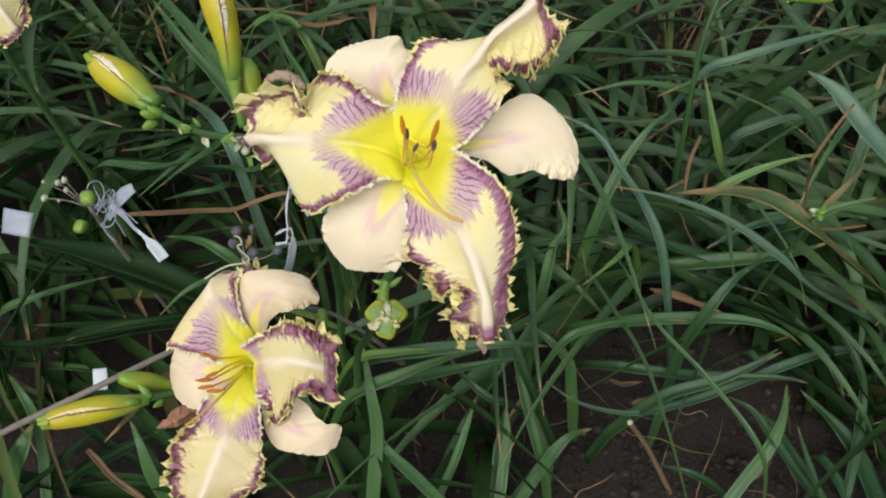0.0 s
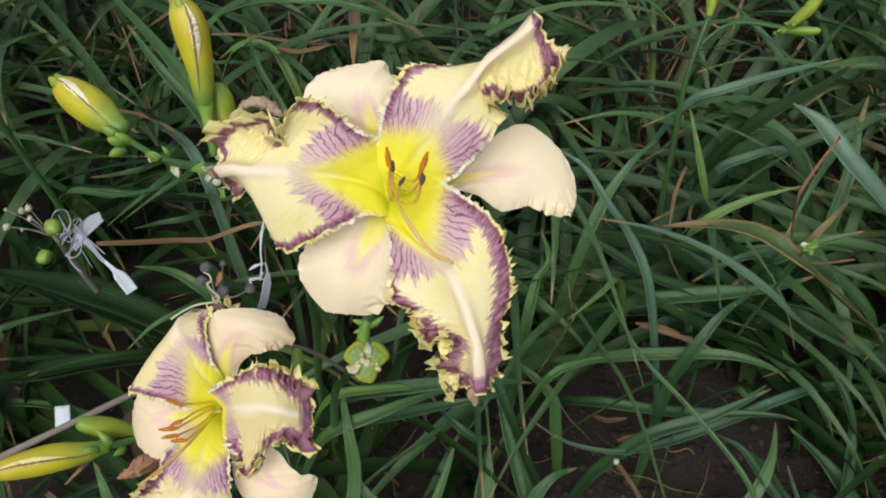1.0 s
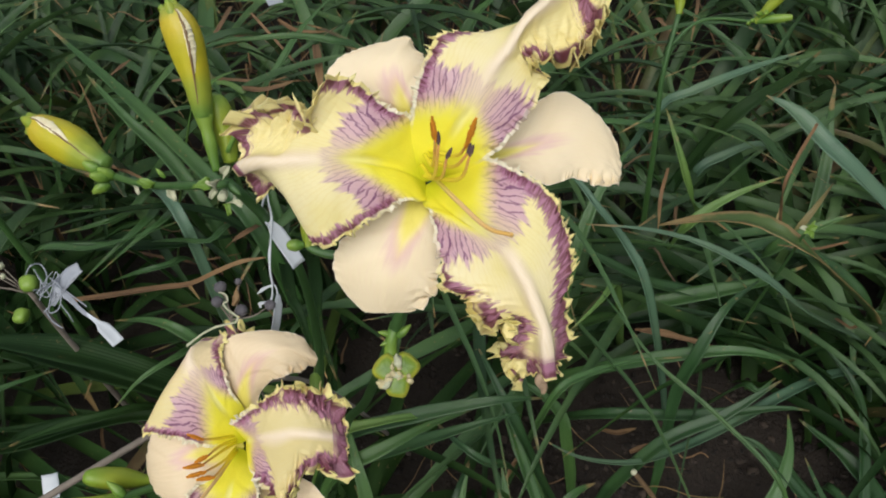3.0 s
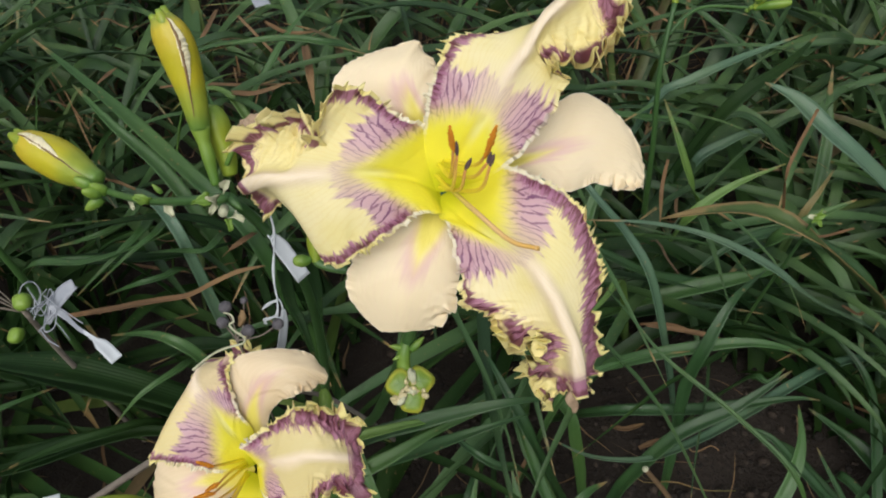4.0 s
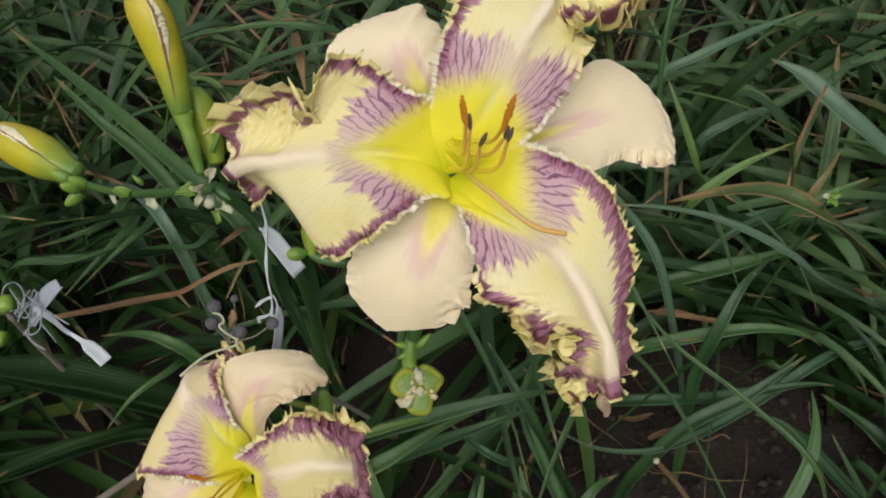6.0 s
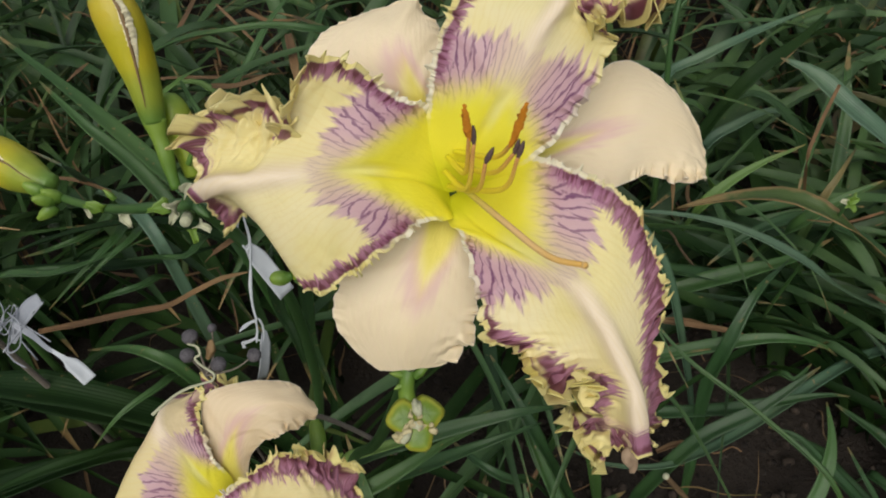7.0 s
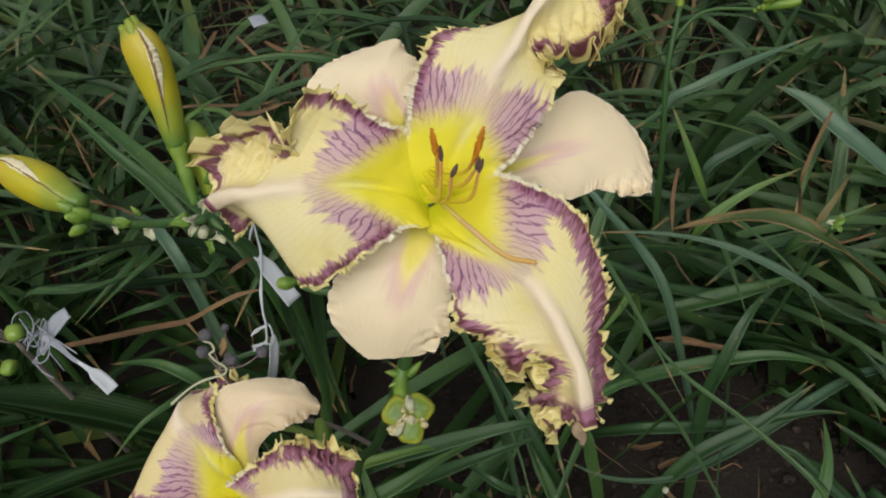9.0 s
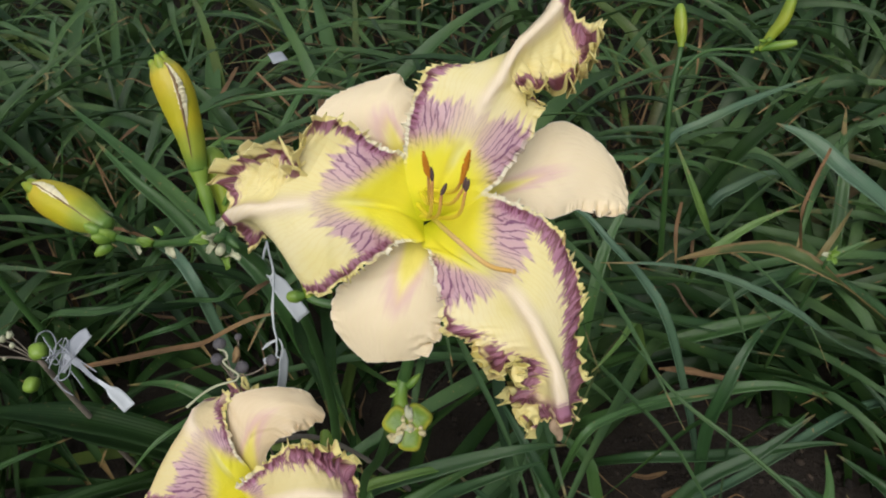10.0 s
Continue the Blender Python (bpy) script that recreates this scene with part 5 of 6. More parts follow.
def ribbon(points, widths, roll=0.5, mat=GREY_TAPE):
    """A flat strip of tape along a curve, a little cupped and rolling as it goes."""
    n, m = 22, 5
    c = smooth(points, n)
    tan = unit(np.gradient(c, axis=0))
    s = unit(np.cross(tan, np.tile(np.array([0.1, -0.66, 0.75]), (n, 1))))
    n2 = np.cross(s, tan)
    w = np.interp(np.linspace(0, 1, n), np.linspace(0, 1, len(widths)), widths)
    a = roll * np.sin(np.linspace(0.0, 2.6, n))
    pts = []
    for i in range(n):
        for j in range(m):
            q = (j - 2) / 2
            pts.append(c[i] + 0.5 * w[i] * q * (s[i] * math.cos(a[i]) + n2[i] * math.sin(a[i])) + n2[i] * w[i] * 0.10 * q * q)
    return mesh_of("strip", pts, grid_faces(n, m), {}, mat)


# tie and leaf-shaped tag hanging under the large flower
tie = tagged(empty("plant_tag", fork), "white plastic plant tag tied to a stalk", "plant tag", "plant tags")
tb = rooted(fork)
upper_cords = [
    [(0.0357, 0.501, 0.6393), (0.0365, 0.4941, 0.6331), (0.0376, 0.4883, 0.628), (0.0361, 0.4794, 0.6199), (0.0347, 0.4706, 0.6118), (0.0343, 0.465, 0.6067), (0.0351, 0.4599, 0.6022)],
    [(0.0359, 0.5003, 0.6386), (0.0332, 0.4957, 0.6343), (0.0323, 0.4913, 0.6303), (0.0341, 0.4863, 0.6259), (0.0364, 0.4853, 0.6252), (0.0373, 0.4888, 0.6284), (0.0367, 0.4934, 0.6325)],
    [(0.0361, 0.4794, 0.6199), (0.0343, 0.4729, 0.6138), (0.0342, 0.4661, 0.6077), (0.0348, 0.4615, 0.6036), (0.0346, 0.4558, 0.5985), (0.0336, 0.4521, 0.5951)]]
lower_cords = [
    [(0.0324, 0.4701, 0.5901), (0.0291, 0.4697, 0.5894), (0.0255, 0.4688, 0.5883), (0.0229, 0.467, 0.5865)],
    [(0.032, 0.4695, 0.5894), (0.0294, 0.4694, 0.5892), (0.0267, 0.4684, 0.588), (0.0236, 0.4674, 0.5869)],
    [(0.0319, 0.466, 0.5863), (0.0302, 0.4636, 0.584), (0.0274, 0.4626, 0.5829), (0.0248, 0.4623, 0.5824), (0.0233, 0.4609, 0.581)],
    [(0.0336, 0.4617, 0.5826), (0.0301, 0.4632, 0.5836), (0.0263, 0.463, 0.5832), (0.0233, 0.4627, 0.5827), (0.0248, 0.4606, 0.5809)],
    [(0.0331, 0.4705, 0.5904), (0.0345, 0.4679, 0.5883), (0.0347, 0.4639, 0.5846), (0.0336, 0.4617, 0.5826)]]
for k, rows in enumerate(upper_cords + lower_cords):
    o = part("string", string(rows, 0.00052 if k != 1 else 0.00075, k, TAPE), tie)
    o.matrix_parent_inverse = tb
o = thicken(part("card", swing_tag((0.0360, 0.4867, 0.6264), (0.0498, 0.4737, 0.6019), 0.0092, 24, 3), tie, "small white card tag"))
o.matrix_parent_inverse = tb
o = thicken(part("card", swing_tag((0.0350, 0.4655, 0.5861), (0.0293, 0.4518, 0.5650), 0.0068, 52, 4), tie, "small white card tag"))
o.matrix_parent_inverse = tb

# tag by the seed heads beside the lower flower
HEAD = (0.021, 0.417, 0.640)
wire = tagged(empty("wire_tie", HEAD), "pale twisted wire tie by dry seed heads", "wire tie")
o = part("wire", tube("wire", [(0.0216, 0.4111, 0.6542), (0.0249, 0.4098, 0.6534), (0.0257, 0.4075, 0.6513), (0.0235, 0.4067, 0.6504), (0.0254, 0.4045, 0.6486), (0.0285, 0.4024, 0.6469), (0.0300, 0.4010, 0.6458), (0.0290, 0.3995, 0.6444), (0.0259, 0.3992, 0.6439), (0.0186, 0.3986, 0.6427), (0.0119, 0.3967, 0.6405), (0.0044, 0.3933, 0.6369)], [0.0004, 0.0005, 0.0005, 0.0005, 0.0006, 0.0005, 0.0007], SHRED, 7, 80), wire)
o.matrix_parent_inverse = rooted(HEAD)
o = part("dry_scale", tube("dry_scale", [(0.0292, 0.4145, 0.6504), (0.0289, 0.4117, 0.6479), (0.0269, 0.4091, 0.6454)], [0.0007, 0.0019, 0.0008], SEAM, 10, 14, 0.3, 3), wire)
o.matrix_parent_inverse = rooted(HEAD)

heads = tagged(empty("seed_heads", (-0.02, 0.52, 0.0)), "thin dry stalk with round grey seed heads", "seed heads")
hb = rooted((-0.02, 0.52, 0.0))
NODE = (0.0231, 0.4093, 0.6347)
o = part("stalk", tube("stalk", [NODE, (0.014, 0.440, 0.560), (0.004, 0.475, 0.36), (-0.02, 0.52, -0.01)], [0.0006, 0.0008, 0.0010, 0.0013], TWIG, 6, 24), heads)
o.matrix_parent_inverse = hb
for k, p in enumerate([(0.0213, 0.4166, 0.6517), (0.0193, 0.4114, 0.6468), (0.0308, 0.4070, 0.6438), (0.0303, 0.4178, 0.6534), (0.0451, 0.4076, 0.6455)]):
    o = part("seed_head", ball("seed_head", p, (0.0031, 0.0029, 0.0031, 0.0018, 0.0028)[k], SEED, (1, 1, 0.9), 0.07, k, 12, 18), heads)
    o.matrix_parent_inverse = hb
    o = part("seed_stalk", tube("seed_stalk", [p, (0.5 * (p[0] + NODE[0]) + 0.001, 0.5 * (p[1] + NODE[1]), 0.5 * (p[2] + NODE[2]) - 0.003), NODE], [0.0003, 0.0004, 0.0005], TWIG, 5, 8), heads)
    o.matrix_parent_inverse = hb

# capsule cluster wrapped in white tape
caps = tagged(empty("capsule_stalk", (-0.30, 0.80, 0.0)), "dry stalk with two green capsules", "seed stalk")
cb = rooted((-0.30, 0.80, 0.0))


def cap_part(name, me, note=""):
    ob = part(name, me, caps, note)
    ob.matrix_parent_inverse = cb
    return ob


cap_part("stalk", tube("stalk", [(-0.2583, 0.6848, 0.3691), (-0.2637, 0.7037, 0.2715), (-0.2745, 0.7647, -0.0266), (-0.30, 0.80, -0.02)], [0.0027, 0.0033, 0.0041, 0.0054], TWIG, 8, 26))
cap_part("capsule", blob("capsule", (-0.2569, 0.6888, 0.3758), (Vector((0.0080, 0.002, 0.0)), Vector((-0.002, 0.0075, 0.004)), Vector((0.001, -0.005, 0.0080))), GREEN_BUD, 0.05, 1, 12, 18, 0.75), "round green seed capsule")
cap_part("capsule", blob("capsule", (-0.2651, 0.6644, 0.3569), (Vector((0.0072, -0.002, 0.001)), Vector((0.002, 0.0070, 0.003)), Vector((0.0, -0.004, 0.0070))), GREEN_BUD, 0.05, 2, 12, 18, 0.75), "round green seed capsule")
CAP, KNOT = (-0.2908, 0.6902, 0.3867), (-0.2610, 0.6848, 0.3663)
for k in range(9):
    a = k * 0.9
    p = (CAP[0] + 0.013 * math.cos(a), CAP[1] + 0.016 * math.sin(a), CAP[2] + 0.006 * math.sin(3 * a))
    cap_part("dry_bud", ball("dry_bud", p, 0.0016 + 0.0008 * (k % 3), SHRED, (1, 1.3, 1.2), 0.22, k, 7, 9))
    cap_part("twiglet", tube("twiglet", [p, (0.5 * (p[0] + KNOT[0]), 0.5 * (p[1] + KNOT[1]), 0.5 * (p[2] + KNOT[2]) + 0.004), KNOT], [0.0004, 0.0006, 0.0008], TWIG, 5, 8))

wrap = tagged(empty("plant_tag", (-0.245, 0.685, 0.373)), "white plastic tape tag knotted round a stalk", "plant tag", "plant tags")
wb = rooted((-0.245, 0.685, 0.373))


def wrapped(k, *rows):
    """A cord through all the places."""
    part("string", string(rows, 0.0007, 20 + k), wrap).matrix_parent_inverse = wb


wrapped(0, (-0.2393, 0.659, 0.365), (-0.2014, 0.6888, 0.388))
wrapped(1, (-0.23, 0.68, 0.379), (-0.219, 0.674, 0.379), (-0.21, 0.669, 0.372), (-0.2, 0.663, 0.3645))
wrapped(2, (-0.261, 0.6915, 0.3785), (-0.2488, 0.6915, 0.3962), (-0.2434, 0.6997, 0.3894), (-0.2352, 0.6848, 0.3853), (-0.2434, 0.6685, 0.3718))
wrapped(3, (-0.2366, 0.6915, 0.3785), (-0.2176, 0.6685, 0.3867), (-0.2203, 0.655, 0.3745), (-0.2285, 0.6509, 0.3745), (-0.2352, 0.678, 0.3704))
wrapped(4, (-0.2407, 0.6644, 0.3623), (-0.2352, 0.6577, 0.3528), (-0.2271, 0.6536, 0.346))
wrapped(5, (-0.2258, 0.6685, 0.3636), (-0.2163, 0.6563, 0.3636), (-0.2149, 0.655, 0.3528))
wrapped(6, (-0.242, 0.6848, 0.3989), (-0.2339, 0.6726, 0.3636))
o = thicken(part("strip", ribbon([(-0.2282, 0.6761, 0.3795), (-0.2163, 0.6704, 0.3706), (-0.2059, 0.6613, 0.3625), (-0.1996, 0.6569, 0.3586)], (0.004, 0.006, 0.004, 0.0035)), wrap, "white tape strip"))
o.matrix_parent_inverse = wb
o = thicken(part("strip", ribbon([(-0.2007, 0.6578, 0.3594), (-0.1912, 0.6516, 0.3539), (-0.1807, 0.6437, 0.3469), (-0.1719, 0.6351, 0.3392)], (0.003, 0.0035, 0.0050, 0.0120, 0.0125, 0.0125, 0.0120), 0.5, TAPE), wrap, "small white tag on a strip of tape"))
o.matrix_parent_inverse = wb
o = thicken(part("strip", ribbon([(-0.2340, 0.6688, 0.3630), (-0.2258, 0.6804, 0.3743), (-0.2157, 0.6895, 0.3833), (-0.2053, 0.6933, 0.3874)], (0.004, 0.013, 0.016, 0.012)), wrap, "white tape strip"))
o.matrix_parent_inverse = wb
for k in range(5):
    a = 1.3 * k
    rows = [(-0.236 + 0.010 * math.cos(a + q), 0.684 + 0.012 * math.sin(a + 1.3 * q), 0.376 + 0.007 * math.sin(2.1 * q + a)) for q in (0.0, 0.9, 1.9, 3.0, 4.2)]
    o = part("string", string(rows, 0.0006, 40 + k), wrap)
    o.matrix_parent_inverse = wb


def card(at, size, label, seed, mat=GREY_TAPE):
    """A small bent white tag."""
    root = tagged(empty("plant_tag", at), label, "plant tag", "plant tags")
    rng = np.random.RandomState(seed)
    nx, ny = 9, 7
    pts = []
    for j in range(ny):
        for i in range(nx):
            x, y = (i / (nx - 1) - 0.5) * size[0], (j / (ny - 1) - 0.5) * size[1]
            pts.append((x + rng.uniform(-1, 1) * 0.0003, y + rng.uniform(-1, 1) * 0.0003, 0.12 * size[0] * math.sin(2.4 * i / nx + 0.8 * j / ny)))
    thicken(part("card", mesh_of("card", pts, grid_faces(ny, nx), {}, mat), root))
    return root


card(pose(-0.347, 0.681, 0.343, 40, 5, -8), (0.034, 0.028), "small square white tag hanging in the bed", 2)
card(pose(-0.277, 0.571, 0.191, 35, 8, 12), (0.016, 0.025), "crumpled white scrap tag", 3, TAPE)
card(pose(-0.070, 1.318, 0.318, 20, 10, 30), (0.026, 0.022), "pale scrap of tag among the leaves", 4)

stick = tagged(new("dry_stick", tube("dry_stick", [(-0.30, 0.20, 0.545), (-0.2370, 0.3208, 0.4836), (-0.1821, 0.3701, 0.4769), (-0.1272, 0.4003, 0.4836), (-0.0656, 0.4328, 0.4926), (-0.0253, 0.4653, 0.4814), (0.0262, 0.5437, 0.3739), (0.0934, 0.6781, -0.0069), (0.11, 0.64, -0.02)], [0.0020, 0.0024, 0.0024, 0.0022, 0.0020, 0.0020, 0.0025, 0.0029, 0.0034], TWIG, 8, 60)), "long grey dry stick leaning among stalks", "stick")


# ---- leaves told apart one by one ----
def clump(base, label):
    return tagged(empty("daylily_clump", base), label, "foliage", "daylily clumps")


clumps = {
    "right": ((0.45, 0.70, 0.0), clump((0.45, 0.70, 0.0), "clump of long arching strap leaves")),
    "left": ((-0.12, 0.75, 0.0), clump((-0.12, 0.75, 0.0), "clump of dark arching strap leaves")),
    "near": ((0.12, 0.62, 0.0), clump((0.12, 0.62, 0.0), "clump of green strap leaves under the flowers")),
}
grown = []


def strap_leaf(look_of, width, *rows, taper=3.2):
    """One long leaf through the given places, rooted in the soil; width in millimetres."""
    k = len(grown)
    rng = np.random.RandomState(100 + k)
    pts = [np.array(p) for p in rows]
    if look_of != "brown":
        if pts[0][2] < pts[-1][2]:
            pts = pts[::-1]
        d = pts[-1] - pts[-2]
        d[2] = 0
        step = pts[-1] + unit(d) * 0.35 * pts[-1][2]
        pts.append(np.array([0.5 * (step[0] + pts[-1][0]), 0.5 * (step[1] + pts[-1][1]), pts[-1][2] * 0.55]))
        pts.append(np.array([step[0], step[1], -0.01]))
        pts = pts[::-1]
    where = "left" if rows[1][0] < 0.03 else "near" if rows[1][0] < 0.26 else "right"
    base, root = clumps[where]
    # shade over this clump is put into the colour of its dark leaves
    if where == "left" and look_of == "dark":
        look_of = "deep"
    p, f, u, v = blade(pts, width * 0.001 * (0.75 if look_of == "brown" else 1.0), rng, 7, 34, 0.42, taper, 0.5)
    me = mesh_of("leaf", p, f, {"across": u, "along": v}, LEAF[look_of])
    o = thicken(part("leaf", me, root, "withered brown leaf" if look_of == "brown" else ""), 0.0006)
    o.matrix_parent_inverse = rooted(base)
    grown.append(o)


strap_leaf("pale", 12.8, (0.314, 0.764, 0.320), (0.376, 0.739, 0.329), (0.432, 0.707, 0.330), (0.493, 0.675, 0.304), (0.548, 0.662, 0.255), (0.681, 0.703, 0.124))
strap_leaf("tan", 22.0, (0.384, 0.735, 0.339), (0.428, 0.714, 0.363), (0.461, 0.680, 0.388), (0.493, 0.655, 0.381), (0.548, 0.662, 0.323), (0.680, 0.717, 0.164), taper=7.0)
strap_leaf("pale", 29.0, (0.575, 0.931, 0.353), (0.602, 0.905, 0.344), (0.629, 0.867, 0.325), (0.673, 0.827, 0.291), (0.771, 0.784, 0.190), taper=9.0)
strap_leaf("bright", 19.0, (0.449, 0.930, 0.345), (0.460, 0.890, 0.308), (0.476, 0.863, 0.258), (0.495, 0.858, 0.213))
strap_leaf("bright", 13.6, (0.589, 0.855, 0.284), (0.529, 0.856, 0.255), (0.478, 0.843, 0.226), (0.458, 0.856, 0.142))
strap_leaf("green", 15.0, (0.546, 0.632, 0.187), (0.517, 0.633, 0.214), (0.472, 0.644, 0.221), (0.409, 0.658, 0.202), (0.338, 0.672, 0.170), (0.244, 0.718, 0.071))
strap_leaf("dark", 13.4, (0.511, 0.713, 0.258), (0.458, 0.674, 0.261), (0.426, 0.646, 0.220), (0.410, 0.635, 0.155), (0.403, 0.612, 0.074))
strap_leaf("green", 6.2, (0.315, 0.682, 0.300), (0.328, 0.649, 0.298), (0.356, 0.598, 0.280), (0.407, 0.541, 0.259), (0.453, 0.477, 0.229))
strap_leaf("pale", 14.0, (0.250, 0.619, 0.115), (0.287, 0.592, 0.112), (0.329, 0.580, 0.110), (0.368, 0.579, 0.110), (0.431, 0.594, 0.115), (0.497, 0.618, 0.120), (0.550, 0.639, 0.125), (0.606, 0.659, 0.125), (0.660, 0.672, 0.110), (0.685, 0.671, 0.080))
strap_leaf("dark", 15.2, (0.570, 0.613, 0.130), (0.534, 0.618, 0.133), (0.444, 0.625, 0.120), (0.335, 0.641, 0.115), (0.272, 0.683, 0.041))
strap_leaf("dark", 15.8, (0.517, 0.616, 0.198), (0.454, 0.598, 0.164), (0.389, 0.588, 0.137), (0.338, 0.575, 0.074))
strap_leaf("green", 20.7, (0.627, 0.796, 0.179), (0.559, 0.772, 0.180), (0.460, 0.773, 0.161), (0.390, 0.780, 0.136), (0.303, 0.809, 0.049))
strap_leaf("dark", 24.9, (0.725, 0.790, 0.071), (0.630, 0.796, 0.098), (0.512, 0.787, 0.109), (0.395, 0.800, 0.087), (0.291, 0.768, 0.084))
strap_leaf("brown", 10.1, (0.385, 0.712, 0.182), (0.435, 0.697, 0.178), (0.479, 0.687, 0.165))
strap_leaf("brown", 10.0, (-0.2788, 0.7691, 0.2558), (-0.2190, 0.7562, 0.2744), (-0.1601, 0.7424, 0.2946), (-0.1242, 0.7342, 0.3066), (-0.0942, 0.7335, 0.3215), (-0.0652, 0.7323, 0.3350), (-0.0359, 0.7290, 0.3443), taper=8.0)
strap_leaf("dark", 36.9, (-0.421, 0.749, 0.229), (-0.319, 0.718, 0.243), (-0.235, 0.697, 0.230), (-0.144, 0.679, 0.182), (-0.081, 0.702, 0.067))
strap_leaf("dark", 18.6, (-0.408, 0.667, 0.155), (-0.287, 0.665, 0.161), (-0.194, 0.674, 0.157), (-0.134, 0.716, 0.072))
strap_leaf("dark", 17.3, (-0.386, 0.911, 0.199), (-0.272, 0.869, 0.240), (-0.165, 0.844, 0.259), (-0.086, 0.885, 0.230))
strap_leaf("green", 18.0, (-0.338, 1.122, 0.405), (-0.229, 1.006, 0.374), (-0.130, 0.892, 0.343), (-0.067, 0.832, 0.292))
strap_leaf("green", 13.4, (0.095, 1.099, 0.342), (0.012, 1.122, 0.358), (-0.053, 1.129, 0.361), (-0.147, 1.147, 0.344), (-0.265, 1.180, 0.259))
strap_leaf("pale", 13.9, (-0.259, 0.905, 0.388), (-0.218, 0.871, 0.387), (-0.270, 1.023, 0.224), (-0.162, 0.860, 0.312))
strap_leaf("dark", 16.0, (0.029, 0.586, 0.209), (0.109, 0.586, 0.241), (0.194, 0.585, 0.258), (0.242, 0.598, 0.233))
strap_leaf("dark", 14.4, (0.031, 0.589, 0.144), (0.104, 0.580, 0.194), (0.172, 0.579, 0.225), (0.219, 0.595, 0.214))
strap_leaf("dark", 10.4, (0.204, 0.573, 0.140), (0.180, 0.568, 0.161), (0.154, 0.584, 0.174), (0.126, 0.629, 0.159))
strap_leaf("dark", 15.1, (0.183, 0.672, 0.229), (0.198, 0.629, 0.217), (0.220, 0.593, 0.172), (0.248, 0.572, 0.087))
strap_leaf("pale", 14.3, (0.475, 1.010, 0.284), (0.513, 1.007, 0.310), (0.581, 1.021, 0.327), (0.682, 1.052, 0.334))
strap_leaf("deep", 19.0, (0.686, 1.024, 0.349), (0.627, 0.983, 0.336), (0.567, 0.961, 0.312), (0.523, 0.960, 0.241))
strap_leaf("pale", 15.2, (0.536, 0.978, 0.190), (0.569, 0.983, 0.210), (0.624, 0.992, 0.222), (0.669, 0.987, 0.193))
strap_leaf("brown", 5.1, (0.614, 0.869, 0.353), (0.577, 0.829, 0.328), (0.565, 0.811, 0.297), (0.598, 0.823, 0.188))
strap_leaf("brownmid", 11.0, (0.676, 0.878, 0.243), (0.645, 0.850, 0.229), (0.625, 0.837, 0.202))
strap_leaf("brown", 4.6, (0.605, 0.723, 0.300), (0.559, 0.714, 0.303), (0.525, 0.728, 0.300))
strap_leaf("brown", 7.0, (-0.115, 1.345, 0.283), (-0.084, 1.306, 0.263), (-0.050, 1.278, 0.225), (-0.012, 1.268, 0.151))
strap_leaf("brown", 10.1, (-0.238, 1.230, 0.239), (-0.169, 1.218, 0.245), (-0.089, 1.215, 0.234), (-0.019, 1.254, 0.206))
strap_leaf("green", 19.6, (0.641, 0.779, 0.286), (0.589, 0.775, 0.265), (0.554, 0.784, 0.217), (0.555, 0.826, 0.120))
strap_leaf("dark", 14.5, (0.001, 0.672, 0.218), (-0.010, 0.705, 0.274), (-0.022, 0.735, 0.274), (-0.052, 0.878, 0.200))
strap_leaf("dark", 16.1, (0.024, 0.649, 0.225), (0.007, 0.705, 0.249), (0.001, 0.772, 0.242), (-0.016, 0.888, 0.170))
strap_leaf("dark", 19.5, (-0.062, 0.756, 0.150), (-0.118, 0.759, 0.184), (-0.176, 0.762, 0.184), (-0.277, 0.786, 0.128))
strap_leaf("green", 17.0, (0.208, 0.671, 0.136), (0.225, 0.610, 0.108), (0.241, 0.576, 0.067), (0.253, 0.546, 0.035))
strap_leaf("green", 14.2, (0.222, 0.687, 0.148), (0.253, 0.661, 0.147), (0.280, 0.643, 0.119), (0.286, 0.625, 0.083))
strap_leaf("dark", 17.6, (0.286, 0.570, 0.065), (0.250, 0.534, 0.060), (0.218, 0.501, 0.034), (0.190, 0.464, 0.036))
strap_leaf("dark", 16.9, (0.199, 0.593, 0.088), (0.193, 0.544, 0.068), (0.189, 0.497, 0.037))
strap_leaf("dark", 17.0, (0.165, 0.611, 0.090), (0.147, 0.569, 0.079), (0.126, 0.533, 0.039), (0.113, 0.485, 0.031))
strap_leaf("green", 11.0, (0.265, 0.623, 0.200), (0.299, 0.637, 0.210), (0.351, 0.646, 0.215), (0.411, 0.650, 0.210))
strap_leaf("dark", 21.7, (0.587, 0.638, 0.067), (0.640, 0.582, 0.041), (0.654, 0.513, 0.037), (0.654, 0.454, 0.033))
strap_leaf("dark", 13.0, (0.616, 0.703, 0.143), (0.643, 0.649, 0.119), (0.654, 0.608, 0.074), (0.624, 0.515, 0.032))
strap_leaf("dark", 15.5, (0.488, 0.613, 0.090), (0.530, 0.580, 0.083), (0.560, 0.558, 0.052), (0.586, 0.506, 0.039))
strap_leaf("dark", 13.0, (0.604, 0.561, 0.031), (0.614, 0.529, 0.037), (0.616, 0.492, 0.039))
strap_leaf("pale", 13.0, (0.242, 0.840, 0.371), (0.298, 0.810, 0.360), (0.329, 0.774, 0.333), (0.359, 0.751, 0.297), (0.381, 0.721, 0.257))
strap_leaf("green", 14.5, (0.415, 0.920, 0.298), (0.382, 0.887, 0.295), (0.349, 0.855, 0.258), (0.323, 0.817, 0.208))
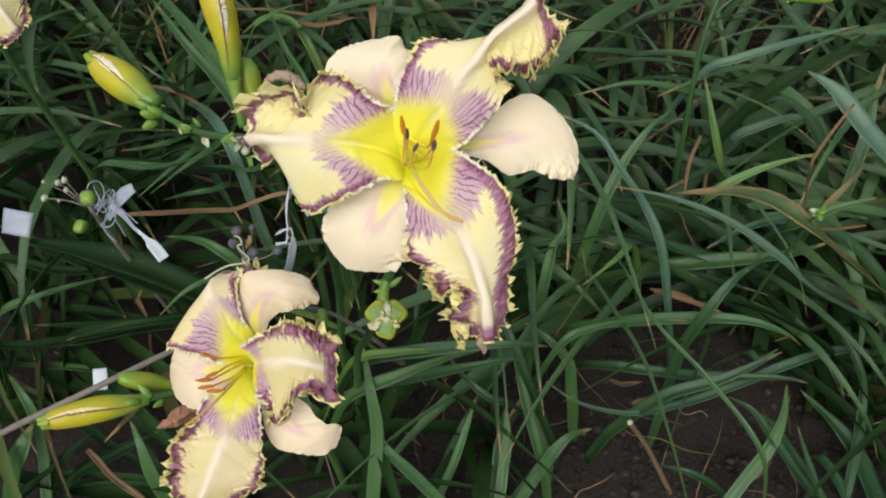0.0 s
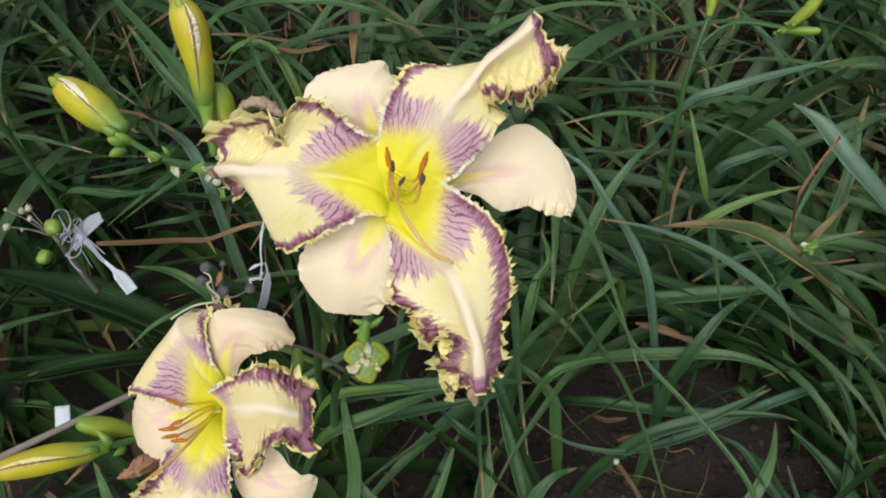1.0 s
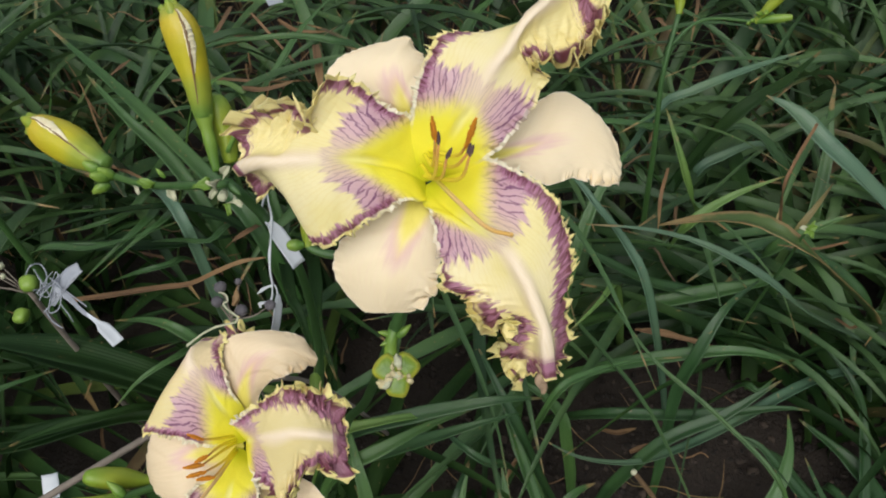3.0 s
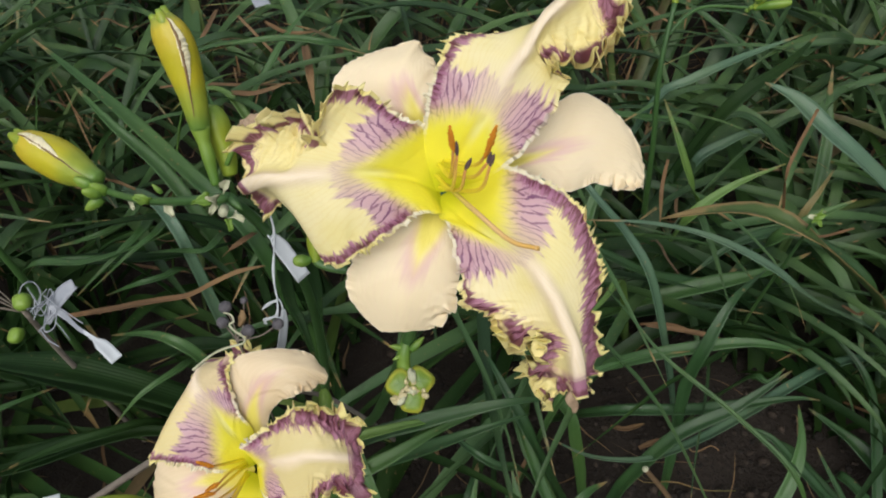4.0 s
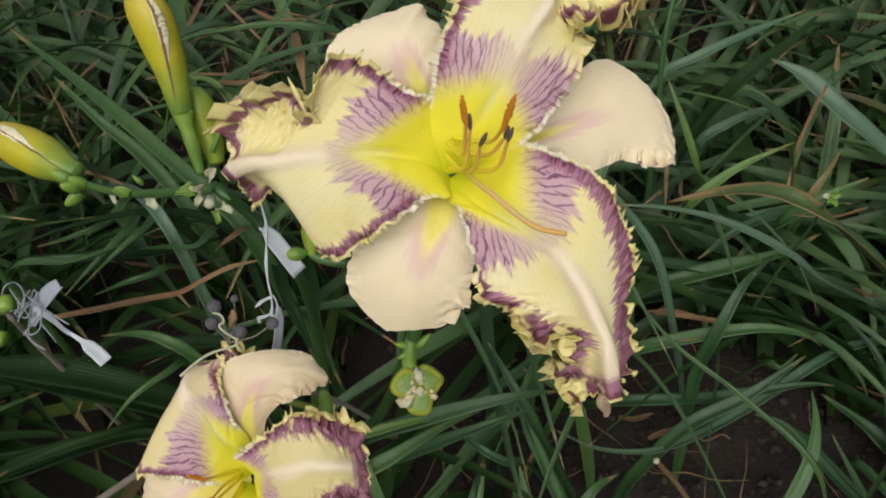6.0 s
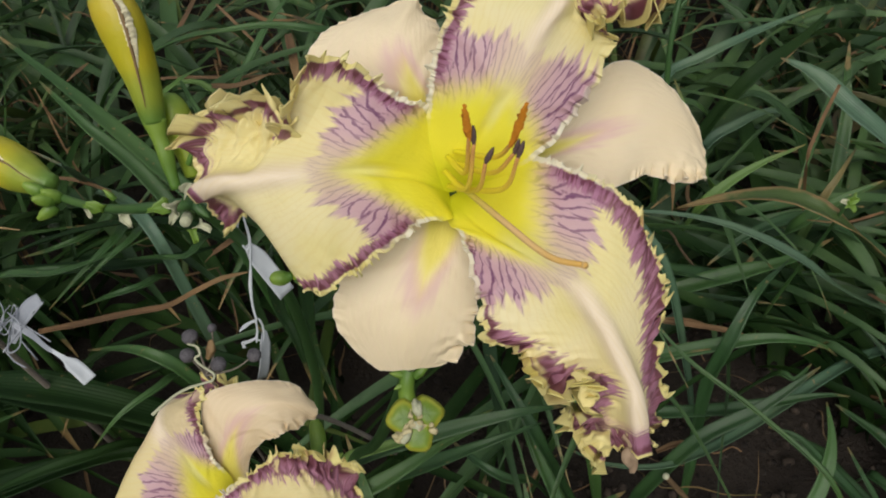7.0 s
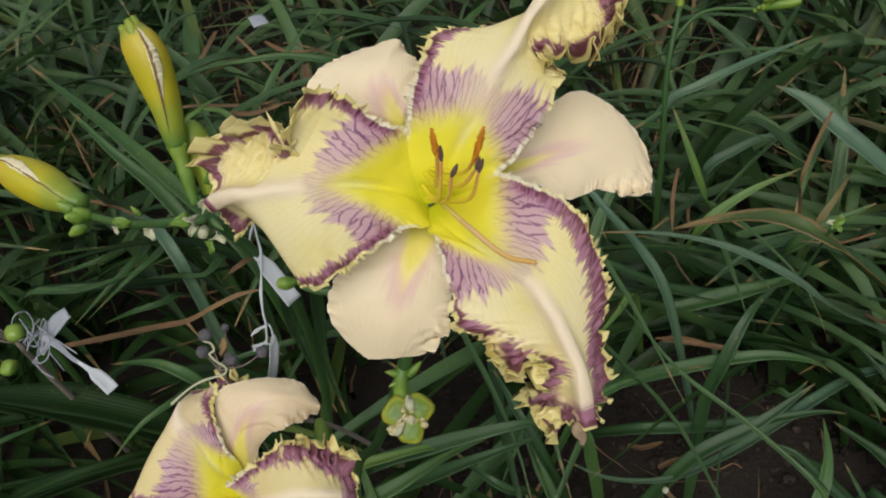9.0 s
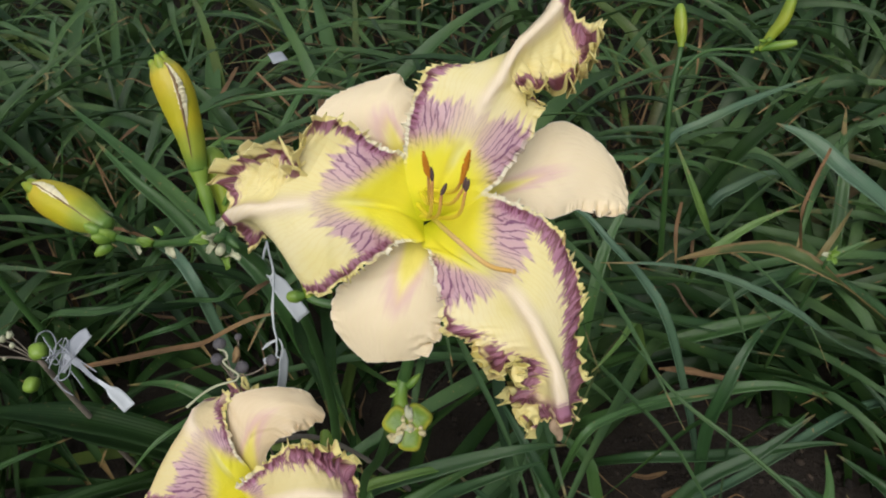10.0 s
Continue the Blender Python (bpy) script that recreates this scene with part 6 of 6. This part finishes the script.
strap_leaf("green", 14.3, (0.433, 1.070, 0.288), (0.349, 1.068, 0.312), (0.281, 1.074, 0.307), (0.207, 1.072, 0.287))
strap_leaf("green", 14.1, (0.298, 0.994, 0.260), (0.378, 0.996, 0.279), (0.455, 0.998, 0.264), (0.528, 0.995, 0.237))
strap_leaf("green", 16.7, (0.722, 1.019, 0.298), (0.698, 0.969, 0.281), (0.694, 0.940, 0.246), (0.675, 0.891, 0.186))
strap_leaf("dark", 20.0, (0.536, 0.969, 0.255), (0.572, 0.970, 0.275), (0.612, 0.960, 0.253), (0.640, 0.940, 0.214))
strap_leaf("dark", 22.2, (0.284, 0.856, 0.228), (0.357, 0.808, 0.207), (0.420, 0.788, 0.176), (0.510, 0.776, 0.141))
strap_leaf("dark", 18.8, (0.462, 0.779, 0.185), (0.517, 0.796, 0.211), (0.581, 0.802, 0.216), (0.646, 0.789, 0.187), (0.697, 0.757, 0.144))
strap_leaf("green", 14.5, (0.267, 0.826, 0.230), (0.276, 0.784, 0.218), (0.262, 0.769, 0.194), (0.250, 0.733, 0.144))
strap_leaf("dark", 32.3, (-0.411, 0.756, 0.219), (-0.369, 0.741, 0.221), (-0.251, 0.708, 0.193), (-0.183, 0.694, 0.163), (-0.120, 0.670, 0.124))
strap_leaf("dark", 15.3, (-0.478, 0.631, 0.161), (-0.430, 0.627, 0.169), (-0.330, 0.630, 0.179), (-0.260, 0.649, 0.178), (-0.197, 0.660, 0.171), (-0.141, 0.653, 0.151))
strap_leaf("green", 12.9, (-0.497, 0.636, 0.128), (-0.443, 0.622, 0.135), (-0.332, 0.623, 0.118), (-0.267, 0.613, 0.086))
strap_leaf("dark", 19.5, (-0.315, 0.551, 0.091), (-0.354, 0.510, 0.081), (-0.406, 0.481, 0.047), (-0.435, 0.443, 0.036))
strap_leaf("dark", 19.1, (-0.259, 0.551, 0.114), (-0.228, 0.509, 0.100), (-0.214, 0.481, 0.064), (-0.202, 0.436, 0.032))
strap_leaf("dark", 15.3, (-0.220, 0.554, 0.089), (-0.270, 0.531, 0.094), (-0.340, 0.503, 0.062), (-0.386, 0.465, 0.038))
strap_leaf("brown", 6.1, (-0.315, 0.524, 0.095), (-0.275, 0.493, 0.090), (-0.246, 0.480, 0.065), (-0.213, 0.455, 0.035))
strap_leaf("bright", 12.5, (0.024, 0.578, 0.224), (0.072, 0.580, 0.244), (0.123, 0.590, 0.237), (0.173, 0.609, 0.229))
strap_leaf("green", 15.0, (0.020, 0.547, 0.200), (0.073, 0.559, 0.228), (0.123, 0.581, 0.230), (0.167, 0.599, 0.221))
strap_leaf("green", 14.0, (0.037, 0.549, 0.175), (0.059, 0.507, 0.162), (0.097, 0.482, 0.127), (0.135, 0.459, 0.086))
strap_leaf("green", 15.0, (0.032, 0.600, 0.241), (0.045, 0.547, 0.220), (0.052, 0.513, 0.179), (0.046, 0.464, 0.120))
strap_leaf("dark", 19.2, (-0.096, 0.705, 0.125), (-0.113, 0.660, 0.112), (-0.108, 0.618, 0.066), (-0.060, 0.556, 0.031))
strap_leaf("dark", 16.3, (-0.473, 0.753, 0.181), (-0.383, 0.736, 0.179), (-0.300, 0.743, 0.184), (-0.224, 0.782, 0.196), (-0.152, 0.804, 0.194))
strap_leaf("dark", 20.7, (-0.473, 0.788, 0.209), (-0.396, 0.756, 0.201), (-0.334, 0.747, 0.178), (-0.266, 0.753, 0.159))
strap_leaf("dark", 17.4, (-0.388, 0.836, 0.268), (-0.308, 0.852, 0.293), (-0.213, 0.865, 0.302), (-0.136, 0.870, 0.287), (-0.080, 0.852, 0.254))
strap_leaf("green", 15.6, (-0.326, 0.824, 0.281), (-0.254, 0.814, 0.292), (-0.194, 0.834, 0.292), (-0.149, 0.859, 0.288))
strap_leaf("green", 15.0, (-0.156, 1.147, 0.313), (-0.126, 1.081, 0.280), (-0.095, 1.044, 0.237), (-0.072, 0.984, 0.167))
strap_leaf("green", 20.7, (-0.305, 1.099, 0.345), (-0.250, 1.036, 0.314), (-0.197, 0.995, 0.267), (-0.152, 0.945, 0.204))
strap_leaf("bright", 13.9, (-0.205, 1.148, 0.252), (-0.165, 1.155, 0.277), (-0.124, 1.158, 0.265), (-0.091, 1.125, 0.215))
strap_leaf("brown", 6.1, (-0.259, 0.875, 0.229), (-0.162, 0.849, 0.224), (-0.107, 0.871, 0.206))
strap_leaf("brown", 6.4, (-0.337, 1.003, 0.270), (-0.274, 0.987, 0.274), (-0.218, 0.982, 0.236))
strap_leaf("brown", 5.8, (0.454, 0.895, 0.276), (0.435, 0.855, 0.265), (0.435, 0.838, 0.219))
strap_leaf("brown", 5.9, (0.394, 0.747, 0.137), (0.427, 0.735, 0.145), (0.480, 0.734, 0.110))
strap_leaf("brown", 5.8, (0.058, 0.594, 0.056), (0.074, 0.573, 0.058), (0.092, 0.566, 0.032))
strap_leaf("brown", 5.7, (0.205, 0.589, 0.071), (0.225, 0.605, 0.102), (0.249, 0.624, 0.084))
strap_leaf("brown", 9.0, (0.373, 0.631, 0.035), (0.393, 0.634, 0.040), (0.418, 0.637, 0.035))
strap_leaf("brown", 9.0, (0.347, 0.669, 0.030), (0.364, 0.660, 0.035), (0.392, 0.667, 0.030))
strap_leaf("brown", 7.0, (0.638, 0.721, 0.160), (0.647, 0.701, 0.165), (0.663, 0.711, 0.160))
strap_leaf("brown", 5.0, (0.649, 0.655, 0.040), (0.669, 0.635, 0.045), (0.690, 0.627, 0.040))
strap_leaf("bright", 10.0, (0.286, 0.678, 0.240), (0.306, 0.689, 0.250), (0.329, 0.710, 0.250), (0.353, 0.738, 0.240))
strap_leaf("green", 13.0, (0.492, 0.637, 0.160), (0.502, 0.624, 0.165), (0.526, 0.637, 0.170))
strap_leaf("green", 13, (-0.3460, 0.8430, 0.2500), (-0.3120, 0.8340, 0.2800), (-0.2520, 0.8300, 0.2800), (-0.2230, 0.8450, 0.2500))
strap_leaf("green", 13, (-0.2710, 0.7950, 0.2600), (-0.2230, 0.8190, 0.2900), (-0.1950, 0.8620, 0.2900), (-0.1970, 0.9240, 0.2600))
strap_leaf("green", 14, (-0.2570, 0.8010, 0.2600), (-0.2050, 0.8220, 0.2900), (-0.1800, 0.8490, 0.2900), (-0.1690, 0.9050, 0.2600))
strap_leaf("green", 12, (-0.2470, 0.8090, 0.2400), (-0.2020, 0.7920, 0.2700), (-0.1710, 0.7990, 0.2700), (-0.1540, 0.8330, 0.2400))
strap_leaf("green", 12, (-0.2180, 0.8630, 0.2500), (-0.1550, 0.8290, 0.2800), (-0.1210, 0.8230, 0.2800), (-0.1020, 0.8780, 0.2500))
strap_leaf("green", 13, (-0.2410, 0.7640, 0.2200), (-0.1850, 0.7340, 0.2500), (-0.1530, 0.7180, 0.2500), (-0.1290, 0.7100, 0.2200))
strap_leaf("dark", 13, (-0.3490, 0.6270, 0.1800), (-0.2780, 0.6280, 0.2100), (-0.2270, 0.6390, 0.2100), (-0.1880, 0.6630, 0.1800))
strap_leaf("green", 11, (-0.3180, 0.8790, 0.2600), (-0.2650, 0.8550, 0.2900), (-0.2230, 0.8750, 0.2900), (-0.2090, 0.9490, 0.2600))
strap_leaf("green", 12, (-0.2270, 0.6520, 0.2000), (-0.1890, 0.6690, 0.2300), (-0.1560, 0.6930, 0.2300), (-0.1430, 0.7260, 0.2000))
strap_leaf("brown", 9, (-0.0600, 0.8470, 0.2800), (-0.0660, 0.8060, 0.3100), (-0.0810, 0.7940, 0.3100), (-0.1010, 0.8110, 0.2800))
strap_leaf("brown", 9.5, (-0.2810, 0.4970, 0.1600), (-0.2660, 0.4850, 0.1600), (-0.2470, 0.4690, 0.1500), (-0.2240, 0.4560, 0.1400), (-0.2070, 0.4480, 0.1300))
strap_leaf("green", 17, (-0.237, 0.529, 0.170), (-0.220, 0.504, 0.165), (-0.210, 0.481, 0.130), (-0.198, 0.464, 0.080))
strap_leaf("dark", 14, (-0.390, 0.467, 0.080), (-0.337, 0.487, 0.120), (-0.308, 0.506, 0.140), (-0.285, 0.526, 0.150))
strap_leaf("dark", 15, (-0.327, 0.470, 0.080), (-0.310, 0.484, 0.110), (-0.256, 0.500, 0.140), (-0.203, 0.525, 0.150), (-0.184, 0.537, 0.130))
strap_leaf("green", 13, (-0.406, 0.589, 0.170), (-0.375, 0.560, 0.175), (-0.362, 0.540, 0.150), (-0.357, 0.508, 0.110), (-0.355, 0.468, 0.070))
strap_leaf("green", 22, (-0.362, 0.533, 0.150), (-0.369, 0.505, 0.140), (-0.389, 0.483, 0.100), (-0.403, 0.463, 0.060), taper=6.0)
strap_leaf("dark", 20, (-0.188, 0.676, 0.170), (-0.237, 0.653, 0.190), (-0.289, 0.639, 0.190), (-0.342, 0.634, 0.170))
strap_leaf("green", 15, (-0.416, 0.644, 0.210), (-0.370, 0.656, 0.230), (-0.331, 0.671, 0.235), (-0.290, 0.700, 0.220))
strap_leaf("dark", 14, (-0.441, 0.628, 0.160), (-0.387, 0.621, 0.180), (-0.344, 0.627, 0.185), (-0.312, 0.640, 0.170))
strap_leaf("brown", 16, (-0.008, 1.256, 0.270), (0.000, 1.181, 0.285), (0.003, 1.138, 0.280), (0.004, 1.114, 0.260))
strap_leaf("brown", 11, (-0.163, 1.431, 0.250), (-0.164, 1.344, 0.270), (-0.173, 1.305, 0.270), (-0.195, 1.323, 0.240))
strap_leaf("brown", 13, (-0.120, 1.166, 0.260), (-0.087, 1.135, 0.275), (-0.058, 1.133, 0.280), (-0.031, 1.163, 0.270))
strap_leaf("brown", 10, (-0.337, 1.213, 0.260), (-0.314, 1.204, 0.275), (-0.300, 1.216, 0.280), (-0.297, 1.251, 0.270))
strap_leaf("brown", 9, (-0.081, 1.393, 0.240), (-0.050, 1.341, 0.250), (-0.022, 1.328, 0.250), (0.013, 1.346, 0.240))
strap_leaf("green", 14, (-0.142, 1.150, 0.340), (-0.084, 1.133, 0.360), (-0.023, 1.127, 0.365), (0.032, 1.113, 0.360), (0.073, 1.122, 0.330))
strap_leaf("bright", 11, (-0.100, 1.171, 0.290), (-0.120, 1.133, 0.310), (-0.145, 1.090, 0.320), (-0.172, 1.083, 0.290))
strap_leaf("brown", 8, (0.688, 1.458, 0.220), (0.647, 1.357, 0.240), (0.622, 1.296, 0.240), (0.612, 1.270, 0.220))
strap_leaf("brown", 7, (0.575, 1.348, 0.220), (0.583, 1.288, 0.230), (0.599, 1.275, 0.230))
strap_leaf("green", 15, (0.543, 0.611, 0.130), (0.531, 0.571, 0.120), (0.510, 0.536, 0.100), (0.481, 0.506, 0.070), (0.462, 0.485, 0.050))
strap_leaf("dark", 15, (0.469, 0.593, 0.130), (0.493, 0.576, 0.130), (0.516, 0.550, 0.110), (0.548, 0.517, 0.080), (0.579, 0.494, 0.050))
strap_leaf("dark", 12, (0.392, 0.530, 0.070), (0.422, 0.518, 0.075), (0.451, 0.509, 0.060), (0.474, 0.497, 0.040))
strap_leaf("green", 14, (0.304, 0.558, 0.110), (0.277, 0.544, 0.120), (0.259, 0.531, 0.110), (0.237, 0.511, 0.080), (0.216, 0.487, 0.050))
strap_leaf("dark", 11, (0.556, 0.570, 0.100), (0.565, 0.532, 0.080), (0.582, 0.495, 0.050))
strap_leaf("green", 13, (0.203, 0.634, 0.190), (0.216, 0.590, 0.160), (0.230, 0.551, 0.120), (0.245, 0.515, 0.080))
strap_leaf("green", 11, (0.162, 0.580, 0.140), (0.149, 0.547, 0.110), (0.134, 0.516, 0.080), (0.115, 0.485, 0.050))
strap_leaf("green", 13, (0.199, 0.579, 0.130), (0.201, 0.545, 0.100), (0.196, 0.514, 0.070), (0.192, 0.483, 0.050))
strap_leaf("green", 18.1, (-0.100, 1.193, 0.218), (-0.061, 1.223, 0.262), (-0.026, 1.275, 0.289), (0.027, 1.336, 0.313))
strap_leaf("green", 20.7, (0.005, 1.238, 0.185), (0.025, 1.285, 0.241), (0.060, 1.361, 0.268))
strap_leaf("green", 22.6, (0.215, 1.274, 0.204), (0.251, 1.321, 0.259), (0.310, 1.383, 0.274))


# ---- the mass of foliage and litter behind ----
def foliage(label, look_of, seed, count, xs, ys, keep, leaves=(6, 11), fine=18):
    """A mass of arching leaves, clump by clump; keep(x, y, chance) tells where one may stand."""
    rng = np.random.RandomState(seed)
    P, F, U, V, start = [], [], [], [], 0
    for _ in range(count):
        bx, by = rng.uniform(*xs), ys[0] + rng.beta(1.0, 1.5) * (ys[1] - ys[0])
        if not keep(bx, by, rng.rand()):
            continue
        cap = 0.13 if by < 0.62 else 0.20 if by < 0.9 else 0.28 if by < 1.1 else 0.35
        for _ in range(rng.randint(*leaves)):
            a = rng.uniform(0, 2 * math.pi)
            length = rng.uniform(0.30, 0.72)
            th = rng.uniform(0.05, 0.6)
            droop = rng.uniform(1.2, 2.6)
            p = np.array([bx, by, 0.0]) + np.array([rng.uniform(-0.03, 0.03), rng.uniform(-0.03, 0.03), 0])
            rows, steps = [p], 8
            for k in range(steps):
                th += droop / steps * (0.4 + 1.2 * k / steps)
                a += rng.uniform(-0.12, 0.12)
                p = p + length / steps * np.array([math.sin(th) * math.cos(a), math.sin(th) * math.sin(a), math.cos(th)])
                rows.append(p)
            rows = np.array(rows)
            rows[:, 2] *= min(1.0, cap * rng.uniform(0.6, 1.0) / rows[:, 2].max())
            rows[:, 2] = np.maximum(rows[:, 2], 0.012)
            rows[0, 2] = -0.01
            slim = 1.0
            # little hangs over the open soil
            if ((rows[:, 0] > 0.28) & (rows[:, 0] < 0.60) & (rows[:, 1] < 0.66) & (rows[:, 1] > 0.3)).any():
                if rng.rand() < 0.7:
                    continue
                slim = 0.6
            q, f, u, v = blade(rows, slim * rng.choice([0.009, 0.014, 0.018, 0.023]) * rng.uniform(0.8, 1.25), rng, 3, fine)
            P.append(q)
            F += [tuple(i + start for i in g) for g in f]
            U.append(u)
            V.append(v)
            start += len(q)
    me = mesh_of("foliage", np.vstack(P), F, {"across": np.concatenate(U), "along": np.concatenate(V)}, LEAF[look_of])
    tagged(new("foliage", me), label, "foliage", kind="stuff")


def litter():
    rng = np.random.RandomState(11)
    P, F, U, V, start = [], [], [], [], 0
    for _ in range(750):
        x, y, a = rng.uniform(-1.3, 1.8), rng.uniform(0.45, 2.6), rng.uniform(0, 6.28)
        n, rows = 5, []
        length, z = rng.uniform(0.04, 0.20), rng.uniform(0.012, 0.20) * (rng.rand() < 0.6) * (y > 0.75) + 0.014
        for k in range(n):
            a += rng.uniform(-0.5, 0.5)
            x, y = x + length / n * math.cos(a), y + length / n * math.sin(a)
            rows.append((x, y, max(0.012, z + rng.uniform(-0.02, 0.02))))
        q, f, u, v = blade(rows, rng.uniform(0.001, 0.005) * (1.0 if y > 0.75 else 0.5), rng, 3, 12, 0.5)
        P.append(q)
        F += [tuple(i + start for i in g) for g in f]
        U.append(u)
        V.append(v)
        start += len(q)
    # dry upright strands where the row is thin
    for _ in range(380):
        x, y, a = rng.uniform(-0.95, 1.2), rng.uniform(1.05, 2.0), rng.uniform(0, 6.28)
        tall, lean = rng.uniform(0.06, 0.26), rng.uniform(0.02, 0.16)
        rows = [(x + lean * q * q * math.cos(a) + rng.uniform(-0.006, 0.006), y + lean * q * q * math.sin(a), tall * q * (1.25 - 0.25 * q)) for q in (0.0, 0.3, 0.6, 0.85, 1.0)]
        q, f, u, v = blade(rows, rng.uniform(0.002, 0.008), rng, 3, 12, 0.5)
        P.append(q)
        F += [tuple(i + start for i in g) for g in f]
        U.append(u)
        V.append(v)
        start += len(q)
    me = mesh_of("leaf_litter", np.vstack(P), F, {"across": np.concatenate(U), "along": np.concatenate(V)}, LEAF["litter"])
    tagged(new("leaf_litter", me), "dry brown leaf litter lying on soil", "leaf litter", kind="stuff")


def gap(x, y):
    """The bare soil in the row."""
    return 0.28 < x < 0.60 and y < 0.72


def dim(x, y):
    """Where foliage takes the darkened leaf colour that stands in for shade."""
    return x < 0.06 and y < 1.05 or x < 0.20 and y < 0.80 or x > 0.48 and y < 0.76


foliage("dense mass of green daylily leaves", "fill", 7, 470, (-1.7, 2.3), (0.42, 3.5), lambda x, y, c: not gap(x, y) and not dim(x, y) and not (x < 0.02 and 1.05 < y < 1.9 and c < 0.15))
foliage("dense mass of daylily leaves darkened for shade", "fill_shaded", 8, 190, (-1.7, 2.3), (0.42, 1.05), lambda x, y, c: dim(x, y) and not gap(x, y) and not (x < -0.02 and y < 0.80 and c < 0.75))
foliage("further rows of daylily leaves round the plants", "fill", 9, 1500, (-5.0, 5.5), (-5.0, 7.0), lambda x, y, c: (x < -1.7 or x > 2.3 or y > 3.4 or y < -0.9), (5, 8), 9)
litter()


def clods():
    rng = np.random.RandomState(21)
    P, F = [], []
    dirs = [(1, 0, 0), (0, 1, 0), (-1, 0, 0), (0, -1, 0), (0, 0, 1), (0, 0, -1)]
    tris = [(0, 1, 4), (1, 2, 4), (2, 3, 4), (3, 0, 4), (1, 0, 5), (2, 1, 5), (3, 2, 5), (0, 3, 5)]
    verts, faces, seen = list(dirs), [], {}
    for a, b, c in tris:
        m = []
        for p, q in ((a, b), (b, c), (c, a)):
            key = (min(p, q), max(p, q))
            if key not in seen:
                seen[key] = len(verts)
                verts.append(tuple(np.array(dirs[p]) * 0.5 + np.array(dirs[q]) * 0.5))
            m.append(seen[key])
        faces += [(a, m[0], m[2]), (b, m[1], m[0]), (c, m[2], m[1]), tuple(m)]
    verts = unit(np.array(verts, float))
    for k in range(8000):
        x, y = rng.uniform(0.05, 1.0), rng.uniform(0.42, 1.05)
        q = Vector((x, y, 0))
        z = 0.030 * noise.noise(q * 5) + 0.014 * noise.noise(q * 22) + 0.007 * noise.noise(q * 70) - 0.005
        r = 0.0010 + 0.0052 * rng.rand() ** 4
        v = verts * r * (1 + 0.28 * rng.uniform(-1, 1, (len(verts), 1))) * rng.uniform(0.7, 1.3, 3) + np.array([x, y, z + 0.2 * r])
        n0 = len(P) * len(verts)
        P.append(v)
        F += [tuple(i + n0 for i in f) for f in faces]
    me = mesh_of("soil_crumbs", np.vstack(P), F, {}, CRUMB)
    tagged(new("soil_crumbs", me), "loose dark crumbs of soil", "soil", kind="stuff")


clods()
